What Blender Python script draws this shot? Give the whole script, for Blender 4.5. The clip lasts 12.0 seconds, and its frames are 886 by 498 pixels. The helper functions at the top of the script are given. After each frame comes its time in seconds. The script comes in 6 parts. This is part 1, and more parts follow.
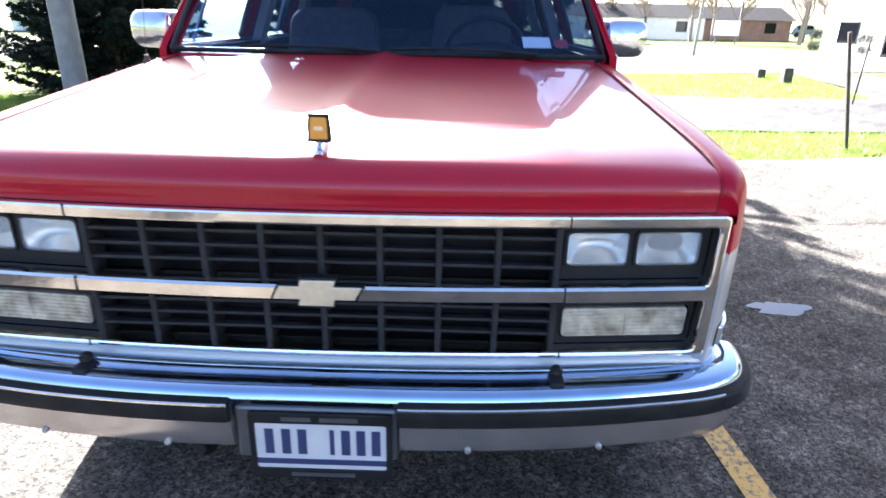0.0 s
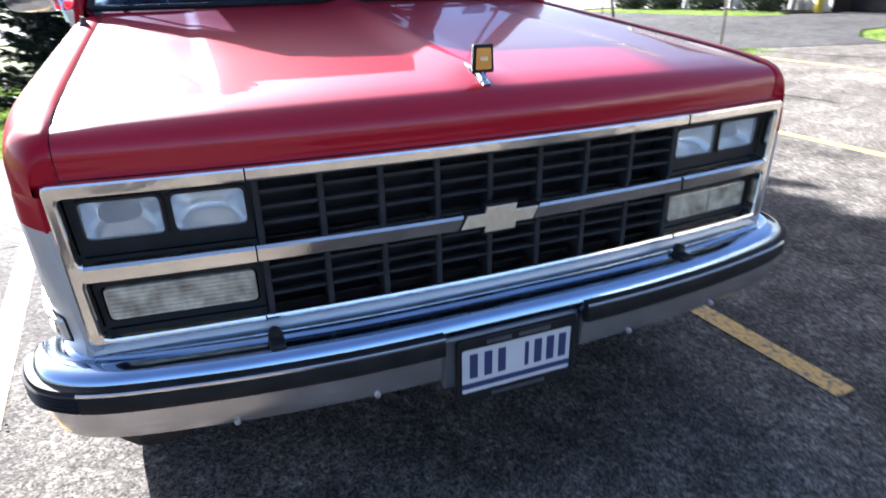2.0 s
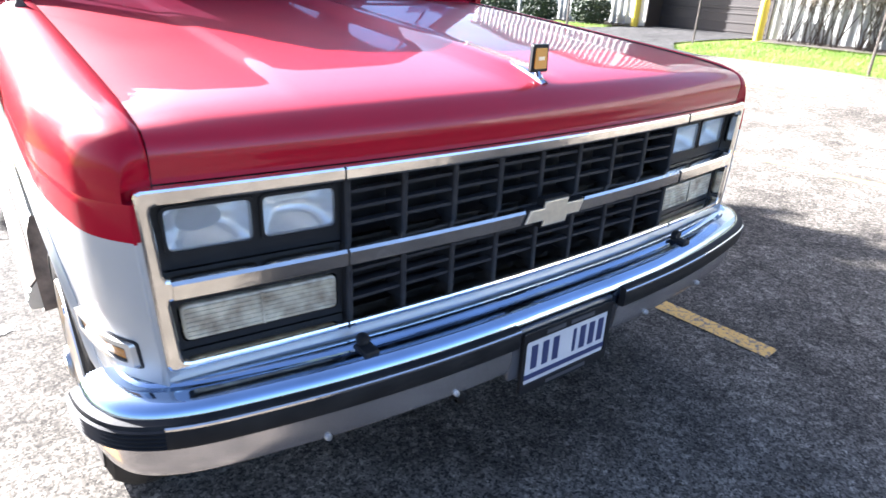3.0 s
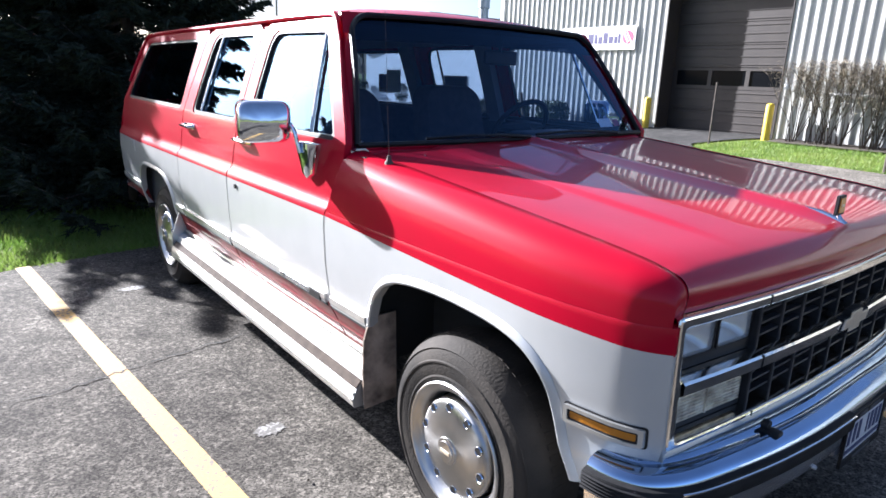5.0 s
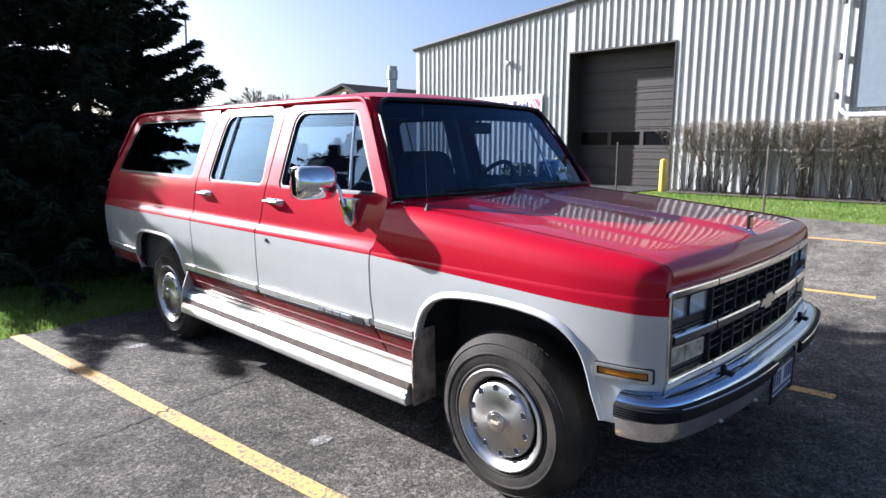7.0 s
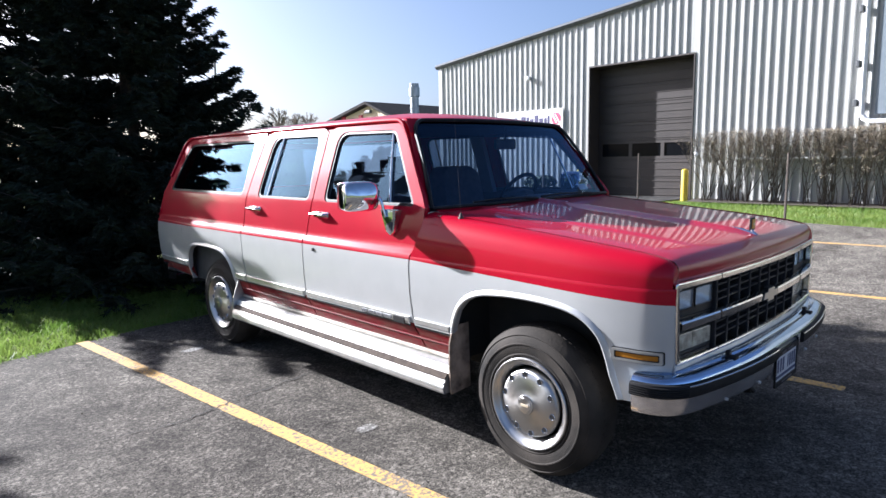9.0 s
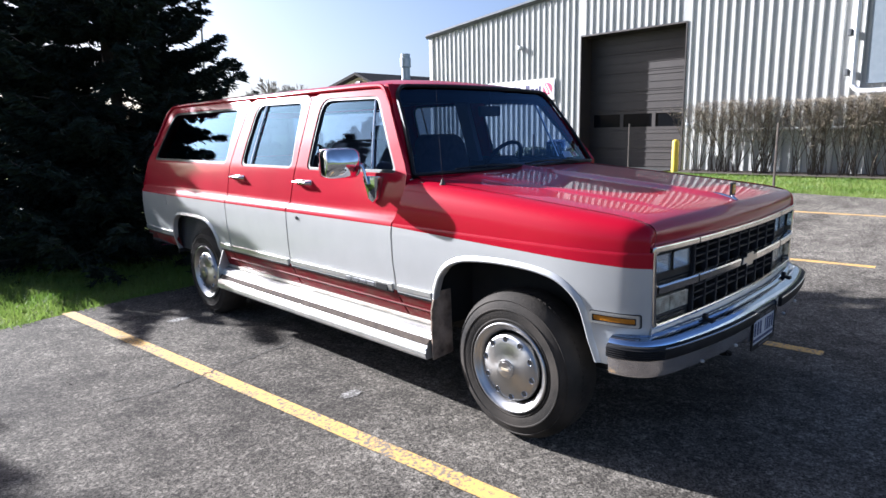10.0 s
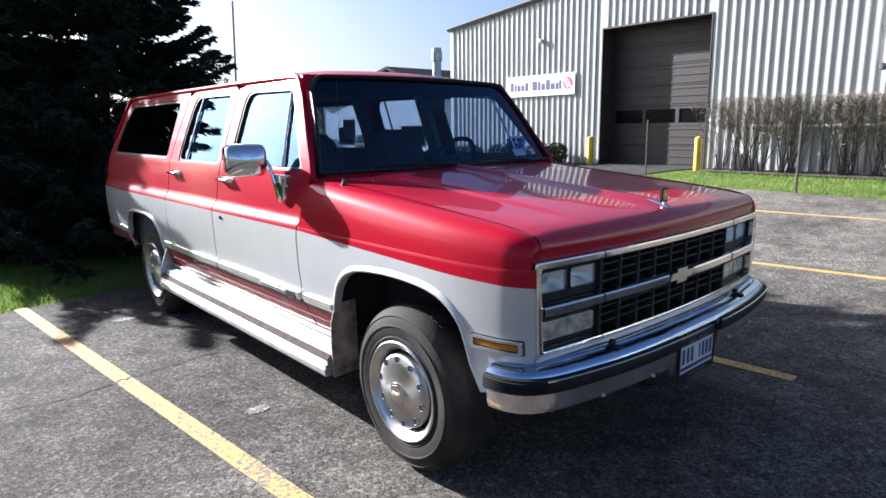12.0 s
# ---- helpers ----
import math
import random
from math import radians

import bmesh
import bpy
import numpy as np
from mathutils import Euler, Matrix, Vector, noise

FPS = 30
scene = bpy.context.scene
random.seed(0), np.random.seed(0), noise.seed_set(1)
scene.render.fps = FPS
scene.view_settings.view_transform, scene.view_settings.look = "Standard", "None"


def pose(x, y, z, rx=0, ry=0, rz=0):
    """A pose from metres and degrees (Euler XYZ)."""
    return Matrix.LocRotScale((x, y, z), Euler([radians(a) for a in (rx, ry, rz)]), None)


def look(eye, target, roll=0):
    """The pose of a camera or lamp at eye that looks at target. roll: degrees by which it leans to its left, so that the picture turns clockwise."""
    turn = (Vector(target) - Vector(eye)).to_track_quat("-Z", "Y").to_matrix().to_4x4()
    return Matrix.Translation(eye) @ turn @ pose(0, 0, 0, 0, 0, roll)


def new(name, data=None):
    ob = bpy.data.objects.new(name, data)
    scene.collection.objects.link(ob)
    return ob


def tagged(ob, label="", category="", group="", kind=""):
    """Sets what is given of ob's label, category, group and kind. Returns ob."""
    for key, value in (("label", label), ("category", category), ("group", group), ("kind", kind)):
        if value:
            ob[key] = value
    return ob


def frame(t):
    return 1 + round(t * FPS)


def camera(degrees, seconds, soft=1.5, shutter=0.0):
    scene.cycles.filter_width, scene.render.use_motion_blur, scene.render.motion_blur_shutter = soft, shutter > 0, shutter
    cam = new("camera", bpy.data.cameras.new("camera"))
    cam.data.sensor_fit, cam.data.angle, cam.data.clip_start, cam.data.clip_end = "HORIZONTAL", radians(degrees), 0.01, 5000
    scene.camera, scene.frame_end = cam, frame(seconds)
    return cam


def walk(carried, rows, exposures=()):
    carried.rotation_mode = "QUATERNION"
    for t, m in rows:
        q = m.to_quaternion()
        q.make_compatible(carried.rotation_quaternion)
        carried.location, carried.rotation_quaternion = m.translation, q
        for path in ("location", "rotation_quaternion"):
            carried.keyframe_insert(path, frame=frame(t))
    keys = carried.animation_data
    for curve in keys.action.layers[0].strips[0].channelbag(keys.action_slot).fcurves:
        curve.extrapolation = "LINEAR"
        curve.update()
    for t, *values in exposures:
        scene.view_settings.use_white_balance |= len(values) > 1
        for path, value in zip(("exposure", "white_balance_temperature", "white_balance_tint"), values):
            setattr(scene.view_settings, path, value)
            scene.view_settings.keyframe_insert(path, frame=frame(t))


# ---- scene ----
cam = camera(71.1, 12.0, shutter=0.3)
PATH = [
    (0, (0.292, -1.241, 1.425), (0.264, 0.631, 0.72), 1.2),
    (0.5, (0.025, -1.365, 1.476), (0.032, 0.554, 0.91), 3.1),
    (1, (-0.215, -1.271, 1.465), (-0.202, 0.67, 0.986), -0.4),
    (1.5, (-0.376, -1.194, 1.438), (-0.130, 0.718, 0.911), 0.0),
    (2, (-0.611, -1.208, 1.372), (0.053, 0.493, 0.555), -1.2),
    (2.5, (-0.84, -1.134, 1.364), (0.074, 0.429, 0.516), 1.0),
    (2.7, (-0.925, -1.064, 1.356), (0.076, 0.452, 0.519), 1.9),
    (4.3, (-1.777, -0.65, 1.46), (-0.436, 0.637, 0.723), 1.8),
    (4.5, (-1.879, -0.617, 1.486), (-0.586, 0.756, 0.819), 2.5),
    (5, (-2.126, -0.626, 1.538), (-0.927, 0.882, 1.002), 1.8),
    (5.5, (-2.304, -0.708, 1.533), (-1.013, 0.755, 1.094), 3.1),
    (6, (-2.48, -0.852, 1.522), (-1.158, 0.599, 1.142), 0.5),
    (6.5, (-2.707, -0.871, 1.539), (-1.347, 0.549, 1.177), 0.7),
    (7, (-2.96, -0.813, 1.536), (-1.529, 0.544, 1.203), 0.1),
    (7.2, (-3.017, -0.824, 1.544), (-1.564, 0.506, 1.2), 0.5),
    (8.8, (-3.245, -1.014, 1.542), (-1.84, 0.379, 1.253), -0.5),
    (9, (-3.254, -1.026, 1.541), (-1.87, 0.389, 1.255), -1.1),
    (9.5, (-3.239, -1.046, 1.517), (-1.871, 0.378, 1.199), -1.6),
    (10, (-3.216, -1.07, 1.505), (-1.827, 0.32, 1.133), -1.2),
    (10.5, (-3.163, -1.073, 1.497), (-1.754, 0.293, 1.11), -0.3),
    (11, (-2.967, -1.066, 1.489), (-1.569, 0.31, 1.101), 1.7),
    (11.5, (-2.717, -1.117, 1.502), (-1.363, 0.305, 1.121), 0.2),
    (12, (-2.516, -1.288, 1.497), (-1.215, 0.181, 1.111), -0.8),
]
EXPOSURES = [(t, stops, kelvin, 14) for t, stops, kelvin in ((0, 3.85, 6080), (0.5, 3.95, 6030), (1.0, 3.62, 5930), (1.5, 2.95, 5780), (2.0, 3.12, 5830), (2.5, 3.7, 5980), (4.3, 3.13, 5780), (4.5, 3.05, 5780), (5.0, 2.42, 5730), (5.5, 2.03, 5730), (12, 2.02, 5730))]
walk(cam, [(t, look(eye, target, roll)) for t, eye, target, roll in PATH], EXPOSURES)

# ---- light ----
SUN_DIR = Vector((0.68, -2.25, -1.0)).normalized()
sun = new("sun", bpy.data.lights.new("sun", "SUN"))
sun.data.energy, sun.data.angle, sun.data.color = 5.0, radians(0.5), (1.0, 0.955, 0.89)
sun.matrix_world = look((0, 0, 0), SUN_DIR)
world = bpy.data.worlds.new("sky")
scene.world = world
world.use_nodes = True
sky = world.node_tree.nodes.new("ShaderNodeTexSky")
sky.sky_type, sky.sun_disc = "NISHITA", False
sky.sun_elevation = math.asin(-SUN_DIR.z)
sky.sun_rotation = math.atan2(-SUN_DIR.x, -SUN_DIR.y)
sky.air_density, sky.dust_density, sky.ozone_density = 0.7, 3.0, 1.8
world.node_tree.nodes["Background"].inputs["Strength"].default_value = 0.05
world.node_tree.links.new(sky.outputs[0], world.node_tree.nodes["Background"].inputs["Color"])


# ---- materials ----
def material(name, c1, c2=None, rough=0.5, metal=0.0, coat=0.0, scale=8.0, bump=0.0, bscale=120.0, spec=0.5, rvar=0.0, detail=4.0):
    m = bpy.data.materials.new(name)
    m.use_nodes = True
    nt = m.node_tree
    b = nt.nodes["Principled BSDF"]
    b.inputs["Roughness"].default_value = rough
    b.inputs["Metallic"].default_value = metal
    b.inputs["Coat Weight"].default_value = coat
    b.inputs["Coat Roughness"].default_value = 0.03
    b.inputs["Coat IOR"].default_value = 1.52
    b.inputs["Specular IOR Level"].default_value = spec
    co = nt.nodes.new("ShaderNodeTexCoord")
    n1 = nt.nodes.new("ShaderNodeTexNoise")
    n1.inputs["Scale"].default_value, n1.inputs["Detail"].default_value = scale, detail
    nt.links.new(co.outputs["Object"], n1.inputs["Vector"])
    mix = nt.nodes.new("ShaderNodeMix")
    mix.data_type = "RGBA"
    ramp = nt.nodes.new("ShaderNodeMapRange")
    ramp.inputs["From Min"].default_value, ramp.inputs["From Max"].default_value = 0.3, 0.7
    nt.links.new(n1.outputs["Fac"], ramp.inputs["Value"])
    nt.links.new(ramp.outputs[0], mix.inputs[0])
    mix.inputs[6].default_value = (*c1, 1)
    mix.inputs[7].default_value = (*(c2 or c1), 1)
    nt.links.new(mix.outputs[2], b.inputs["Base Color"])
    n2 = nt.nodes.new("ShaderNodeTexNoise")
    n2.inputs["Scale"].default_value, n2.inputs["Detail"].default_value = bscale, 3.0
    nt.links.new(co.outputs["Object"], n2.inputs["Vector"])
    if bump:
        bp = nt.nodes.new("ShaderNodeBump")
        bp.inputs["Strength"].default_value, bp.inputs["Distance"].default_value = bump, 0.01
        nt.links.new(n2.outputs["Fac"], bp.inputs["Height"])
        nt.links.new(bp.outputs[0], b.inputs["Normal"])
    if rvar:
        rr = nt.nodes.new("ShaderNodeMapRange")
        rr.inputs["To Min"].default_value, rr.inputs["To Max"].default_value = max(0.0, rough - rvar), rough + rvar
        nt.links.new(n1.outputs["Fac"], rr.inputs["Value"])
        nt.links.new(rr.outputs[0], b.inputs["Roughness"])
    return m


def node(nt, kind, **values):
    n = nt.nodes.new(kind)
    for k, v in values.items():
        n.inputs[k.replace("_", " ")].default_value = v
    return n


def glass_material(name, tint, strength=1.0, milky=0.0):
    m = bpy.data.materials.new(name)
    m.use_nodes = True
    nt = m.node_tree
    nt.nodes.remove(nt.nodes["Principled BSDF"])
    out = nt.nodes["Material Output"]
    tr = node(nt, "ShaderNodeBsdfTransparent", Color=(*tint, 1))
    # blue gloss colour: the sky's blue is put into every reflection
    gl = node(nt, "ShaderNodeBsdfGlossy", Roughness=0.0, Color=(0.42, 0.69, 1, 1))
    lw = node(nt, "ShaderNodeLayerWeight", Blend=0.5)
    fr = nt.nodes.new("ShaderNodeMath")
    fr.operation = "POWER"
    fr.inputs[1].default_value = 4.0
    nt.links.new(lw.outputs["Facing"], fr.inputs[0])
    gain = nt.nodes.new("ShaderNodeMath")
    gain.operation, gain.use_clamp = "MULTIPLY_ADD", True
    gain.inputs[1].default_value, gain.inputs[2].default_value = 0.9 * strength, 0.045 * strength
    mx = nt.nodes.new("ShaderNodeMixShader")
    nt.links.new(fr.outputs[0], gain.inputs[0])
    nt.links.new(gain.outputs[0], mx.inputs[0])
    nt.links.new(tr.outputs[0], mx.inputs[1])
    nt.links.new(gl.outputs[0], mx.inputs[2])
    nt.links.new(mx.outputs[0], out.inputs["Surface"])
    if milky:
        df = node(nt, "ShaderNodeBsdfDiffuse", Color=(0.85, 0.86, 0.88, 1))
        my = nt.nodes.new("ShaderNodeMixShader")
        my.inputs[0].default_value = milky
        nt.links.new(mx.outputs[0], my.inputs[1])
        nt.links.new(df.outputs[0], my.inputs[2])
        nt.links.new(my.outputs[0], out.inputs["Surface"])
    return m


def scaled(nt, source, lo, hi, a, b):
    r = node(nt, "ShaderNodeMapRange", From_Min=lo, From_Max=hi, To_Min=a, To_Max=b)
    nt.links.new(source, r.inputs["Value"])
    return r.outputs[0]


def times(nt, *sources):
    out = sources[0]
    for s in sources[1:]:
        m = nt.nodes.new("ShaderNodeMath")
        m.operation = "MULTIPLY"
        nt.links.new(out, m.inputs[0])
        nt.links.new(s, m.inputs[1])
        out = m.outputs[0]
    return out


def asphalt_material(name, dark, light, crack=0.6, grit=1.0, sunlit_lift=0.0):
    """Worn asphalt: stones of many greys, pale worn and dark oily patches, thin wandering cracks."""
    m = bpy.data.materials.new(name)
    m.use_nodes = True
    nt = m.node_tree
    b = nt.nodes["Principled BSDF"]
    co = nt.nodes.new("ShaderNodeTexCoord")
    big = node(nt, "ShaderNodeTexNoise", Scale=0.7, Detail=6.0, Roughness=0.68)
    mid = node(nt, "ShaderNodeTexNoise", Scale=5.5, Detail=6.0, Roughness=0.7)
    stain = node(nt, "ShaderNodeTexNoise", Scale=1.7, Detail=5.0, Roughness=0.6)
    clump = node(nt, "ShaderNodeTexNoise", Scale=38.0, Detail=3.0, Roughness=0.7)
    stones = node(nt, "ShaderNodeTexVoronoi", Scale=140.0)
    pebble = node(nt, "ShaderNodeTexVoronoi", Scale=48.0)
    for n in (big, mid, stain, clump, stones, pebble):
        nt.links.new(co.outputs["Object"], n.inputs["Vector"])
    r1 = scaled(nt, big.outputs["Fac"], 0.32, 0.68, 0.0, 1.0)
    # extra sunlit brightness past the shadow edge, put into a paler tone along x
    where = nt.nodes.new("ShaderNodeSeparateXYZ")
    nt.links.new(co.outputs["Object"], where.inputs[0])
    m1 = nt.nodes.new("ShaderNodeMix")
    m1.data_type = "RGBA"
    m1.inputs[6].default_value, m1.inputs[7].default_value = (*dark, 1), (*light, 1)
    nt.links.new(r1, m1.inputs[0])
    sep = nt.nodes.new("ShaderNodeSeparateColor")
    nt.links.new(stones.outputs["Color"], sep.inputs[0])
    sep2 = nt.nodes.new("ShaderNodeSeparateColor")
    nt.links.new(pebble.outputs["Color"], sep2.inputs[0])
    k = 0.5 * grit
    fac = times(nt, scaled(nt, sep.outputs[0], 0.0, 1.0, 1.0 - k, 1.0 + 1.15 * k), scaled(nt, sep2.outputs[1], 0.55, 1.0, 1.0 - 0.12 * grit, 1.0 + 0.7 * k),
                scaled(nt, clump.outputs["Fac"], 0.3, 0.7, 1.0 - 0.30 * grit, 1.0 + 0.34 * grit), scaled(nt, mid.outputs["Fac"], 0.3, 0.7, 0.66, 1.36), scaled(nt, stain.outputs["Fac"], 0.30, 0.46, 0.62, 1.0), scaled(nt, where.outputs[0], 2.5, 4.6, 1.0, 1.0 + sunlit_lift))
    # thin wandering cracks
    warp = node(nt, "ShaderNodeTexNoise", Scale=1.6, Detail=6.0, Roughness=0.7)
    nt.links.new(co.outputs["Object"], warp.inputs["Vector"])
    add = nt.nodes.new("ShaderNodeVectorMath")
    add.operation = "MULTIPLY_ADD"
    add.inputs[1].default_value = (0.9, 0.9, 0.0)
    nt.links.new(warp.outputs["Color"], add.inputs[0])
    nt.links.new(co.outputs["Object"], add.inputs[2])
    edge = node(nt, "ShaderNodeTexVoronoi", Scale=0.33)
    edge.feature = "DISTANCE_TO_EDGE"
    nt.links.new(add.outputs[0], edge.inputs["Vector"])
    line = scaled(nt, edge.outputs["Distance"], 0.0, 0.0045, 1.0 - crack, 1.0)
    sc = nt.nodes.new("ShaderNodeVectorMath")
    sc.operation = "SCALE"
    nt.links.new(m1.outputs[2], sc.inputs[0])
    nt.links.new(times(nt, fac, line), sc.inputs["Scale"])
    nt.links.new(sc.outputs[0], b.inputs["Base Color"])
    b.inputs["Roughness"].default_value = 0.9
    b.inputs["Specular IOR Level"].default_value = 0.1
    height = nt.nodes.new("ShaderNodeMath")
    height.operation = "MULTIPLY_ADD"
    height.inputs[1].default_value = 0.6
    nt.links.new(sep.outputs[2], height.inputs[0])
    nt.links.new(clump.outputs["Fac"], height.inputs[2])
    bp = node(nt, "ShaderNodeBump", Strength=0.55 * grit, Distance=0.006)
    nt.links.new(height.outputs[0], bp.inputs["Height"])
    nt.links.new(bp.outputs[0], b.inputs["Normal"])
    return m


def blade_material(name, c1, c2):
    """Thin grass: colour patches, part of the light passing through."""
    m = material(name, c1, c2, 0.6, 0, 0, 1.4)
    nt = m.node_tree
    b = nt.nodes["Principled BSDF"]
    tr = nt.nodes.new("ShaderNodeBsdfTranslucent")
    mx = nt.nodes.new("ShaderNodeMixShader")
    mx.inputs[0].default_value = 0.45
    nt.links.new(b.inputs["Base Color"].links[0].from_socket, tr.inputs["Color"])
    nt.links.new(b.outputs[0], mx.inputs[1])
    nt.links.new(tr.outputs[0], mx.inputs[2])
    nt.links.new(mx.outputs[0], nt.nodes["Material Output"].inputs["Surface"])
    return m


def dirty_paint_material(name, paint, dirt):
    """Paint under a film of road dirt and rust specks."""
    m = material(name, paint, paint, 0.5, 0.0, 0.12, 3.0, spec=0.04)
    nt = m.node_tree
    b = nt.nodes["Principled BSDF"]
    co = nt.nodes.new("ShaderNodeTexCoord")
    st = nt.nodes.new("ShaderNodeMapping")
    st.inputs["Scale"].default_value = (1.0, 1.0, 5.0)
    nt.links.new(co.outputs["Object"], st.inputs["Vector"])
    n = node(nt, "ShaderNodeTexNoise", Scale=6.0, Detail=8.0, Roughness=0.75)
    nt.links.new(st.outputs[0], n.inputs["Vector"])
    mx = nt.nodes.new("ShaderNodeMix")
    mx.data_type = "RGBA"
    nt.links.new(scaled(nt, n.outputs["Fac"], 0.42, 0.66, 0.0, 0.85), mx.inputs[0])
    mx.inputs[6].default_value, mx.inputs[7].default_value = (*paint, 1), (*dirt, 1)
    nt.links.new(mx.outputs[2], b.inputs["Base Color"])
    return m


def worn_paint_material(name, paint, under, wear=0.5):
    """Line paint rubbed away in flecks."""
    m = bpy.data.materials.new(name)
    m.use_nodes = True
    nt = m.node_tree
    b = nt.nodes["Principled BSDF"]
    co = nt.nodes.new("ShaderNodeTexCoord")
    n1 = node(nt, "ShaderNodeTexNoise", Scale=45.0, Detail=6.0, Roughness=0.7)
    n2 = node(nt, "ShaderNodeTexNoise", Scale=3.0, Detail=3.0)
    for n in (n1, n2):
        nt.links.new(co.outputs["Object"], n.inputs["Vector"])
    s = nt.nodes.new("ShaderNodeMath")
    s.operation = "MULTIPLY_ADD"
    s.inputs[1].default_value = 0.35
    nt.links.new(n2.outputs["Fac"], s.inputs[0])
    nt.links.new(n1.outputs["Fac"], s.inputs[2])
    r = node(nt, "ShaderNodeMapRange", From_Min=wear + 0.17, From_Max=wear + 0.27)
    nt.links.new(s.outputs[0], r.inputs["Value"])
    mx = nt.nodes.new("ShaderNodeMix")
    mx.data_type = "RGBA"
    mx.inputs[6].default_value, mx.inputs[7].default_value = (*paint, 1), (*under, 1)
    nt.links.new(r.outputs[0], mx.inputs[0])
    nt.links.new(mx.outputs[2], b.inputs["Base Color"])
    b.inputs["Roughness"].default_value = 0.75
    bp = node(nt, "ShaderNodeBump", Strength=0.4, Distance=0.004)
    nt.links.new(n1.outputs["Fac"], bp.inputs["Height"])
    nt.links.new(bp.outputs[0], b.inputs["Normal"])
    return m


RED = material("red_paint", (0.335, 0.0016, 0.016), (0.295, 0.0016, 0.014), 0.5, 0.0, 0.38, 3.0, 0.012, 60.0, spec=0.03)
RED.node_tree.nodes["Principled BSDF"].inputs["Coat Roughness"].default_value = 0.11
HOODRED = material("weathered_hood_paint", (0.36, 0.0015, 0.016), (0.315, 0.0015, 0.014), 0.37, 0.0, 0.62, 3.0, 0.012, 60.0, spec=0.22, rvar=0.05)
# the body red with shade under the moulding mixed in, plus streaky dirt
SHADEDROCKER = dirty_paint_material("shaded_dirty_rocker_paint", (0.14, 0.004, 0.010), (0.12, 0.062, 0.045))
SILVER = material("silver_paint", (0.455, 0.460, 0.455), (0.415, 0.42, 0.415), 0.40, 0.35, 0.6, 4.0, 0.01, 80.0, rvar=0.05)
CHROME = material("chrome", (0.66, 0.70, 0.75), (0.60, 0.63, 0.68), 0.07, 1.0, 0.0, 30.0, 0.01, 40.0, rvar=0.04)
# cream tint puts the reflection of sunlit ground into the colour
DULLCHROME = material("dull_chrome", (0.92, 0.88, 0.82), (0.80, 0.76, 0.69), 0.11, 1.0, 0.0, 25.0, 0.06, 26.0, rvar=0.08)
# blue of the reflected sky put into the bumper chrome's colour
SKYCHROME = material("sky_tinted_chrome", (0.42, 0.53, 0.70), (0.36, 0.45, 0.58), 0.09, 1.0, 0.0, 9.0, 0.02, 22.0, rvar=0.06)
BLACKPLASTIC = material("black_plastic", (0.009, 0.009, 0.010), (0.016, 0.016, 0.017), 0.5, 0, 0, 12.0, 0.05, 200.0, spec=0.22)
GREYPLASTIC = material("grille_grey_plastic", (0.020, 0.020, 0.022), (0.032, 0.032, 0.035), 0.5, 0, 0, 20.0, 0.03, 200.0, spec=0.18)
RUBBER = material("rubber_strip", (0.009, 0.009, 0.010), (0.02, 0.02, 0.02), 0.6, 0, 0, 15.0, 0.05, 150.0, spec=0.15)
TYRE = material("tyre_rubber", (0.008, 0.0075, 0.007), (0.046, 0.039, 0.032), 0.8, 0, 0, 5.0, 0.2, 110.0, spec=0.2, detail=10.0)
DARK = material("dark_underbody", (0.012, 0.012, 0.012), (0.02, 0.018, 0.016), 0.9)
GLASS = glass_material("side_glass", (0.50, 0.58, 0.68), 1.2)
REARGLASS = glass_material("tinted_rear_glass", (0.20, 0.25, 0.31), 0.82)
WINDSHIELD = glass_material("windshield_glass", (0.56, 0.66, 0.82), 0.85)
CLEAR = glass_material("lamp_glass", (0.94, 0.95, 0.95), 1.0, 0.19)
LENS = material("signal_lens", (0.60, 0.55, 0.42), (0.22, 0.18, 0.13), 0.18, 0, 0.5, 26.0, 0.15, 60.0)
AMBER = material("amber_lens", (0.38, 0.145, 0.010), (0.30, 0.11, 0.008), 0.25, 0, 0.15, 30.0, 0.2, 220.0, spec=0.3)
REFLECTOR = material("lamp_reflector", (0.93, 0.92, 0.90), (0.86, 0.85, 0.83), 0.26, 1.0, 0, 14.0)
GOLD = material("gold_emblem", (0.82, 0.69, 0.50), (0.70, 0.58, 0.42), 0.3, 0.5, 0.3, 60.0)
ORANGE = material("orange_enamel", (0.75, 0.33, 0.04), (0.68, 0.28, 0.03), 0.3, 0, 0.5)
CLOTH = material("seat_cloth", (0.035, 0.03, 0.035), (0.06, 0.05, 0.055), 0.9, 0, 0, 25.0, 0.3, 300.0)
DASH = material("dash_vinyl", (0.03, 0.03, 0.035), (0.045, 0.045, 0.05), 0.6, 0, 0, 20.0, 0.1, 300.0)
# dust, with the reflected asphalt's warm grey put into the colour
DUSTYGROUNDCHROME = material("dusty_ground_tinted_chrome", (0.66, 0.62, 0.60), (0.46, 0.43, 0.415), 0.20, 0.85, 0.0, 7.0, 0.03, 60.0, rvar=0.1)
HEADLINER = material("headliner", (0.22, 0.21, 0.22), (0.27, 0.26, 0.27), 0.95)
HUBCAP = material("wheel_cover", (0.46, 0.455, 0.45), (0.36, 0.355, 0.35), 0.30, 1.0, 0, 7.0, 0.03, 60.0, rvar=0.06)
HUBCAP.node_tree.nodes["Principled BSDF"].inputs["Anisotropic"].default_value = 0.75
turned = HUBCAP.node_tree.nodes.new("ShaderNodeTangent")
turned.direction_type, turned.axis = "RADIAL", "X"
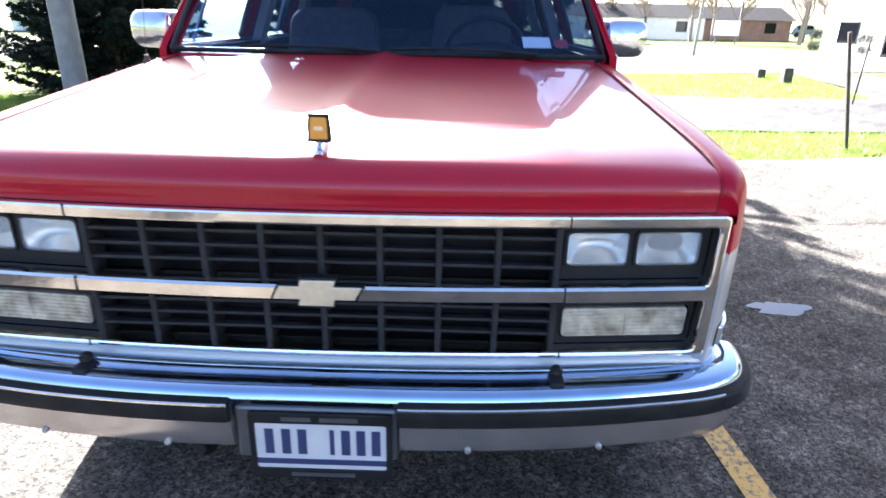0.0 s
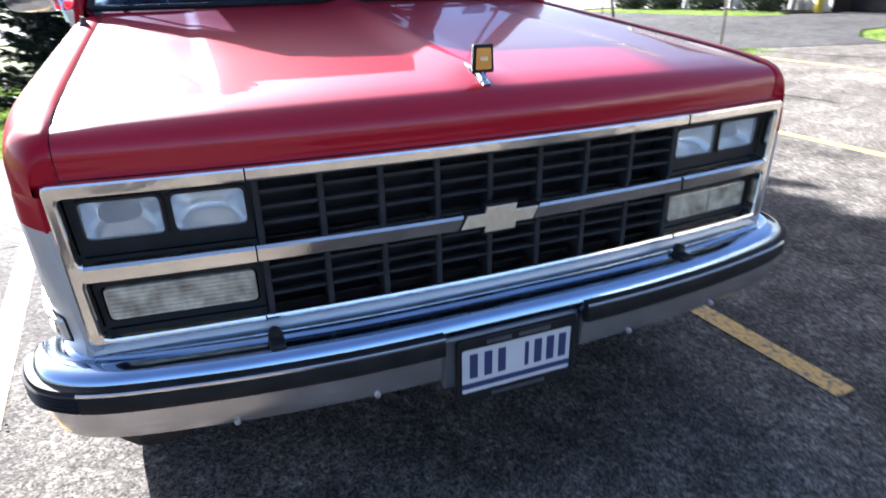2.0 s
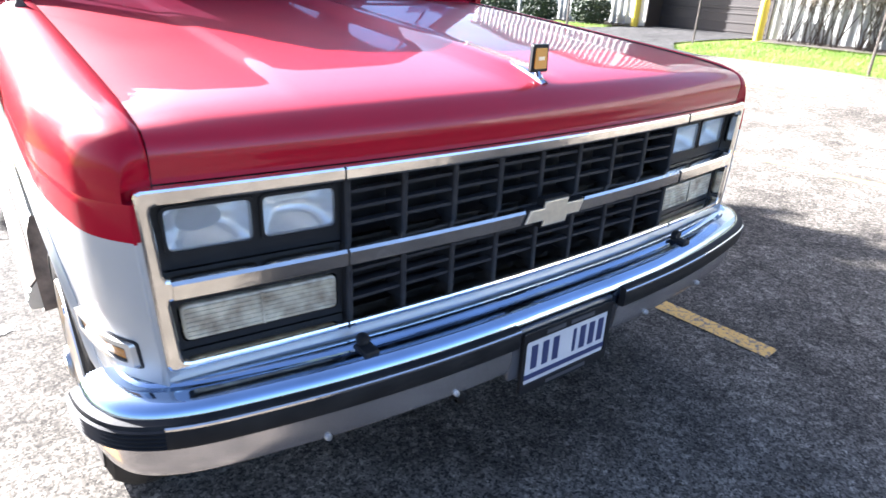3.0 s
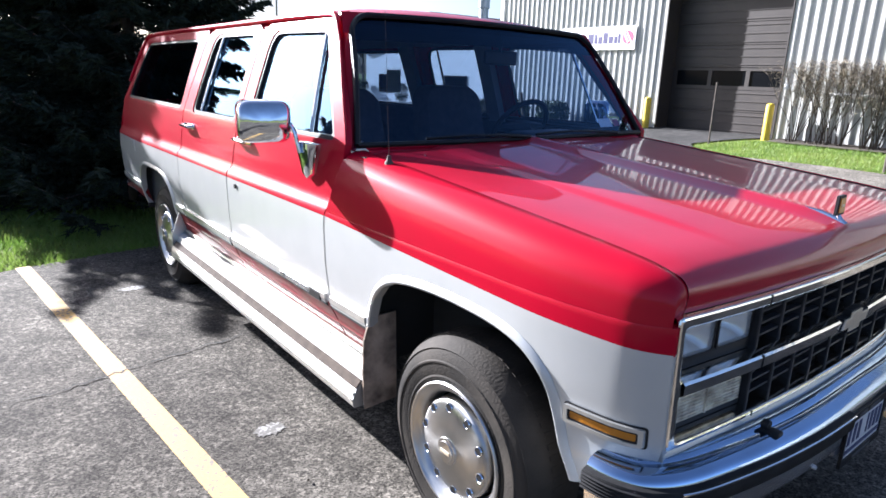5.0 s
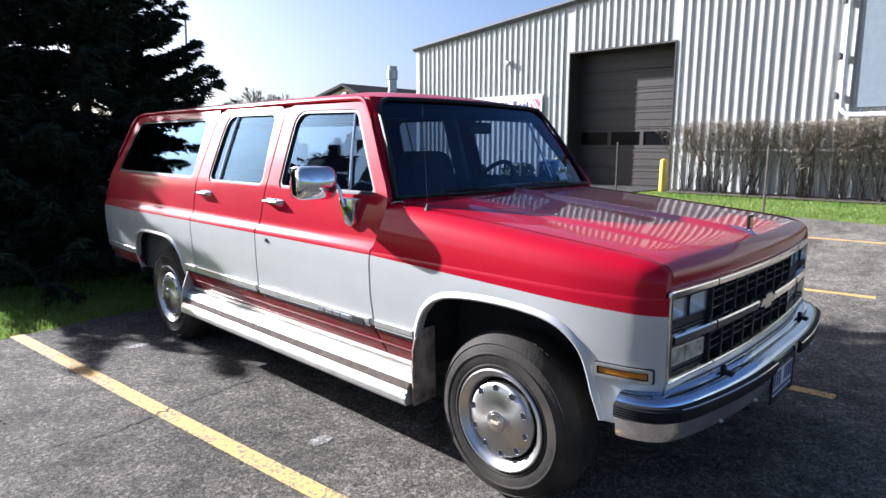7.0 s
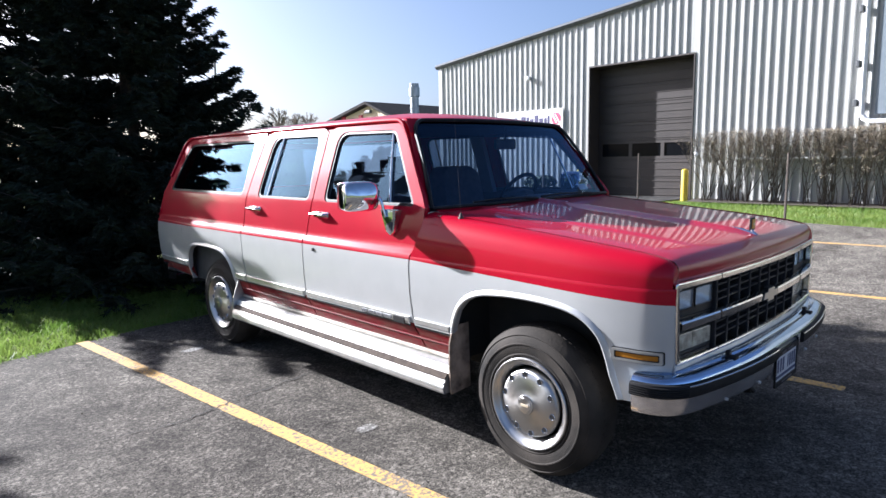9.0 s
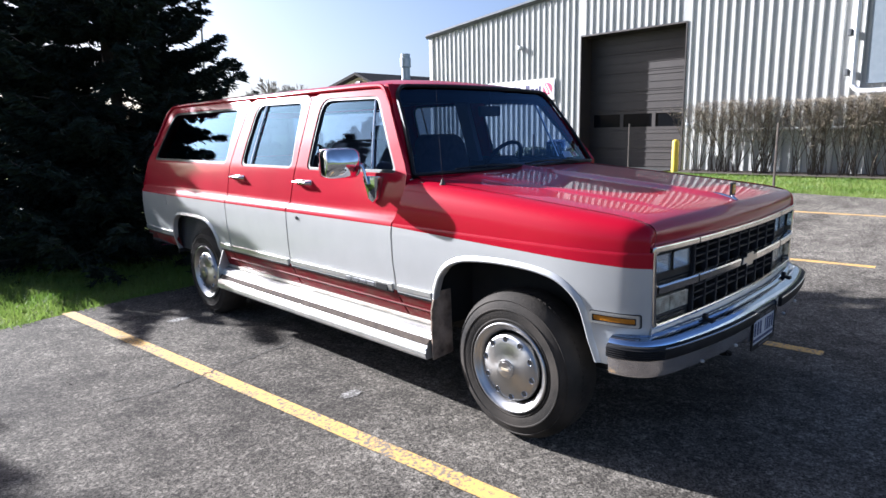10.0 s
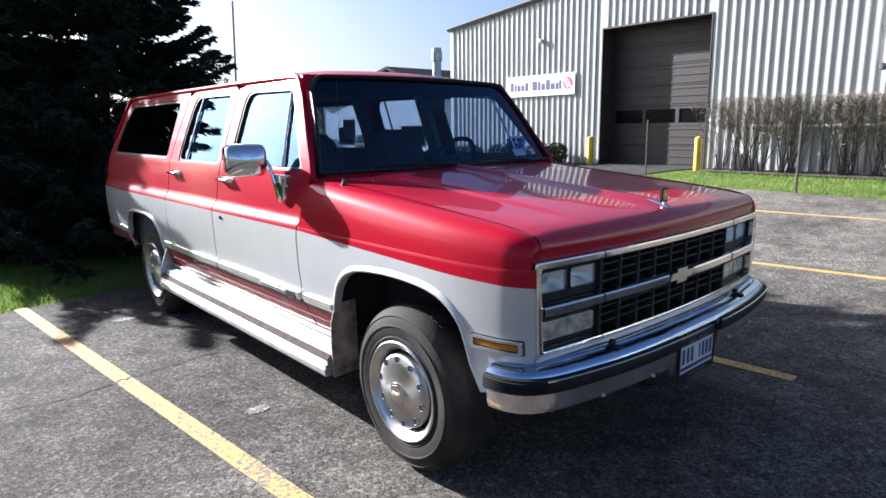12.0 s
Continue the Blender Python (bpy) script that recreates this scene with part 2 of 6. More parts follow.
HUBCAP.node_tree.links.new(turned.outputs[0], HUBCAP.node_tree.nodes["Principled BSDF"].inputs["Tangent"])
BRACKET = material("plate_bracket_metal", (0.16, 0.16, 0.17), (0.11, 0.11, 0.12), 0.35, 0.6, 0, 9.0, 0.03, 60.0)
RIMALU = material("polished_rim", (0.52, 0.515, 0.51), (0.42, 0.415, 0.41), 0.36, 1.0, 0, 9.0, 0.02, 60.0, rvar=0.08)
TREAD = material("tread_rubber", (0.055, 0.045, 0.038), (0.095, 0.076, 0.062), 0.9, 0, 0, 20.0, 0.2, 200.0, spec=0.1)
ALU = material("running_board_aluminium", (0.66, 0.66, 0.64), (0.48, 0.48, 0.46), 0.32, 0.8, 0, 12.0, 0.03, 100.0, rvar=0.08)
CRACK = material("crack_tar", (0.020, 0.019, 0.018), (0.035, 0.033, 0.031), 0.95, 0, 0, 40.0)
CREAMTRIM = material("sill_trim_dirty", (0.50, 0.46, 0.40), (0.30, 0.26, 0.21), 0.5, 0.3, 0, 14.0)
FLAP = material("mud_flap_rubber", (0.40, 0.30, 0.22), (0.05, 0.034, 0.025), 0.85, 0, 0, 13.0, 0.2, 90.0, detail=8.0)
WHITEPLATE = material("white_plate", (0.58, 0.59, 0.60), (0.50, 0.50, 0.52), 0.45)
INK = material("dark_blue_ink", (0.03, 0.04, 0.11), None, 0.5)
PAPER = material("paper", (0.8, 0.8, 0.78), (0.72, 0.72, 0.7), 0.8)
REDINK = material("red_ink", (0.45, 0.03, 0.05), (0.38, 0.03, 0.05), 0.5)
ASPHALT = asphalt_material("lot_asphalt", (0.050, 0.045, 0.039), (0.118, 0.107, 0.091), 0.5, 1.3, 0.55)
ROADTAR = asphalt_material("road_asphalt", (0.040, 0.039, 0.038), (0.070, 0.068, 0.066), 0.4, 0.7)
STREET = asphalt_material("street_concrete", (0.20, 0.20, 0.195), (0.28, 0.275, 0.27), 0.3, 0.4)
YELLOW = worn_paint_material("yellow_line_paint", (0.56, 0.335, 0.085), (0.15, 0.125, 0.10), 0.49)
PALEPAINT = worn_paint_material("pale_patch_paint", (0.30, 0.29, 0.27), (0.10, 0.092, 0.082), 0.42)
TURF = material("turf", (0.085, 0.125, 0.022), (0.17, 0.19, 0.050), 0.95, 0, 0, 3.5, 0.6, 60.0, spec=0.1, detail=9.0)
BLADE = blade_material("grass_blade", (0.11, 0.20, 0.030), (0.20, 0.27, 0.060))
MULCH = material("mulch", (0.03, 0.022, 0.015), (0.06, 0.045, 0.03), 0.95, 0, 0, 30.0, 0.8, 60.0)
BARK = material("spruce_bark", (0.06, 0.045, 0.035), (0.11, 0.09, 0.07), 0.95, 0, 0, 14.0, 0.8, 40.0)
NEEDLE = material("spruce_needles", (0.007, 0.014, 0.009), (0.021, 0.033, 0.019), 0.75, 0, 0, 1.8, spec=0.25)
TWIG = material("hedge_twigs", (0.22, 0.175, 0.125), (0.46, 0.40, 0.30), 0.9, 0, 0, 5.0)
STEM = material("hedge_stems", (0.045, 0.035, 0.028), (0.14, 0.11, 0.085), 0.9, 0, 0, 9.0)
LEAFBUSH = material("evergreen_bush_leaf", (0.02, 0.035, 0.015), (0.04, 0.06, 0.025), 0.7, 0, 0, 6.0)
POLEWOOD = material("weathered_pole", (0.20, 0.19, 0.18), (0.29, 0.28, 0.265), 0.9, 0, 0, 6.0, 0.5, 50.0)
PANEL = material("cream_metal_panel", (0.44, 0.44, 0.42), (0.38, 0.385, 0.37), 0.42, 0, 0.1, 1.2, 0.01, 30.0)
TRIM = material("dark_eave_trim", (0.08, 0.085, 0.09), (0.11, 0.115, 0.12), 0.5)
ROLLDOOR = material("brown_roll_door", (0.030, 0.024, 0.021), (0.040, 0.032, 0.028), 0.55, 0, 0, 3.0, 0.02, 40.0)
DARKGLASS = material("dark_window", (0.005, 0.006, 0.008), None, 0.06, spec=0.12)
SAFETY = material("safety_yellow", (0.66, 0.48, 0.03), (0.55, 0.40, 0.04), 0.5, 0, 0, 7.0, 0.05, 60.0)
SIGNWHITE = material("sign_white", (0.80, 0.80, 0.81), (0.76, 0.76, 0.77), 0.4)
PURPLE = material("sign_navy", (0.035, 0.03, 0.11), None, 0.5)
PINK = material("sign_crimson", (0.50, 0.06, 0.14), None, 0.5)
WHITEPVC = material("white_pipe", (0.80, 0.80, 0.80), (0.74, 0.74, 0.74), 0.4)
GREYBOX = material("grey_blue_panel", (0.17, 0.205, 0.235), (0.20, 0.235, 0.265), 0.5)
WHITEWALL = material("white_wall_paint", (0.80, 0.80, 0.79), (0.74, 0.74, 0.73), 0.75, 0, 0, 2.0, 0.1, 40.0)
CREAM = material("cream_siding", (0.62, 0.50, 0.34), (0.56, 0.45, 0.31), 0.7)
SHINGLE = material("dark_shingles", (0.030, 0.028, 0.028), (0.055, 0.050, 0.048), 0.95, 0, 0, 6.0, 0.4, 30.0, spec=0.15)
POST = material("rusty_post", (0.05, 0.042, 0.036), (0.09, 0.07, 0.055), 0.8, 0, 0, 12.0, 0.2, 80.0)
GALV = material("galvanised_steel", (0.52, 0.54, 0.55), (0.42, 0.44, 0.45), 0.4, 0.8, 0, 10.0)
FLUE = material("weathered_flue", (0.34, 0.37, 0.40), (0.24, 0.27, 0.30), 0.45, 0.5, 0, 2.5)
FARTWIG = material("bare_tree_twigs", (0.17, 0.14, 0.12), (0.25, 0.21, 0.18), 0.95, 0, 0, 0.5)
BRICKFAR = material("far_brick", (0.20, 0.12, 0.09), (0.27, 0.17, 0.13), 0.9, 0, 0, 1.5)
BLUECAR = material("blue_grey_car_paint", (0.12, 0.17, 0.26), None, 0.3, 0.3, 0.8)
PUDDLE = material("puddle_water", (0.02, 0.02, 0.022), None, 0.02, 0, 0, 5.0)
CONCRETE = material("dark_concrete", (0.045, 0.042, 0.040), (0.075, 0.07, 0.066), 0.9, 0, 0, 8.0, 0.3, 60.0)


# ---- building helpers ----
def link_mesh(name, me, mats, parent=None, label=""):
    for m in mats if isinstance(mats, (list, tuple)) else [mats]:
        me.materials.append(m)
    ob = new(name, me)
    if parent is not None:
        ob.parent = parent
        if parent.data is None:
            ob.matrix_parent_inverse = Matrix.Translation(-parent.location)
    if label:
        tagged(ob, label)
    return ob


def part(name, bm, mats, parent=None, label="", smooth=False):
    """One bmesh as one mesh object."""
    me = bpy.data.meshes.new(name)
    bmesh.ops.recalc_face_normals(bm, faces=bm.faces)
    for f in bm.faces:
        f.smooth = smooth
    bm.to_mesh(me)
    bm.free()
    if smooth:
        me.set_sharp_from_angle(angle=radians(35))
    return link_mesh(name, me, mats, parent, label)


def raw(name, verts, faces, mats, parent=None, label="", smooth=False):
    me = bpy.data.meshes.new(name)
    me.from_pydata(verts, [], faces)
    if smooth:
        me.shade_smooth()
    me.update()
    return link_mesh(name, me, mats, parent, label)


def empty(name, at, label="", category="", group="", kind=""):
    e = new(name)
    e.location = at
    e.empty_display_size = 0.2
    return tagged(e, label, category, group, kind)


def box(bm, x0, x1, y0, y1, z0, z1, bevel=0.0, seg=2):
    r = bmesh.ops.create_cube(bm, size=1.0)
    m = Matrix.Translation(((x0 + x1) / 2, (y0 + y1) / 2, (z0 + z1) / 2)) @ Matrix.Diagonal((abs(x1 - x0), abs(y1 - y0), abs(z1 - z0), 1))
    bmesh.ops.transform(bm, matrix=m, verts=r["verts"])
    if bevel:
        es = list({e for v in r["verts"] for e in v.link_edges})
        bmesh.ops.bevel(bm, geom=es, offset=bevel, segments=seg, profile=0.5, affect="EDGES")
    return bm


def boxed(*a, **k):
    return box(bmesh.new(), *a, **k)


def tube(bm, pts, r, seg=8, flat=1.0, up=(0, 0, 1)):
    """A tube along points; r may be one radius or one for each point."""
    pts = [Vector(p) for p in pts]
    rr = r if isinstance(r, (list, tuple)) else [r] * len(pts)
    rings = []
    for i, p in enumerate(pts):
        d = (pts[min(i + 1, len(pts) - 1)] - pts[max(i - 1, 0)]).normalized()
        a = d.cross(Vector(up))
        if a.length < 1e-3:
            a = d.cross(Vector((1, 0, 0)))
        a.normalize()
        b = d.cross(a).normalized()
        rings.append([bm.verts.new(p + rr[i] * (math.cos(2 * math.pi * k / seg) * a + flat * math.sin(2 * math.pi * k / seg) * b)) for k in range(seg)])
    for s, t in zip(rings, rings[1:]):
        for k in range(seg):
            bm.faces.new((s[k], s[(k + 1) % seg], t[(k + 1) % seg], t[k]))
    bm.faces.new(rings[0])
    bm.faces.new(rings[-1])
    return bm


def lathe(bm, prof, centre, axis="x", seg=48, sign=1):
    """Turn a profile of (radius, offset along the axis) about an axis through centre."""
    c = Vector(centre)
    rings = []
    for r, o in prof:
        ring = []
        for k in range(seg):
            a = 2 * math.pi * k / seg
            u, v = r * math.cos(a), r * math.sin(a)
            p = {"x": Vector((sign * o, u, v)), "y": Vector((u, sign * o, v)), "z": Vector((u, v, sign * o))}[axis]
            ring.append(bm.verts.new(c + p))
        rings.append(ring)
    for s, t in zip(rings, rings[1:]):
        for k in range(seg):
            bm.faces.new((s[k], s[(k + 1) % seg], t[(k + 1) % seg], t[k]))
    return bm


def fillet(pts, r, n=4):
    """Round the corners of a polygon; r may be a list with one radius a corner."""
    out = []
    k = len(pts)
    for i in range(k):
        p = Vector(pts[i])
        a, b = Vector(pts[i - 1]) - p, Vector(pts[(i + 1) % k]) - p
        rad = r[i] if isinstance(r, (list, tuple)) else r
        rad = min(rad, 0.48 * a.length, 0.48 * b.length)
        if rad < 1e-4:
            out.append(tuple(p))
            continue
        s, e = p + a.normalized() * rad, p + b.normalized() * rad
        for j in range(n + 1):
            t = j / n
            out.append(tuple((1 - t) ** 2 * s + 2 * t * (1 - t) * p + t * t * e))
    return out


def inset(pts, d):
    """Move every side of a convex polygon inward by d."""
    k = len(pts)
    cx, cy = sum(p[0] for p in pts) / k, sum(p[1] for p in pts) / k
    lines = []
    for i in range(k):
        a, b = Vector(pts[i]), Vector(pts[(i + 1) % k])
        t = (b - a).normalized()
        nrm = Vector((-t.y, t.x))
        if nrm.dot(Vector((cx, cy)) - a) < 0:
            nrm = -nrm
        lines.append((a + nrm * d, t))
    out = []
    for i in range(k):
        (p, t), (q, s) = lines[i - 1], lines[i]
        den = t.x * s.y - t.y * s.x
        w = ((q.x - p.x) * s.y - (q.y - p.y) * s.x) / den
        out.append((p.x + t.x * w, p.y + t.y * w))
    return out


def fill_loops(loops):
    """A filled flat mesh in its own two coordinates, from an outline and holes."""
    bm = bmesh.new()
    edges = []
    for loop in loops:
        vs = [bm.verts.new((0, p[0], p[1])) for p in loop]
        edges += [bm.edges.new((vs[i], vs[(i + 1) % len(vs)])) for i in range(len(vs))]
    bmesh.ops.triangle_fill(bm, use_beauty=True, use_dissolve=False, edges=edges, normal=(1, 0, 0))
    return bm


def cut_rows(bm, zs=(), ys=()):
    for co, no, vals in (((0, 0, 1), (0, 0, 1), zs), ((0, 1, 0), (0, 1, 0), ys)):
        for v in vals:
            bmesh.ops.bisect_plane(bm, geom=bm.verts[:] + bm.edges[:] + bm.faces[:], plane_co=Vector(co) * v, plane_no=no, dist=1e-5)


def prism(loops, d0, d1, axis="y", bevel=0.0):
    """An outline with holes, in (x, z) for axis y or (y, z) for axis x, given thickness from d0 (front) to d1."""
    bm = fill_loops(loops)
    bmesh.ops.dissolve_limit(bm, angle_limit=0.01, verts=bm.verts[:], edges=bm.edges[:]) if len(loops) == 1 else None
    r = bmesh.ops.extrude_face_region(bm, geom=bm.faces[:])
    back = {v for v in r["geom"] if isinstance(v, bmesh.types.BMVert)}
    for v in bm.verts:
        d = d1 if v in back else d0
        v.co = (v.co.y, d, v.co.z) if axis == "y" else ((d, v.co.y, v.co.z) if axis == "x" else (v.co.y, v.co.z, d))
    bm.normal_update()
    if bevel:
        es = [e for e in bm.edges if len(e.link_faces) == 2 and e.calc_face_angle(0) > 0.9 and not all(v in back for v in e.verts) and sum(v in back for v in e.verts) == 0]
        bmesh.ops.bevel(bm, geom=es, offset=bevel, segments=2, profile=0.5, affect="EDGES")
    return bm


def smooth01(a, b, v):
    u = min(1.0, max(0.0, (v - a) / (b - a)))
    return u * u * (3 - 2 * u)


def ground_z(x, y):
    """The lot is level by the car and rises to the metal building; the land falls away behind the street."""
    return 0.42 * smooth01(3, 13, x) * (1 - 0.5 * smooth01(9, 17, y)) * (1 - smooth01(20, 34, y)) - 0.56 * smooth01(15, 46, y)


def sheet(name, poly, off, mat, step=1.0, label="", category="", kind="structure"):
    """A flat surface draped on the ground."""
    bm = fill_loops([poly])
    ys = [p[1] for p in poly]
    xs = [p[0] for p in poly]
    cut_rows(bm, np.arange(math.ceil(min(ys)), max(ys), step), np.arange(math.ceil(min(xs)), max(xs), step))
    for v in bm.verts:
        v.co = (v.co.y, v.co.z, ground_z(v.co.y, v.co.z) + off)
    bm.normal_update()
    for f in bm.faces:
        if f.normal.z < 0:
            f.normal_flip()
    me = bpy.data.meshes.new(name)
    bm.to_mesh(me)
    bm.free()
    me.shade_smooth()
    return tagged(link_mesh(name, me, mat), label, category, "", kind)


# ---- ground ----
def make_ground():
    xs = np.concatenate([[-2500, -600, -200, -90], np.arange(-50, 60.1, 1.0), [90, 200, 600, 2500]])
    ys = np.concatenate([[-2500, -600, -200, -60], np.arange(-30, 80.1, 1.0), [120, 250, 700, 2500]])
    verts = [(x, y, ground_z(x, y) - 0.025) for y in ys for x in xs]
    k = len(xs)
    faces = [(j * k + i, j * k + i + 1, (j + 1) * k + i + 1, (j + 1) * k + i) for j in range(len(ys) - 1) for i in range(k - 1)]
    tagged(raw("ground", verts, faces, TURF, smooth=True), "spring lawn of short patchy green grass", "ground", "", "structure")


LOT = [(-30, -25), (9.0, -25), (9.0, 0.5), (9.3, 3.5), (9.2, 5.3), (7.7, 6.4), (7.2, 5.95), (4.9, 5.68), (1, 5.3), (-1.3, 5.1), (-2.5, 4.87), (-6, 4.75), (-30, 3.5)]
DRIVE = [(1.6, 7.3), (4, 7.45), (5.8, 7.15), (7.2, 6.75), (7.6, 6.38), (9.1, 5.25), (9.4, 6.0), (10.1, 6.5), (11.4, 6.3), (12.9, 5.9), (12.9, 9.05), (11.3, 9.15), (10.7, 9.8),
         (10.5, 12), (10.8, 16.5), (10.8, 19), (9.3, 19), (9.1, 15.5), (8.3, 12), (7.6, 10.1), (4, 11.6), (3.6, 11.9), (3.6, 17.5), (1.6, 17.5)]
make_ground()
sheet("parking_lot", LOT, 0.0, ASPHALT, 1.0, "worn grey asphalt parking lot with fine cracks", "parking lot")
sheet("driveway", DRIVE, 0.006, ROADTAR, 1.0, "grey asphalt driveway leading to the roll-up door", "driveway")
sheet("street", [(-200, 17.0), (9.0, 16.6), (30, 17.0), (60, 18), (60, 26), (27.2, 27), (27.2, 50), (18.5, 50), (17.5, 27.5), (8.3, 26.8), (-200, 26)], 0.014, STREET, 2.0, "pale sunlit street and forecourt paving", "road")
sheet("far_road", [(-200, 34), (-20, 33), (-20, 37), (-200, 39)], 0.014, STREET, 2.0, "pale far road beyond the lawn", "road")


def line(name, x0, y0, x1, y1, w, mat=YELLOW, label="worn yellow parking line painted on the asphalt"):
    d = Vector((x1 - x0, y1 - y0)).normalized()
    n = Vector((-d.y, d.x)) * w / 2
    a, b = Vector((x0, y0)), Vector((x1, y1))
    return sheet(name, [tuple(a + n), tuple(a - n), tuple(b - n), tuple(b + n)], 0.004, mat, 0.5, label, "parking line", "")


for x0, y0, x1, y1 in ((-1.40, 0.35, -1.83, 5.02), (1.33, -0.08, 0.98, 5.15), (4.41, 0.2, 3.86, 5.5), (7.50, 0.5, 7.1, 5.8), (-4.45, 0.0, -4.9, 4.7)):
    tagged(line("parking_line", x0, y0, x1, y1, 0.10), group="parking lines")


def blob(cx, cy, rx, ry, seed, n=18, jag=0.25):
    rng = random.Random(seed)
    return [(cx + rx * math.cos(2 * math.pi * k / n) * (1 + rng.uniform(-jag, jag)), cy + ry * math.sin(2 * math.pi * k / n) * (1 + rng.uniform(-jag, jag))) for k in range(n)]


sheet("pale_spot", blob(-1.19, 1.745, 0.065, 0.045, 3, 44, 0.28), 0.003, PALEPAINT, 0.5, "pale scuffed spot on the asphalt", "stain", "")
sheet("pale_spot", blob(-1.25, 4.05, 0.09, 0.045, 4, 44, 0.28), 0.003, PALEPAINT, 0.5, "pale scuffed spot on the asphalt", "stain", "")
sheet("puddle", blob(2.05, 1.78, 0.16, 0.075, 5, 24, 0.3), 0.003, PUDDLE, 0.5, "small still puddle reflecting the sky", "puddle", "")


# long cracks across the lot, and bits of litter
def crack(pts, w, seed):
    rng = random.Random(seed)
    fine = []
    for (x0, y0), (x1, y1) in zip(pts, pts[1:]):
        n = max(2, int(math.hypot(x1 - x0, y1 - y0) / 0.035))
        fine += [(x0 + (x1 - x0) * k / n + rng.gauss(0, 0.009), y0 + (y1 - y0) * k / n + rng.gauss(0, 0.011)) for k in range(n)]
    verts, faces = [], []
    for i, (x, y) in enumerate(fine):
        a, b = fine[max(i - 1, 0)], fine[min(i + 1, len(fine) - 1)]
        d = Vector((b[0] - a[0], b[1] - a[1])).normalized()
        q = w * rng.uniform(0.15, 1.0) * min(1.0, 4.0 * i / len(fine), 4.0 * (len(fine) - i) / len(fine))
        z = ground_z(x, y) + 0.0055
        verts += [(x - d.y * q, y + d.x * q, z), (x + d.y * q, y - d.x * q, z)]
        if i:
            faces.append((2 * i - 2, 2 * i - 1, 2 * i + 1, 2 * i))
    tagged(raw("asphalt_crack", verts, faces, CRACK), "thin dark crack wandering across the asphalt", "crack", "cracks in the asphalt", "structure")


crack([(-2.75, 2.78), (-2.55, 2.74), (-2.32, 2.72), (-1.96, 2.64), (-1.67, 2.69), (-1.35, 2.75), (-1.02, 2.80), (-0.5, 2.9), (0.6, 2.85)], 0.007, 1)
crack([(-1.58, 3.36), (-1.50, 3.40), (-1.40, 3.44)], 0.007, 2)
crack([(2.2, 3.6), (3.0, 3.3), (4.1, 3.4), (5.2, 3.0), (6.6, 3.2)], 0.010, 3)
crack([(-3.9, 0.9), (-3.2, 1.3), (-2.6, 1.25)], 0.005, 4)


def litter(count, seed):
    rng = random.Random(seed)
    verts, faces = [], []
    for _ in range(count):
        x, y = rng.uniform(-5, 4), rng.uniform(-1, 4.8)
        z, r = ground_z(x, y) + 0.006, rng.uniform(0.006, 0.016)
        a = rng.uniform(0, 6.28)
        o = len(verts)
        for k, (u, h) in enumerate(((1.0, 0.002), (0.5, 0.008), (0.9, 0.003), (0.6, 0.010))):
            verts.append((x + r * u * math.cos(a + 1.57 * k), y + r * u * math.sin(a + 1.57 * k), z + h))
        faces += [(o, o + 1, o + 2), (o, o + 2, o + 3)]
    tagged(raw("leaf_litter", verts, faces, MULCH), "scattered dry brown leaf bits on the asphalt", "litter", "", "stuff")


litter(70, 9)


# ---- the wagon: front at y = 0, nose towards -y, centred on x = 0 ----
PROFILE = [(0.30, 0.900), (0.42, 0.930), (0.50, 0.952), (0.58, 0.978), (0.62, 0.990), (0.80, 1.003), (0.95, 1.007), (1.010, 1.006), (1.054, 0.977), (1.08, 0.974), (1.15, 0.969), (1.28, 0.955),
           (1.32, 0.941), (1.45, 0.897), (1.60, 0.841), (1.72, 0.796), (1.78, 0.770), (1.90, 0.71)]
PZ, PX = np.array([p[0] for p in PROFILE]), np.array([p[1] for p in PROFILE])
FINE_Z = np.linspace(0.30, 1.90, 801)
FINE_X = np.convolve(np.pad(np.interp(FINE_Z, PZ, PX), 6, mode="edge"), np.ones(13) / 13, "valid")


def side_x(y, z):
    """Half width of the body at a height and a distance behind the grille."""
    w = float(np.interp(z, FINE_Z, FINE_X))
    if y < 0.5:
        w *= 1 - 0.068 * ((0.5 - y) / 0.47) ** 2
    if y < 0.16:
        w -= 0.036 * ((0.16 - max(y, 0.03)) / 0.105) ** 2
    if y > 4.4:
        w *= 1 - 0.035 * ((y - 4.4) / 1.0) ** 2
    return w


def side_normal(y, z, s):
    e = 0.004
    dy = (side_x(y + e, z) - side_x(y - e, z)) / (2 * e)
    dz = (side_x(y, z + e) - side_x(y, z - e)) / (2 * e)
    return Vector((s, -dy, -dz)).normalized()


ZCUTS = (0.45, 0.50, 0.56, 0.628, 0.70, 0.78, 0.86, 0.92, 0.95, 0.992, 1.01, 1.02, 1.03, 1.04, 1.05, 1.06, 1.075, 1.11, 1.16, 1.22, 1.27, 1.31, 1.36, 1.42, 1.48, 1.54, 1.60, 1.66, 1.72, 1.76)


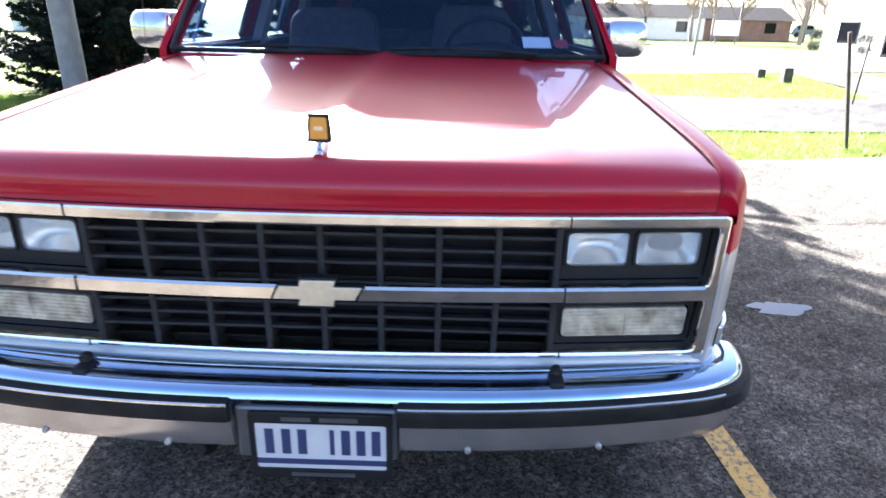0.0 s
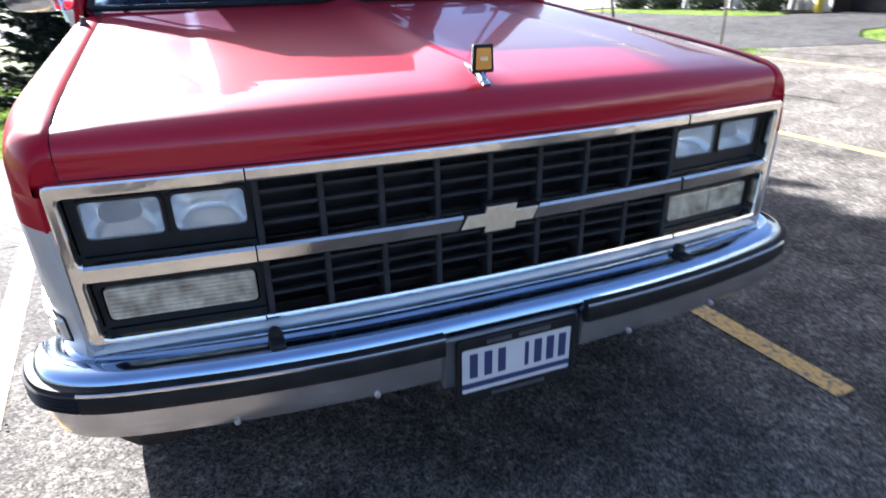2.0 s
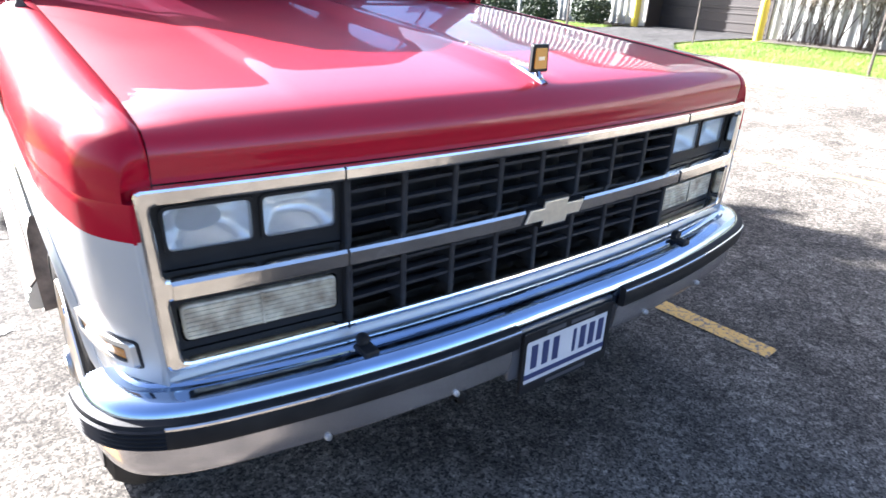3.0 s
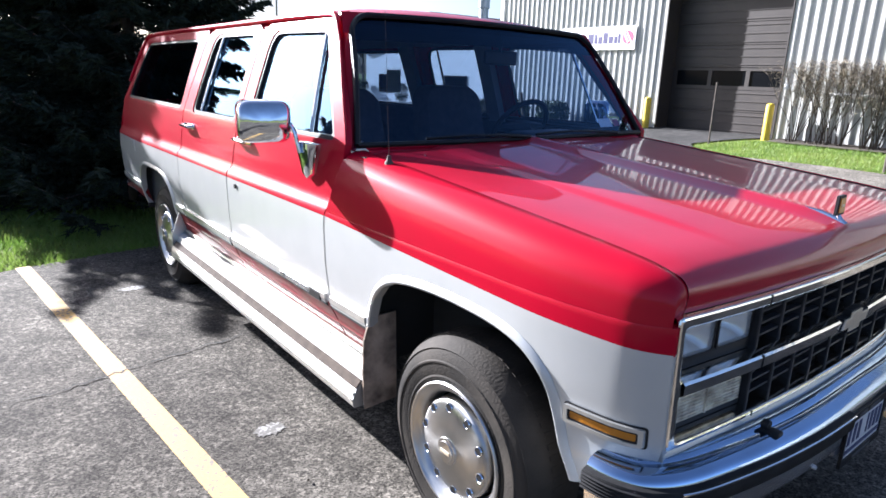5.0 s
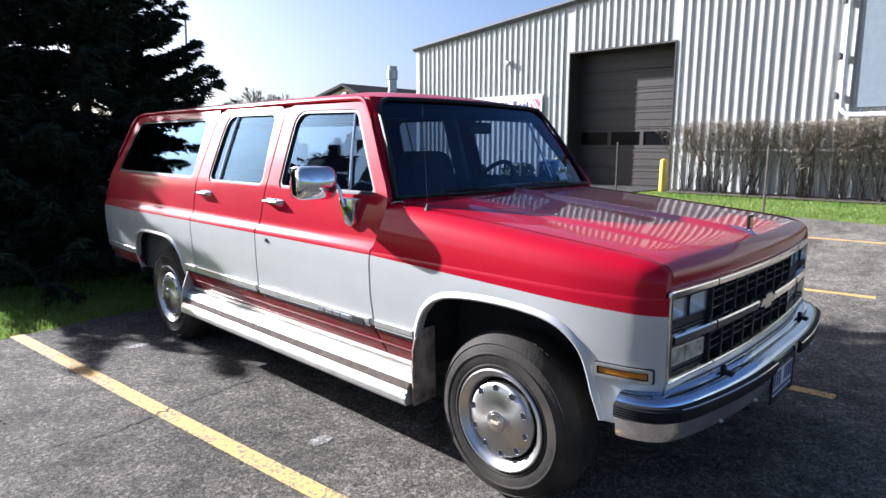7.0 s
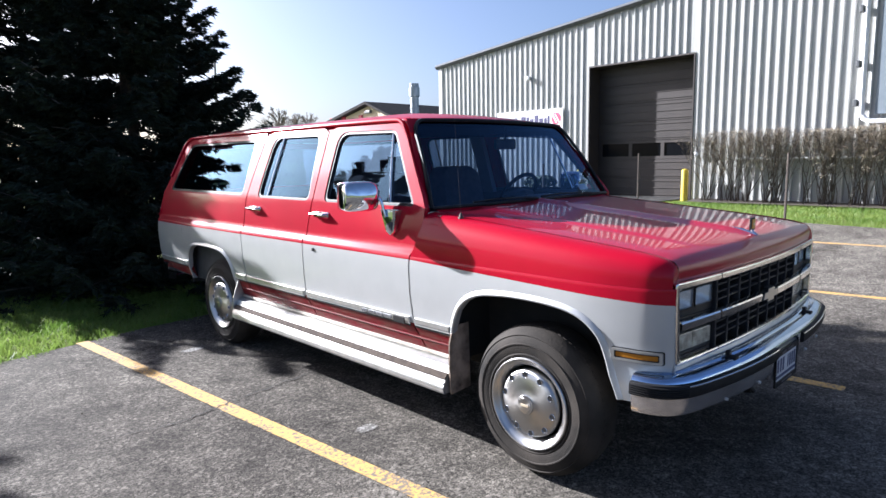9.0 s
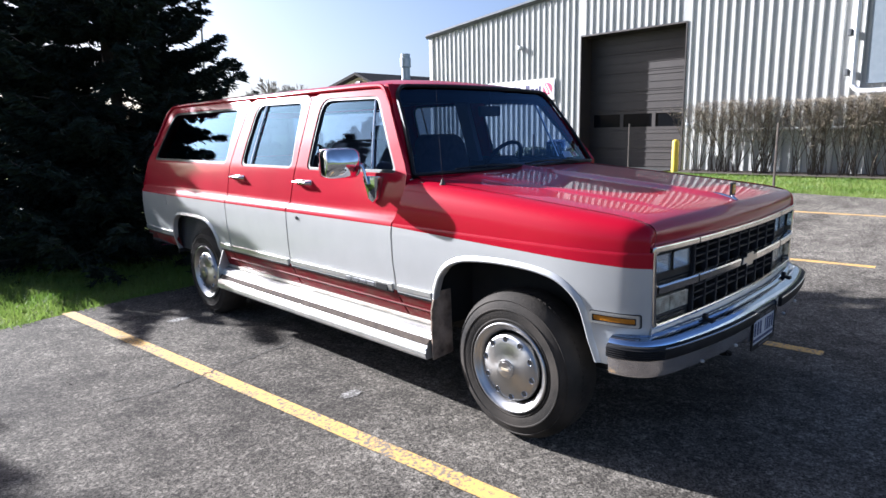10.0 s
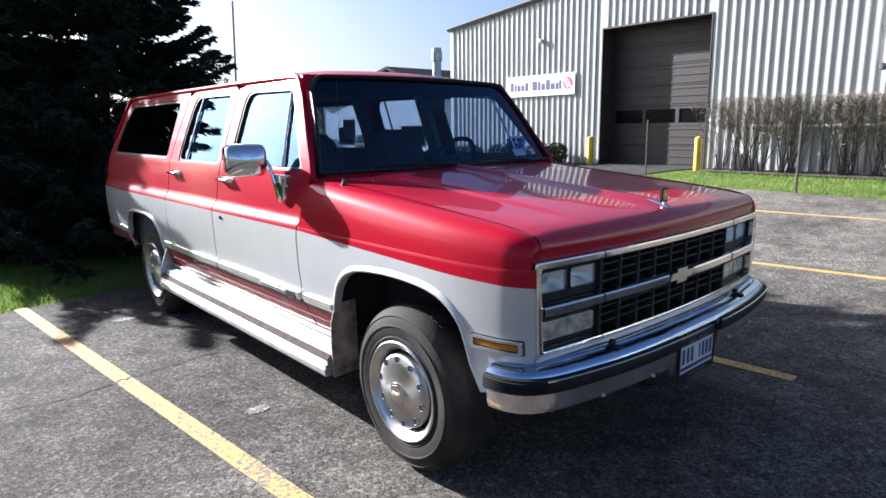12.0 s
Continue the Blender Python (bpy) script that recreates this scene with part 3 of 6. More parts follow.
def panel(name, loops, s, mats, parent, pick=None, off=0.0, flange=0.03, label="", ycuts=(), slant=None):
    """A curved body panel from outlines in (y, z); s is -1 for the kerb side, 1 for the driver's side."""
    bm = fill_loops(loops)
    cut_rows(bm, ZCUTS, ycuts)
    if slant:
        bmesh.ops.bisect_plane(bm, geom=bm.verts[:] + bm.edges[:] + bm.faces[:], plane_co=(0, 0, slant[0]), plane_no=(0, -slant[1], 1), dist=1e-5)
    bm.verts.index_update()
    verts, faces, norms, idx = [], [], [], []
    for v in bm.verts:
        verts.append((s * (side_x(v.co.y, v.co.z) + off), v.co.y, v.co.z))
    nv = [side_normal(v.co.y, v.co.z, s) for v in bm.verts]
    for f in bm.faces:
        ids = [v.index for v in f.verts]
        a, b, c = (Vector(verts[i]) for i in ids[:3])
        if (b - a).cross(c - a).dot(nv[ids[0]]) < 0:
            ids.reverse()
        faces.append(ids)
        norms += [nv[i] for i in ids]
        idx.append(pick(f.calc_center_median()) if pick else 0)
    if flange:
        for e in [e for e in bm.edges if len(e.link_faces) == 1]:
            cf = e.link_faces[0].calc_center_median()
            p, q = (Vector(verts[v.index]) for v in e.verts)
            ip, iq = p - Vector((s * flange, 0, 0)), q - Vector((s * flange, 0, 0))
            n = (q - p).cross(Vector((s, 0, 0))).normalized()
            mid = (e.verts[0].co + e.verts[1].co) / 2
            if n.dot(Vector((0, mid.y - cf.y, mid.z - cf.z))) < 0:
                n = -n
            base = len(verts)
            verts += [tuple(p), tuple(q), tuple(iq), tuple(ip)]
            quad = [base, base + 1, base + 2, base + 3]
            if (q - p).cross(iq - p).dot(n) < 0:
                quad.reverse()
            faces.append(quad)
            norms += [n] * 4
            idx.append(pick(cf) if pick else 0)
    bm.free()
    me = bpy.data.meshes.new(name)
    me.from_pydata(verts, [], faces)
    for p, i in zip(me.polygons, idx):
        p.material_index, p.use_smooth = i, True
    me.normals_split_custom_set(norms)
    me.update()
    return link_mesh(name, me, mats, parent, label)


TONE = (0.943, 0.032)  # the red dips towards the nose


def two_tone(c):
    if c.z > 0.992 or c.z > TONE[0] + TONE[1] * c.y:
        return 0
    return 2 if (c.z < 0.628 and c.y > 0.9) else 1


wagon = empty("station_wagon", (0, 2.65, 0), "red and silver utility wagon with chrome bumper parked on asphalt", "car")
KERB, DRIVER = -1, 1
PAINT = [RED, SILVER, SHADEDROCKER]

ARCH_F = [(1.235, 0.44), (1.228, 0.56), (1.215, 0.66), (1.175, 0.755), (1.12, 0.815), (1.05, 0.852), (0.96, 0.872), (0.82, 0.884), (0.67, 0.885), (0.54, 0.876), (0.45, 0.855), (0.385, 0.815), (0.34, 0.76), (0.31, 0.67), (0.29, 0.57), (0.28, 0.505)]
ARCH_R = [(4.62, 0.50), (4.615, 0.62), (4.59, 0.72), (4.54, 0.785), (4.46, 0.82), (4.36, 0.832), (4.15, 0.833), (3.98, 0.824), (3.88, 0.80), (3.80, 0.75), (3.752, 0.68), (3.725, 0.58), (3.71, 0.46)]

# outlines, (y, z)
W1 = [(2.447, 1.279), (2.460, 1.735), (1.870, 1.724), (1.545, 1.283)]
W2 = [(3.345, 1.281), (3.300, 1.740), (2.680, 1.735), (2.625, 1.279)]
W3 = [(5.07, 1.298), (4.85, 1.722), (3.590, 1.722), (3.580, 1.292)]
FENDER_LOW = [(0.055, 1.01), (0.055, 0.70), (0.07, 0.60), (0.095, 0.505)] + ARCH_F[::-1] + [(1.235, 0.47), (1.468, 0.47), (1.528, 0.60), (1.543, 0.80), (1.543, 0.95), (1.538, 1.01)]
DOOR_F = [(1.480, 0.47), (1.540, 0.60), (1.555, 0.80), (1.555, 0.96), (1.545, 1.02), (1.50, 1.09), (1.468, 1.18), (1.462, 1.28), (1.50, 1.34), (1.80, 1.735), (1.86, 1.762), (2.50, 1.766), (2.575, 1.74), (2.572, 1.60), (2.568, 1.30), (2.625, 1.05), (2.64, 1.02), (2.645, 0.64), (2.60, 0.52), (2.585, 0.47)]
DOOR_R = [(2.597, 0.47), (2.612, 0.52), (2.657, 0.64), (2.652, 1.02), (2.637, 1.05), (2.580, 1.30), (2.584, 1.60), (2.59, 1.74), (2.66, 1.772), (3.32, 1.772), (3.42, 1.74), (3.48, 1.40), (3.52, 1.15), (3.535, 1.02), (3.53, 0.80), (3.50, 0.63), (3.46, 0.47)]
QUARTER = [(3.472, 0.47), (3.512, 0.63), (3.542, 0.80), (3.547, 1.02), (3.532, 1.15), (3.492, 1.40), (3.432, 1.745), (3.46, 1.775), (4.86, 1.775), (4.98, 1.72), (5.13, 1.42), (5.24, 1.22), (5.33, 1.05), (5.37, 0.90), (5.37, 0.70), (5.32, 0.55), (4.64, 0.52)] + ARCH_R + [(3.70, 0.47)]


def window(parent, s, hole, r, name="window_glass", splits=(), chrome_bottom=True, glass=GLASS):
    """Rubber surround, glass and bright lower trim of a side window."""
    outer, inner = fillet(inset(hole, -0.002), r), fillet(inset(hole, 0.017), [max(0.01, q - 0.012) for q in r] if isinstance(r, list) else max(0.01, r - 0.012))
    panel("window_seal", [outer, inner], s, BLACKPLASTIC, parent, off=-0.006, flange=0.02)
    g = panel(name, [fillet(inset(hole, 0.008), r)], s, glass, parent, off=-0.022, flange=0)
    for (y0, z0), (y1, z1) in splits:
        bm = bmesh.new()
        tube(bm, [(s * (side_x(y0 + (y1 - y0) * q, z0 + (z1 - z0) * q) - 0.012), y0 + (y1 - y0) * q, z0 + (z1 - z0) * q) for q in np.linspace(0.03, 0.965, 7)], 0.008, 8)
        part("window_divider", bm, DULLCHROME, parent, smooth=True)
    if chrome_bottom:
        (ya, za), (yb, zb) = hole[0], hole[-1]
        bm = bmesh.new()
        tube(bm, [(s * (side_x(0, za - 0.012) + 0.004) * 1.0, ya - (ya - yb) * k / 8, za + (zb - za) * k / 8 - 0.010) for k in range(9)], 0.009, 6)
        part("window_trim", bm, CHROME, parent, smooth=True)
    return g


def door_handle(parent, s, y, z):
    bm = bmesh.new()
    x = side_x(y, z)
    tube(bm, [(s * (x + 0.004), y + 0.085, z), (s * (x + 0.03), y + 0.07, z), (s * (x + 0.036), y, z + 0.002), (s * (x + 0.03), y - 0.075, z), (s * (x + 0.004), y - 0.09, z)], [0.012, 0.013, 0.012, 0.016, 0.016], 8, 0.7)
    h = part("door_handle", bm, CHROME, parent, "chrome pull handle", True)
    bm = bmesh.new()
    box(bm, s * (x - 0.005), s * (x + 0.008), y - 0.10, y + 0.09, z - 0.018, z + 0.016, 0.005)
    part("handle_plate", bm, CHROME, h, "", True)


def strip(parent, s, y0, y1, label=""):
    """Bright side moulding with a dark lower line."""
    for name, z, h, d, mat in (("side_moulding", 0.647, 0.016, 0.013, ALU), ("lower_moulding", 0.625, 0.007, 0.009, SILVER), ("moulding_line", 0.611, 0.007, 0.006, BLACKPLASTIC)):
        bm = bmesh.new()
        n = 10
        rows = []
        for k in range(n + 1):
            y = y0 + (y1 - y0) * k / n
            rows.append([bm.verts.new((s * (side_x(y, zz) + dd), y, zz)) for zz, dd in ((z - h, -0.002), (z - h * 0.8, d), (z + h * 0.8, d), (z + h, -0.002))])
        for a, b in zip(rows, rows[1:]):
            for j in range(3):
                bm.faces.new((a[j], a[j + 1], b[j + 1], b[j]))
        bm.faces.new(rows[0])
        bm.faces.new(rows[-1])
        part(name, bm, mat, parent)


def resample(path, per=3):
    """A smooth curve through points."""
    out = []
    for i in range(len(path) - 1):
        p0, p1, p2, p3 = (Vector(path[min(max(i + k, 0), len(path) - 1)]) for k in (-1, 0, 1, 2))
        for j in range(per):
            t = j / per
            out.append(0.5 * ((2 * p1) + (p2 - p0) * t + (2 * p0 - 5 * p1 + 4 * p2 - p3) * t * t + (3 * p1 - p0 - 3 * p2 + p3) * t ** 3))
    out.append(Vector(path[-1]))
    return out


def arch_lip(parent, s, arch):
    """Rolled bright lip round a wheel opening."""
    bm = bmesh.new()
    cy = sum(p[0] for p in arch) / len(arch)
    arch = [(v.x, v.y) for v in resample(arch, 4)]
    rings = []
    for i, (y, z) in enumerate(arch):
        a, b = Vector(arch[max(i - 1, 0)]), Vector(arch[min(i + 1, len(arch) - 1)])
        t = (b - a).normalized()
        nrm = Vector((-t.y, t.x))
        if nrm.dot(Vector((y - cy, z - 0.45))) < 0:
            nrm = -nrm
        ring = []
        for o, d in ((0.0, -0.03), (-0.002, 0.007), (0.005, 0.012), (0.016, 0.009), (0.027, 0.001), (0.024, -0.008)):
            yy, zz = y + nrm.x * o, z + nrm.y * o
            ring.append(bm.verts.new((s * (side_x(yy, max(zz, 0.31)) + d), yy, zz)))
        rings.append(ring)
    for a, b in zip(rings, rings[1:]):
        for j in range(5):
            bm.faces.new((a[j], a[j + 1], b[j + 1], b[j]))
    part("wheel_arch_trim", bm, SILVER, parent, "bright rolled wheel-arch lip", True)


# hood and fender tops
NOSE = [(0.044, 1.0335), (0.041, 1.045), (0.040, 1.058), (0.038, 1.076), (0.042, 1.094), (0.054, 1.109), (0.075, 1.121), (0.11, 1.131), (0.16, 1.140), (0.25, 1.150), (0.4, 1.164), (0.6, 1.182), (0.8, 1.200), (1.0, 1.217), (1.2, 1.234), (1.4, 1.250)]


def crown(x, y):
    a = abs(x)
    ramp = smooth01(0.07, 0.42, y)
    ridge = 0.016 * max(0.0, 1 - a / 0.10) ** 1.3 * smooth01(0.06, 0.22, y)
    step = 0.008 * (1 - smooth01(0.545, 0.600, a)) * ramp
    return 0.010 * (1 - (a / 0.87) ** 2) * smooth01(0.046, 0.09, y) + ridge + step - 0.006 * smooth01(0.80, 0.865, a) * smooth01(0.05, 0.12, y)


def smooth_grid(name, rows, mats, parent, label="", close=False):
    verts = [p for r in rows for p in r]
    k = len(rows[0])
    faces = [(j * k + i, j * k + i + 1, (j + 1) * k + i + 1, (j + 1) * k + i) for j in range(len(rows) - 1) for i in range(k - 1)]
    return raw(name, verts, faces, mats, parent, label, True)


NOSE_FINE = [(v.x, v.y) for v in resample(NOSE, 3)]
hood_x = sorted({round(v, 4) for v in [*np.linspace(-0.8661, 0.8661, 45), *np.linspace(-0.12, 0.12, 13), *np.linspace(0.552, 0.598, 9), *np.linspace(-0.598, -0.552, 9)]})
hood = smooth_grid("hood", [[(x, y + (-0.030 + 0.055 * (x / 0.87) ** 2) * (1 - smooth01(0.05, 0.4, y)), z + crown(x, y)) for x in hood_x] for y, z in NOSE_FINE], HOODRED, wagon, "glossy red hood with a centre ridge")

for s in (KERB, DRIVER):
    low = panel("fender", [FENDER_LOW], s, PAINT, wagon, two_tone, ycuts=(0.065, 0.08, 0.10, 0.12, 0.15, 0.18, 0.25, 0.35, 0.45, 0.6, 0.8, 1.0, 1.2, 1.4), label="silver and red front fender", slant=TONE)
    # the folded front edge stays silver
    for f in low.data.polygons:
        if f.normal.y < -0.5 and f.center.y < 0.09:
            f.material_index = 1 if f.center.z < 0.942 else 0
    rows = []
    for y, z in NOSE_FINE + [(1.45, 1.254), (1.465, 1.255)]:
        yy = y + 0.025 * (1 - smooth01(0.05, 0.4, y))
        zt = z - 0.002
        a, b = side_x(yy, 1.01) - 0.868, zt - 1.01
        row = []
        for k in range(15):
            t = math.pi / 2 * k / 14
            zk = 1.01 + b * max(0.0, math.cos(t)) ** 0.62
            # the rear edge follows the curved front seam of the door
            seam = float(np.interp(zk, (1.01, 1.03, 1.09, 1.18, 1.25), (1.538, 1.526, 1.489, 1.457, 1.465)))
            row.append((s * (0.868 + a * math.sin(t) ** 0.72), yy + (seam - 1.465) * smooth01(1.2, 1.465, y), zk))
        row = [(s * 0.846, yy + 0.006, zt - 0.030), (s * 0.866, yy + 0.004, zt - 0.026)] + row
        rows.append(row if s > 0 else row[::-1])
    shell = smooth_grid("fender_top", rows, [RED, DARK], low, "glossy red upper fender")
    # dark channel faces that draw the seam beside the hood
    for f in shell.data.polygons:
        f.material_index = 1 if abs(f.center.x) < 0.8675 and f.center.y < 1.44 else 0
    # folded front edge of the fender, meeting the grille surround
    rows = []
    for z in (*np.linspace(0.52, 0.942, 13), 0.965, 0.985, 1.01):
        x0 = side_x(0.055, z)
        rows.append([(s * x0, 0.055, z), (s * (x0 - 0.004), 0.052, z), (s * (x0 - 0.009), 0.058, z), (s * (x0 - 0.012), 0.10, z)])
    edge = smooth_grid("fender_edge", rows if s < 0 else [r[::-1] for r in rows], [SILVER, RED], low)
    for f in edge.data.polygons:
        f.material_index = 1 if f.center.z > 0.942 else 0
    rows = []
    for z in np.linspace(1.008, 1.042, 4):
        x0 = side_x(0.070, 1.01) - 0.004
        rows.append([(s * x0, 0.085, z), (s * (x0 - 0.006), 0.076, z), (s * (x0 - 0.016), 0.074, z), (s * 0.85, 0.074, z)])
    smooth_grid("fender_edge", rows if s < 0 else [r[::-1] for r in rows], RED, low)
    arch_lip(low, s, ARCH_F)
    strip(low, s, 1.245, 1.52)
    # amber marker in a bright frame
    fr = [(0.085, 0.697), (0.085, 0.748), (0.283, 0.748), (0.283, 0.697)]
    m = panel("side_marker", [fillet(fr, 0.006, 2), fillet(inset(fr, 0.010), 0.004, 2)], s, ALU, low, off=0.012, flange=0.02, label="amber side marker lamp in a chrome frame", ycuts=(0.12, 0.16, 0.2, 0.24))
    # thin black ring drawing the gap round the frame
    panel("marker_gasket", [fillet(inset(fr, -0.004), 0.008, 2), fillet(inset(fr, 0.004), 0.004, 2)], s, BLACKPLASTIC, m, off=0.003, flange=0.01, ycuts=(0.12, 0.16, 0.2, 0.24))
    panel("lens_gasket", [fillet(inset(fr, 0.010), 0.005, 2), fillet(inset(fr, 0.0155), 0.004, 2)], s, BLACKPLASTIC, m, off=0.0085, flange=0.01, ycuts=(0.12, 0.16, 0.2, 0.24))
    panel("marker_lens", [fillet(inset(fr, 0.015), 0.004, 2)], s, AMBER, m, off=0.008, flange=0.01, ycuts=(0.12, 0.16, 0.2, 0.24))

    fd = panel("front_door", [DOOR_F, fillet(W1, [0.05, 0.10, 0.05, 0.04])], s, PAINT, wagon, two_tone, label="red and silver front door with chrome handle")
    window(fd, s, W1, [0.05, 0.10, 0.05, 0.04], splits=(((1.775, 1.283), (1.905, 1.722)),))
    door_handle(fd, s, 2.47, 1.198)
    strip(fd, s, 1.565, 2.63)
    bm = bmesh.new()
    lathe(bm, [(0.0, 0.008), (0.011, 0.008), (0.012, -0.004)], (s * side_x(2.51, 0.962), 2.51, 0.962), "x", 16, s)
    part("door_lock", bm, BLACKPLASTIC, fd)
    for k, (y0, y1) in enumerate(((1.60, 1.70), (1.715, 1.79), (1.80, 1.86), (1.87, 1.93), (1.945, 2.0))):
        z0, z1 = (0.617, 0.652) if k == 0 else (0.624, 0.647)
        bm = bmesh.new()
        box(bm, s * (side_x(y0, 0.635) + 0.008), s * (side_x(y0, 0.635) + 0.016), y0, y1, z0, z1, 0.002)
        part("door_badge", bm, BLACKPLASTIC if k == 0 else CHROME, fd)

    rd = panel("rear_door", [DOOR_R, fillet(W2, [0.06, 0.10, 0.06, 0.05])], s, PAINT, wagon, two_tone, label="red and silver rear door with chrome handle")
    window(rd, s, W2, [0.06, 0.10, 0.06, 0.05], splits=(((3.205, 1.281), (3.175, 1.738)),), glass=REARGLASS)
    door_handle(rd, s, 3.37, 1.20)
    strip(rd, s, 2.67, 3.50)

    qp = panel("quarter_panel", [QUARTER, fillet(W3, [0.06, 0.10, 0.05, 0.05])], s, PAINT, wagon, two_tone, label="red and silver rear quarter panel", ycuts=(4.4, 4.6, 4.8, 5.0, 5.2, 5.3))
    window(qp, s, W3, [0.06, 0.10, 0.05, 0.05], glass=REARGLASS)
    arch_lip(qp, s, ARCH_R)
    strip(qp, s, 3.52, 3.69)
    strip(qp, s, 4.66, 5.33)
    if s < 0:
        fl = [(4.70, 0.90), (4.70, 0.985), (4.84, 0.985), (4.84, 0.90)]
        panel("fuel_door", [fillet(fl, 0.012, 3)], s, SILVER, qp, off=0.003, flange=0.012, label="silver fuel filler door")
    # body side between the door tops and the roof
    panel("roof_rail", [[(1.83, 1.744), (1.90, 1.786), (4.80, 1.786), (4.93, 1.744)]], s, RED, wagon, off=-0.014, flange=0.0, ycuts=(2.5, 3.1, 3.7, 4.3, 4.6))
    # drip rail over the doors
    bm = bmesh.new()
    rail = [(1.485, 1.335), (1.60, 1.49), (1.70, 1.62), (1.775, 1.715), (1.84, 1.772), (1.95, 1.786), (2.5, 1.790), (3.1, 1.790), (3.9, 1.790), (4.5, 1.788), (4.84, 1.782), (4.93, 1.762), (4.99, 1.71), (5.06, 1.56), (5.12, 1.43)]
    rail = resample(rail, 3)
    slim = [smooth01(1.62, 1.80, v.y) * smooth01(1.2, 1.9, v.x) if v.x < 2.2 else 1.0 for v in rail]
    tube(bm, [(s * (side_x(v.x, v.y) - 0.008 + 0.014 * k), v.x + 0.012 * (1 - k), v.y - 0.004) for v, k in zip(rail, slim)], [0.007 + 0.008 * k for k in slim], 8)
    part("drip_rail", bm, RED, wagon, "red roof drip rail", True)
    # sealed inner frame behind the door edges
    for y0, y1 in ((2.535, 2.655), (3.42, 3.55)):
        bm = boxed(s * 0.74, s * 0.765, y0, y1, 1.25, 1.76)
        for v in bm.verts:
            v.co.x = s * (side_x(v.co.y, v.co.z) - (0.05 if abs(v.co.x) > 0.75 else 0.10))
        part("inner_pillar", bm, HEADLINER, wagon)
    # front roof pillar
    base = [(0.895, 1.472, 1.250), (0.918, 1.482, 1.250), (0.934, 1.53, 1.29), (0.89, 1.54, 1.29)]
    top = [(0.734, 1.800, 1.795), (0.754, 1.812, 1.783), (0.758, 1.88, 1.785), (0.71, 1.87, 1.80)]
    bm = bmesh.new()
    rings = []
    for k in range(7):
        t = k / 6
        rings.append([bm.verts.new(Vector((s * (a[0] + (b[0] - a[0]) * t + 0.010 * math.sin(math.pi * t)), a[1] + (b[1] - a[1]) * t - 0.012 * math.sin(math.pi * t), a[2] + (b[2] - a[2]) * t))) for a, b in zip(base, top)])
    for a, b in zip(rings, rings[1:]):
        for j in range(4):
            bm.faces.new((a[j], a[(j + 1) % 4], b[(j + 1) % 4], b[j]))
    bm.faces.new(rings[0])
    bm.faces.new(rings[-1])
    es = [e for e in bm.edges if abs((e.verts[0].co - e.verts[1].co).z) > 0.05]
    bmesh.ops.bevel(bm, geom=es, offset=0.012, segments=2, profile=0.5, affect="EDGES")
    part("roof_pillar", bm, RED, wagon, "red windshield pillar", True)

# roof
ROOF_Y = [1.745, 1.750, 1.762, 1.785, 1.82, 1.90, 2.05, 2.3, 2.7, 3.2, 3.8, 4.4, 4.7, 4.85, 4.93, 4.98]


def roof_z(x, y):
    a = min(1.0, abs(x) / 0.783)
    base = 1.772 + 0.098 * (1 - a ** 2.8)
    rise = min(1.0, max(0.0, (y - 1.745) / 0.50)) ** 0.6
    fall = min(1.0, max(0.0, (4.98 - y) / 0.32)) ** 0.5
    return 1.768 + (base - 1.768) * (0.22 + 0.78 * rise) * (0.2 + 0.8 * fall)


rows = []
for y in ROOF_Y:
    half = 0.777 if y < 4.4 else 0.777 * (1 - 0.035 * ((y - 4.4)) ** 2)
    wfront = 0.740 + (half - 0.740) * smooth01(1.745, 1.87, y)
    rows.append([(wfront * u, y + 0.05 * u * u * (1 - smooth01(1.745, 1.95, y)), roof_z(wfront * u, y)) for u in np.linspace(-1, 1, 31)])
smooth_grid("roof", rows, RED, wagon, "glossy red roof panel")
raw("headliner", [(x * 0.76, y, 1.745) for y in (1.80, 4.9) for x in (-1, 1)], [(0, 1, 3, 2)], HEADLINER, wagon)

# windshield with rubber surround
def shield(u, v, out=0.0):
    xb, xt = 0.918, 0.758
    x = u * (xb + (xt - xb) * v)
    y = 1.405 + 0.345 * v + 0.060 * u * u * (1 - 0.3 * v) - 0.018 * math.sin(math.pi * v)
    z = 1.258 + 0.532 * v - 0.010 * u * u * v
    return (x, y - out, z + out * 0.6)


def shield_half(v):
    """Share of the full half width left by the rounded upper corners."""
    k = max(0.0, (v - 0.84) / 0.16)
    return 1 - 0.115 * (1 - math.sqrt(max(0.0, 1 - k * k)))


us, vs = np.linspace(-1, 1, 25), [*np.linspace(0, 0.84, 11), *(0.84 + 0.16 * math.sin(a) for a in np.linspace(0.15, math.pi / 2, 10))]
smooth_grid("windshield", [[shield(u * shield_half(v), v) for u in us] for v in vs], WINDSHIELD, wagon, "tinted windshield reflecting the sky")
bm = bmesh.new()
right = [shield(0.985 * shield_half(v), v * 0.985, 0.008) for v in vs[1:]]
left = [shield(-0.985 * shield_half(v), v * 0.985, 0.008) for v in vs[1:]]
ring = [shield(u, 0.02, 0.008) for u in np.linspace(-0.985, 0.985, 15)] + right + [shield(u, 0.985, 0.008) for u in np.linspace(0.86, -0.86, 15)] + left[::-1] + [shield(-0.985, 0.02, 0.008)]
tube(bm, ring, 0.012, 6)
part("windshield_seal", bm, BLACKPLASTIC, wagon, "", True)
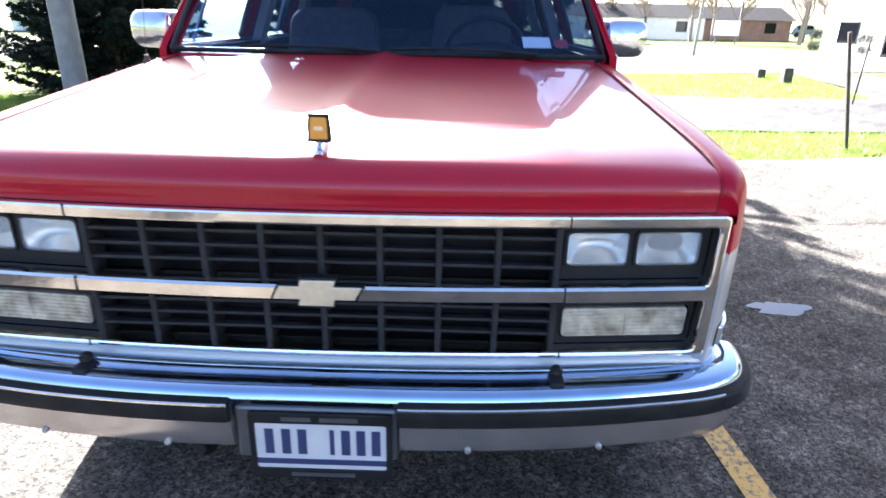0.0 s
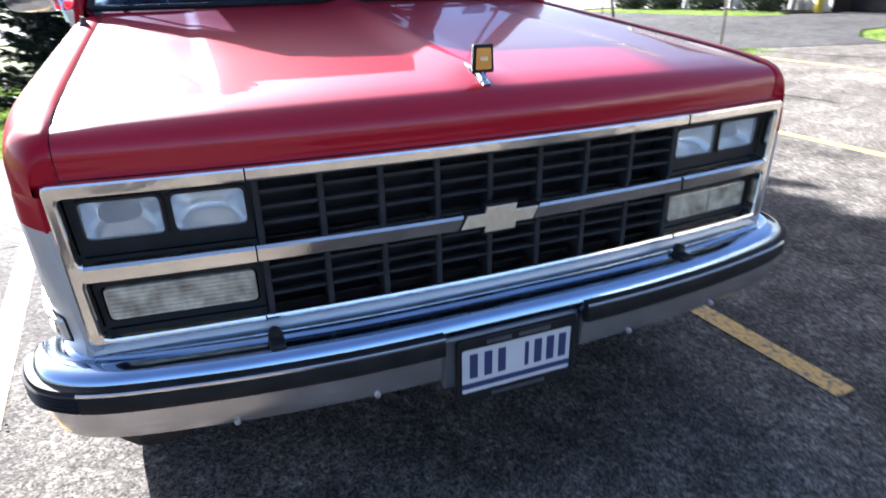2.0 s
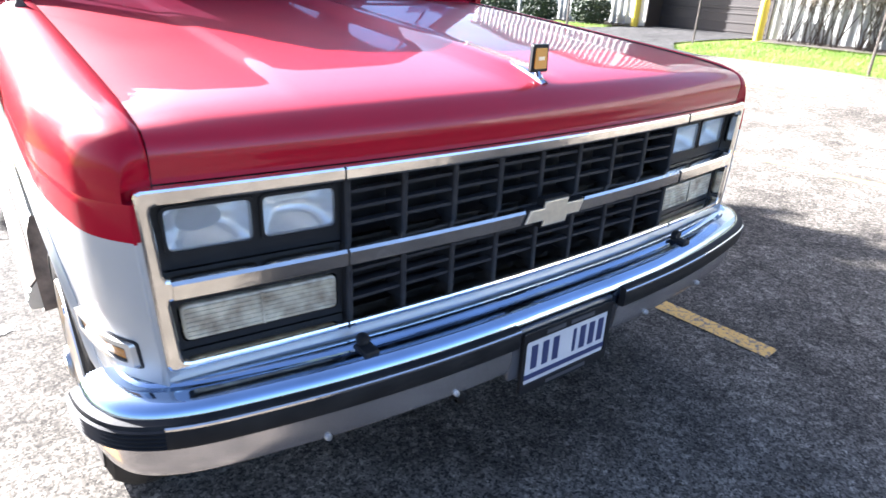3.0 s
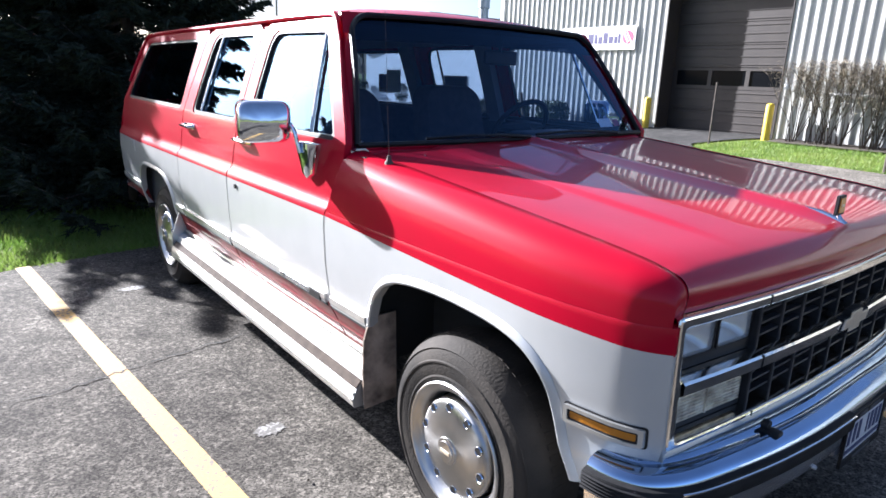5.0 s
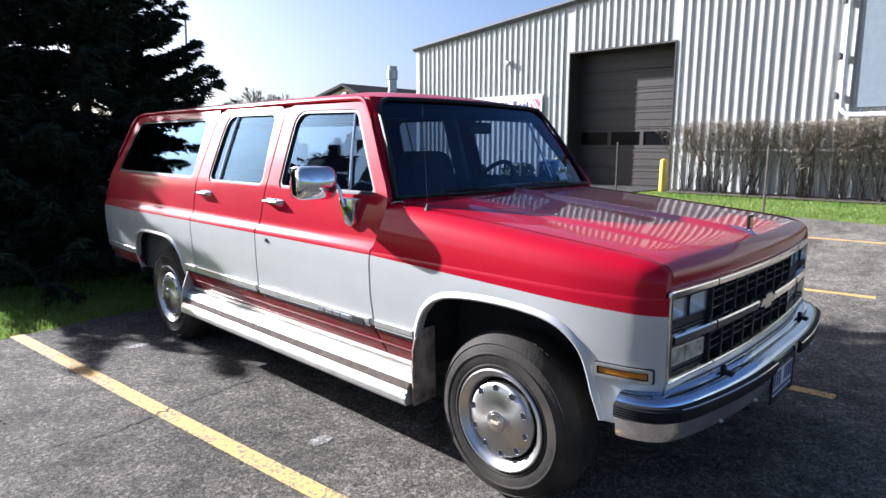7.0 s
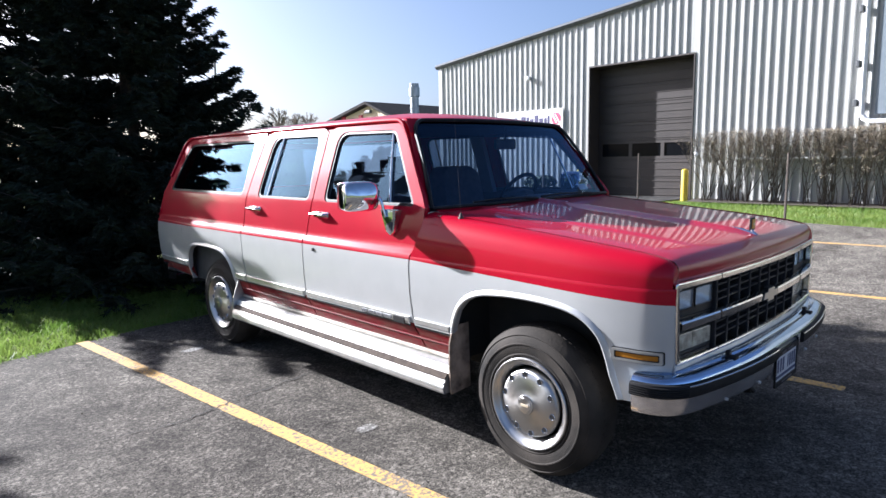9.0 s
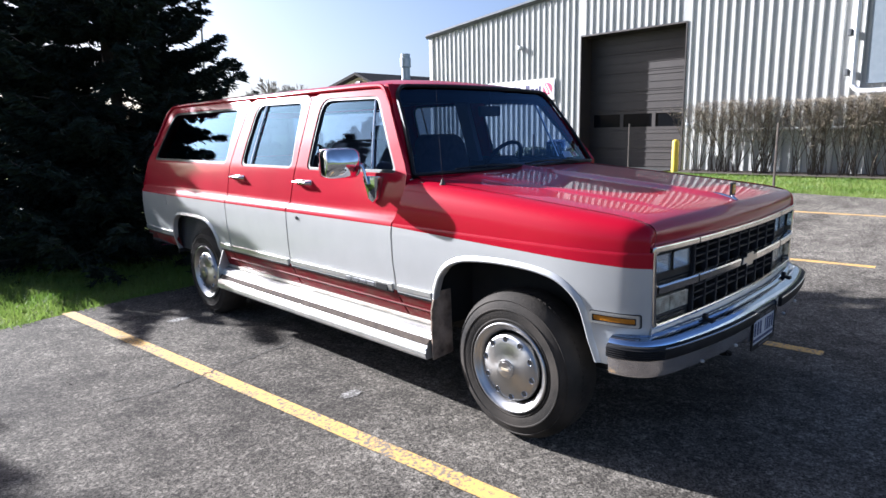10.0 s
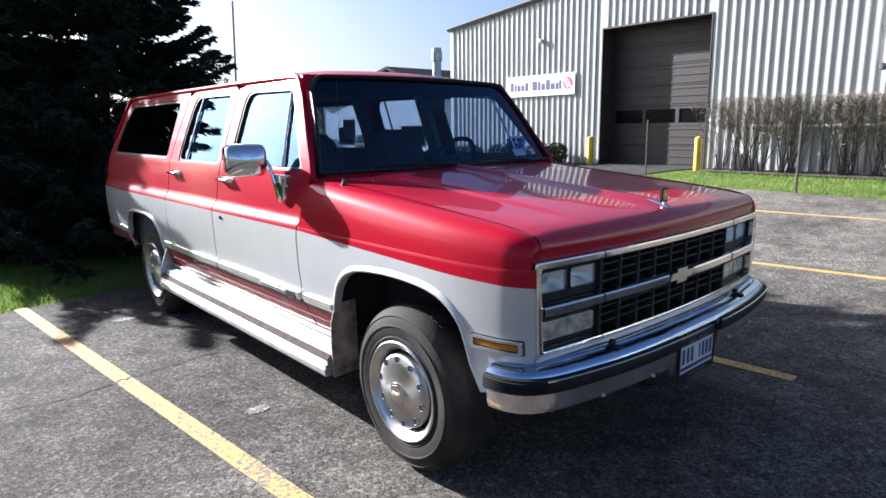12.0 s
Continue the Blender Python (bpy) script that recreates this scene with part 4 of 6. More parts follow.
for s in (KERB, DRIVER):
    rows = [[shield(s * u, v, 0.003) for u in np.linspace(shield_half(v) - 0.01, 1.03, 5)] for v in np.linspace(0.84, 1.01, 10)]
    smooth_grid("shield_corner", rows if s > 0 else [r[::-1] for r in rows], RED, wagon)
# tinted band along the top of the glass
smooth_grid("sun_band", [[shield(u, v, -0.006) for u in np.linspace(-0.96, 0.96, 15) * shield_half(v)] for v in (0.80, 0.86, 0.91, 0.95, 0.975)], glass_material("sun_band_tint", (0.10, 0.12, 0.16), 0.2), wagon)
# stickers inside the driver's lower corner
for name, u0, u1, v0, v1, m in (("inspection_sticker", 0.63, 0.76, 0.10, 0.18, PAPER), ("red_sticker", 0.78, 0.84, 0.105, 0.165, REDINK)):
    smooth_grid(name, [[shield(u, v, -0.008) for u in (u0, u1)] for v in (v0, v1)], m, wagon, "small paper sticker inside the windshield")

# cowl with louvres
rows = [[(x, y + 0.045 * (x / 0.86) ** 2, z) for x in np.linspace(-0.865, 0.865, 25)] for y, z in ((1.385, 1.242), (1.39, 1.252), (1.42, 1.262), (1.47, 1.266), (1.53, 1.270))]
cowl = smooth_grid("cowl", rows, RED, wagon, "red cowl panel with air louvres")
for k in range(26):
    x = 0.10 + 0.026 * k
    bm = boxed(x, x + 0.012, 1.398 + 0.045 * (x / 0.86) ** 2, 1.425 + 0.045 * (x / 0.86) ** 2, 1.262, 1.2665)
    part("cowl_louvre", bm, BLACKPLASTIC, cowl)


# wipers
def wiper(x0, y0, pts_u, v):
    bm = bmesh.new()
    a = Vector((x0, y0, 1.283))
    tip = Vector(shield(pts_u[1], v, 0.035))
    mid = Vector(shield((pts_u[0] + pts_u[1]) / 2, v, 0.026))
    tube(bm, [a, a.lerp(mid, 0.55) + Vector((0, -0.004, 0.004)), mid], [0.010, 0.006, 0.004], 6)
    w = part("wiper", bm, BLACKPLASTIC, wagon, "black wiper resting at the base of the windshield", True)
    bm = bmesh.new()
    tube(bm, [shield(pts_u[0] + (pts_u[1] - pts_u[0]) * k / 6, v + 0.012 * math.sin(math.pi * k / 6), 0.017) for k in range(7)], 0.006, 5)
    part("wiper_blade", bm, BLACKPLASTIC, w)
    return w


wiper(0.62, 1.40, (0.02, 0.56), 0.045)
wiper(-0.03, 1.395, (-0.66, -0.10), 0.045)

# ---- front end ----
FRAME_OUT = [(-0.891, 0.688), (-0.902, 1.032), (0.902, 1.032), (0.891, 0.688)]
UP_HOLE = [(-0.872, 0.868), (-0.879, 1.003), (0.879, 1.003), (0.872, 0.868)]
LOW_HOLE = [(-0.862, 0.704), (-0.870, 0.832), (0.870, 0.832), (0.862, 0.704)]


def face_y(x):
    return 0.008 + 0.056 * (x / 0.9) ** 2


bm = prism([fillet(FRAME_OUT, 0.014, 2), fillet(UP_HOLE, 0.012, 2), fillet(LOW_HOLE, 0.012, 2)], -0.013, 0.05, "y", 0.006)
cut = np.linspace(-0.8, 0.8, 17)
for x in cut:
    bmesh.ops.bisect_plane(bm, geom=bm.verts[:] + bm.edges[:] + bm.faces[:], plane_co=(x, 0, 0), plane_no=(1, 0, 0), dist=1e-5)
for v in bm.verts:
    v.co.y += face_y(v.co.x)
front = part("grille_surround", bm, DULLCHROME, wagon, "bright chrome grille surround with centre bar", False)
for x in (-0.545, 0.545):
    for z0, z1 in ((1.0035, 1.0315), (0.833, 0.867), (0.689, 0.703)):
        part("surround_seam", boxed(x - 0.0015, x + 0.0015, face_y(x) - (0.0205 if z0 == 0.833 else 0.0142), face_y(x) + 0.02, z0, z1), BLACKPLASTIC, front)
# centre bar stands proud
bm = bmesh.new()
rows = []
for x in np.linspace(-0.864, 0.864, 29):
    rows.append([bm.verts.new((x, face_y(x) + d, z)) for z, d in ((0.828, 0.01), (0.830, -0.012), (0.834, -0.018), (0.861, -0.019), (0.867, -0.014), (0.871, 0.01))])
for a, b in zip(rows, rows[1:]):
    for j in range(5):
        bm.faces.new((a[j], a[j + 1], b[j + 1], b[j]))
part("centre_bar", bm, DULLCHROME, front, "", True)

grille = part("grille", boxed(-0.90, 0.90, 0.125, 0.135, 0.66, 1.03), BLACKPLASTIC, wagon, "black egg-crate grille with grey bars")
bar = None
for x in (-0.528, -0.396, -0.264, -0.132, 0.0, 0.132, 0.264, 0.396, 0.528):
    for z0, z1 in ((0.868, 1.003), (0.704, 0.832)):
        part("grille_bar", boxed(x - 0.007, x + 0.007, 0.040, 0.11, z0 - 0.01, z1 + 0.01, 0.003, 1), GREYPLASTIC, grille)
for z in (0.902, 0.936, 0.970, 0.736, 0.768, 0.800):
    part("grille_bar", boxed(-0.53, 0.53, 0.046, 0.064, z - 0.0035, z + 0.0035), GREYPLASTIC, grille)
# nested inner rims of the crate cells
for z in (0.885, 0.919, 0.953, 0.987, 0.720, 0.752, 0.784, 0.816):
    part("grille_rib", boxed(-0.52, 0.52, 0.085, 0.105, z - 0.003, z + 0.003), BLACKPLASTIC, grille)

for s in (-1, 1):
    # black lamp bezels
    ub = [(0.538, 0.870), (0.534, 1.001), (0.877, 1.001), (0.870, 0.870)]
    lb = [(0.538, 0.706), (0.534, 0.830), (0.868, 0.830), (0.860, 0.706)]
    h1 = [(0.548, 0.902), (0.548, 0.984), (0.690, 0.984), (0.690, 0.902)]
    h2 = [(0.706, 0.902), (0.706, 0.984), (0.857, 0.984), (0.855, 0.902)]
    sg = [(0.552, 0.724), (0.552, 0.797), (0.850, 0.797), (0.847, 0.724)]
    flip = lambda pts: [(s * x, z) for x, z in pts]
    bz = part("lamp_bezel", prism([flip(ub), fillet(flip(inset(h1, -0.004)), 0.014, 3), fillet(flip(inset(h2, -0.004)), 0.014, 3)], 0.030, 0.12), BLACKPLASTIC, wagon, "black headlamp bezel")
    part("signal_bezel", prism([flip(lb), fillet(flip(inset(sg, -0.004)), 0.014, 3)], 0.030, 0.12), BLACKPLASTIC, bz)
    for h in (h1, h2):
        cx, cz = s * (h[0][0] + h[2][0]) / 2, 0.943
        # bowl reflector
        rows = []
        grid = np.linspace(-1, 1, 17)
        for v in grid:
            row = [(cx + 0.0695 * u, 0.036 + 0.050 * (1 - abs(u) ** 2.6) * (1 - abs(v) ** 2.2), cz + 0.0425 * v) for u in grid]
            rows.append(row)
        hl = smooth_grid("headlight", rows, REFLECTOR, wagon, "rectangular sealed-beam headlight with bright reflector")
        # lens
        bm = prism([fillet(flip(h), 0.014, 3)], 0.027, 0.035, "y", 0.003)
        part("headlight_lens", bm, CLEAR, hl)
        bm = prism([fillet(flip(inset(h, -0.004)), 0.016, 3), fillet(flip(inset(h, 0.002)), 0.013, 3)], 0.0245, 0.04)
        part("headlight_ring", bm, BLACKPLASTIC, hl)
    bm = prism([fillet(flip(sg), 0.012, 3)], 0.024, 0.042, "y", 0.004)
    tl = part("turn_signal", bm, LENS, wagon, "milky ribbed turn signal lens")
    for k in range(7):
        z = 0.732 + 0.0095 * k
        part("lens_rib", boxed(s * 0.558, s * 0.842, 0.0215, 0.026, z - 0.0018, z + 0.0018), LENS, tl)
    part("lens_divider", boxed(s * 0.701, s * 0.705, 0.021, 0.026, 0.727, 0.794), LENS, tl)

# lamps and bezels follow the bowed front
for ob in [o for o in wagon.children if o.name.split(".")[0] in ("lamp_bezel", "headlight", "turn_signal")]:
    for m in [ob, *ob.children]:
        for v in m.data.vertices:
            v.co.y += face_y(v.co.x) + 0.001

# cross-shaped gold emblem with dark rim
cross = [(-0.105, -0.018), (-0.088, 0.018), (-0.042, 0.018), (-0.038, 0.036), (0.044, 0.036), (0.040, 0.018), (0.105, 0.018), (0.088, -0.018), (0.042, -0.018), (0.038, -0.036), (-0.044, -0.036), (-0.040, -0.018)]
em = part("emblem", prism([[(x, 0.852 + z) for x, z in cross]], -0.012, 0.01, "y"), BLACKPLASTIC, front, "gold cross-shaped emblem with a dark rim")
part("emblem_face", prism([[(x * 0.94, 0.852 + z * 0.84) for x, z in cross]], -0.017, -0.011, "y", 0.002), GOLD, em)

# valance under the grille
rows = []
for x in np.linspace(-0.90, 0.90, 19):
    rows.append([(x, face_y(x) + 0.030, 0.700), (x, face_y(x) + 0.010, 0.689), (x, face_y(x) + 0.003, 0.684), (x, face_y(x) - 0.006, 0.668), (x, face_y(x) - 0.006, 0.60), (x, face_y(x) + 0.03, 0.55)])
smooth_grid("valance", rows, SILVER, wagon, "silver valance panel below the grille")

# ---- bumper ----
def bumper_path():
    pts = [(0.0, -0.105), (0.10, -0.105), (0.22, -0.105), (0.40, -0.098), (0.58, -0.080), (0.72, -0.058), (0.855, -0.030), (0.932, 0.000), (0.983, 0.040), (1.010, 0.090), (1.021, 0.135), (1.024, 0.175)]
    fine = sorted([(v.x, v.y) for v in resample(pts, 4) if not 0.175 < v.x < 0.195] + [(0.183, -0.105), (0.187, -0.105)])
    fine = [p for p in fine if p[0] < 0.9] + [(v.x, v.y) for v in resample(pts, 4) if v.x >= 0.9]
    return [(-x, y) for x, y in fine[:0:-1]] + fine


BPATH = bumper_path()


def sweep_plan(name, path, prof, mat, parent, label="", smooth=True, cap=True, recess=0.0):
    """Sweep a profile of (inset, z) along a plan path, insets at right angles to it."""
    rows = []
    for i, p in enumerate(path):
        a, b = Vector(path[max(i - 1, 0)]), Vector(path[min(i + 1, len(path) - 1)])
        t = (b - a).normalized()
        n = Vector((-t.y, t.x))
        rows.append([(p[0] + n.x * d, p[1] + n.y * d, z) for d, z in prof])
    bm = bmesh.new()
    vr = [[bm.verts.new(q) for q in r] for r in rows]
    for a, b in zip(vr, vr[1:]):
        for j in range(len(prof) - 1):
            bm.faces.new((a[j], a[j + 1], b[j + 1], b[j]))
    if cap:
        bm.faces.new(vr[0])
        bm.faces.new(vr[-1])
    for v in bm.verts:
        if recess and abs(v.co.x) < 0.1845 and v.co.z < 0.60:
            v.co.y += recess
    return part(name, bm, mat, parent, label, smooth)


bumper = sweep_plan("front_bumper", BPATH, [(0.115, 0.640), (0.112, 0.666), (0.098, 0.670), (0.070, 0.6655), (0.064, 0.660), (0.052, 0.660), (0.046, 0.6635), (0.024, 0.660), (0.010, 0.654), (0.003, 0.646), (0.0, 0.636), (0.0, 0.585), (0.002, 0.572), (0.004, 0.545), (0.007, 0.520), (0.013, 0.504), (0.03, 0.497), (0.05, 0.505)], [SKYCHROME, DUSTYGROUNDCHROME], wagon, "polished chrome front bumper, sky-tinted above, dusty and ground-tinted below", recess=0.035)
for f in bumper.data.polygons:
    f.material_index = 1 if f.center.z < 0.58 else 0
for x in (-0.64, -0.34, 0.34, 0.64):
    yb = float(np.interp(abs(x), (0.0, 0.22, 0.40, 0.58, 0.72), (-0.105, -0.105, -0.098, -0.080, -0.058)))
    bm = lathe(bmesh.new(), [(0.0, 0.005), (0.005, 0.0045), (0.007, 0.001), (0.0075, -0.012)], (x, yb + 0.006, 0.508), "y", 14, -1)
    part("bumper_bolt", bm, GALV, bumper, "", True)
for s in (-1, 1):
    path = [(x, y) for x, y in BPATH if s * x > 0.185]
    if s > 0:
        path = [(0.185, -0.105)] + path
    else:
        path = path + [(-0.185, -0.105)]
    st = sweep_plan("bumper_strip", path, [(0.002, 0.640), (-0.014, 0.637), (-0.018, 0.630), (-0.018, 0.592), (-0.014, 0.584), (0.002, 0.581)], RUBBER, bumper, "black rubber bumper strip")
    edge = [p for p in path if abs(p[0]) < 0.93]
    sweep_plan("strip_line", edge, [(-0.017, 0.634), (-0.020, 0.632), (-0.020, 0.628), (-0.017, 0.626)], DULLCHROME, st)
    for zz in (0.592, 0.601, 0.610, 0.619, 0.628):
        corner = [p for p in path if abs(p[0]) > 0.90]
        sweep_plan("strip_groove", corner, [(-0.017, zz + 0.0028), (-0.0225, zz), (-0.017, zz - 0.0028)], BLACKPLASTIC, st, cap=False)
    # black clip on the bumper top
    bm = bmesh.new()
    box(bm, s * 0.518, s * 0.551, -0.062, -0.012, 0.656, 0.671, 0.005)
    box(bm, s * 0.526, s * 0.544, -0.034, -0.012, 0.664, 0.682, 0.006)
    lathe(bm, [(0.0, -0.009), (0.013, -0.009), (0.015, 0.0), (0.013, 0.009), (0.0, 0.009)], (s * 0.535, -0.022, 0.678), "y", 16)
    part("bumper_clip", bm, BLACKPLASTIC, bumper, "black clip on the bumper top", True)
bm = tube(bmesh.new(), [(-0.30, 0.08, 0.492), (-0.30, -0.01, 0.480), (-0.298, -0.040, 0.462), (-0.290, -0.045, 0.446), (-0.280, -0.020, 0.436), (-0.275, 0.03, 0.440)], 0.015, 10)
part("tow_hook", bm, BLACKPLASTIC, bumper, "black tow hook under the bumper", True)
# plate and its bracket, set back between the rubber strips
part("plate_bracket", boxed(-0.182, 0.182, -0.0900, -0.0500, 0.4700, 0.6080, 0.008), BRACKET, bumper, "dull grey metal plate bracket")
plate = part("license_plate", boxed(-0.1525, 0.1525, -0.0970, -0.0920, 0.4400, 0.5920, 0.004, 2), WHITEPLATE, wagon, "white licence plate with blue bars in a black frame")
part("plate_band", boxed(-0.150, 0.150, -0.0985, -0.0970, 0.4620, 0.4760), INK, plate)
for x0, x1 in ((-0.126, -0.106), (-0.088, -0.068), (-0.052, -0.032), (0.020, 0.030), (0.046, 0.066), (0.080, 0.100), (0.114, 0.134)):
    part("plate_bar", boxed(x0, x1, -0.0985, -0.0970, 0.4900, 0.5560), INK, plate)
rim = [(-0.160, 0.424), (-0.160, 0.600), (0.160, 0.600), (0.160, 0.424)]
hole = [(-0.147, 0.450), (-0.147, 0.572), (0.147, 0.572), (0.147, 0.450)]
fr = part("plate_frame", prism([fillet(rim, 0.008, 2), fillet(hole, 0.006, 2)], -0.1015, -0.0925, "y", 0.002), BLACKPLASTIC, plate, "black dealer frame")
for x0, x1 in ((-0.085, -0.02), (0.0, 0.085)):
    part("frame_bar", boxed(x0, x1, -0.1030, -0.1015, 0.580, 0.591), BRACKET, plate)
part("frame_bar", boxed(-0.07, 0.075, -0.1030, -0.1015, 0.432, 0.442), BRACKET, plate)

plate.location.x += 0.010

# hood ornament
orn = part("hood_ornament", prism([fillet([(-0.027, 1.163), (-0.024, 1.225), (0.024, 1.225), (0.027, 1.163)], 0.004, 2)], 0.086, 0.096, "y", 0.002), BLACKPLASTIC, wagon, "square orange hood ornament in a black frame on a chrome base")
part("ornament_face", prism([fillet([(-0.019, 1.171), (-0.017, 1.217), (0.017, 1.217), (0.019, 1.171)], 0.003, 2)], 0.083, 0.086), ORANGE, orn)
part("ornament_mark", boxed(-0.009, 0.009, 0.0815, 0.083, 1.190, 1.198), GOLD, orn)
bm = bmesh.new()
tube(bm, [(0, 0.070, 1.134), (0, 0.085, 1.148), (0, 0.093, 1.168)], [0.013, 0.010, 0.005], 8)
tube(bm, [(0, 0.075, 1.140), (0, 0.14, 1.160), (0, 0.24, 1.175)], [0.012, 0.010, 0.003], 8)
part("ornament_base", bm, CHROME, orn, "", True)

# antenna
bm = bmesh.new()
lathe(bm, [(0.0, 0.030), (0.006, 0.028), (0.010, 0.012), (0.016, 0.004), (0.017, -0.03)], (-0.905, 1.235, 1.232), "z", 16)
tube(bm, [(-0.905, 1.235, 1.26), (-0.90, 1.26, 1.50), (-0.896, 1.28, 1.75)], [0.0013, 0.0008, 0.0006], 6)
part("antenna", bm, POST, wagon, "thin whip antenna on the fender", True)


# ---- wheels ----
def wheel(cy, s):
    x = s * 0.985
    c = (x, cy, 0.372)
    bm = bmesh.new()
    lathe(bm, [(0.222, -0.005), (0.233, 0.000), (0.240, 0.005), (0.246, 0.002), (0.262, 0.006), (0.286, 0.007), (0.289, 0.010), (0.294, 0.010), (0.297, 0.005), (0.315, 0.000), (0.330, -0.008), (0.334, -0.005), (0.340, -0.012), (0.352, -0.028), (0.366, -0.048), (0.372, -0.075), (0.3735, -0.12), (0.372, -0.165), (0.362, -0.20), (0.33, -0.225), (0.22, -0.22)], c, "x", 64, s)
    t = part("wheel", bm, TYRE, wagon, "dusty black tyre with a silver wheel cover", True)
    for k in range(72):
        a = 2 * math.pi * k / 72
        bm = bmesh.new()
        box(bm, -0.052, 0.0, -0.008, 0.008, -0.004, 0.003)
        m = Matrix.Translation(c) @ Matrix.Rotation(a, 4, "X") @ Matrix.Translation((s * -0.07 if s > 0 else 0.122, 0, 0.371))
        bmesh.ops.transform(bm, matrix=m, verts=bm.verts)
        part("tread_block", bm, TYRE, t)
    bm = bmesh.new()
    lathe(bm, [(0.226, -0.012), (0.225, 0.006), (0.221, 0.011), (0.216, 0.010), (0.211, 0.003), (0.205, -0.001), (0.196, -0.006), (0.187, -0.016), (0.180, -0.030), (0.176, -0.060)], c, "x", 64, s)
    part("trim_ring", bm, RIMALU, t, "bright chrome trim ring", True)
    bm = bmesh.new()
    lathe(bm, [(0.170, -0.060), (0.169, -0.026), (0.167, -0.015), (0.161, -0.006), (0.150, 0.000), (0.125, 0.007), (0.085, 0.014), (0.050, 0.018), (0.046, 0.020), (0.044, 0.026), (0.0, 0.028)], c, "x", 64, s)
    cover = part("wheel_cover", bm, HUBCAP, t, "brushed silver wheel cover with round holes", True)
    for k in range(10):
        a = 2 * math.pi * (k + 0.3) / 10
        hc = (x + s * 0.0015, cy + 0.143 * math.cos(a), 0.372 + 0.143 * math.sin(a))
        bm = lathe(bmesh.new(), [(0.0, 0.004), (0.0125, 0.004), (0.0125, -0.01)], hc, "x", 14, s)
        part("cover_hole", bm, BLACKPLASTIC, cover)
        bm = lathe(bmesh.new(), [(0.0125, 0.003), (0.0145, 0.0055), (0.0165, 0.001)], hc, "x", 14, s)
        part("hole_rim", bm, CHROME, cover, "", True)
    bm = lathe(bmesh.new(), [(0.0, 0.031), (0.034, 0.030), (0.036, 0.027), (0.036, 0.02)], c, "x", 32, s)
    part("centre_cap", bm, HUBCAP, cover, "", True)
    part("cap_emblem", boxed(x + s * 0.030, x + s * 0.033, cy - 0.022, cy + 0.022, 0.366, 0.378, 0.001), GOLD, cover)
    bm = lathe(bmesh.new(), [(0.0, -0.22), (0.22, -0.22), (0.22, -0.05), (0.18, -0.045)], c, "x", 32, s)
    part("wheel_disc", bm, DARK, t)


for s in (KERB, DRIVER):
    wheel(0.728, s)
    wheel(4.018, s)

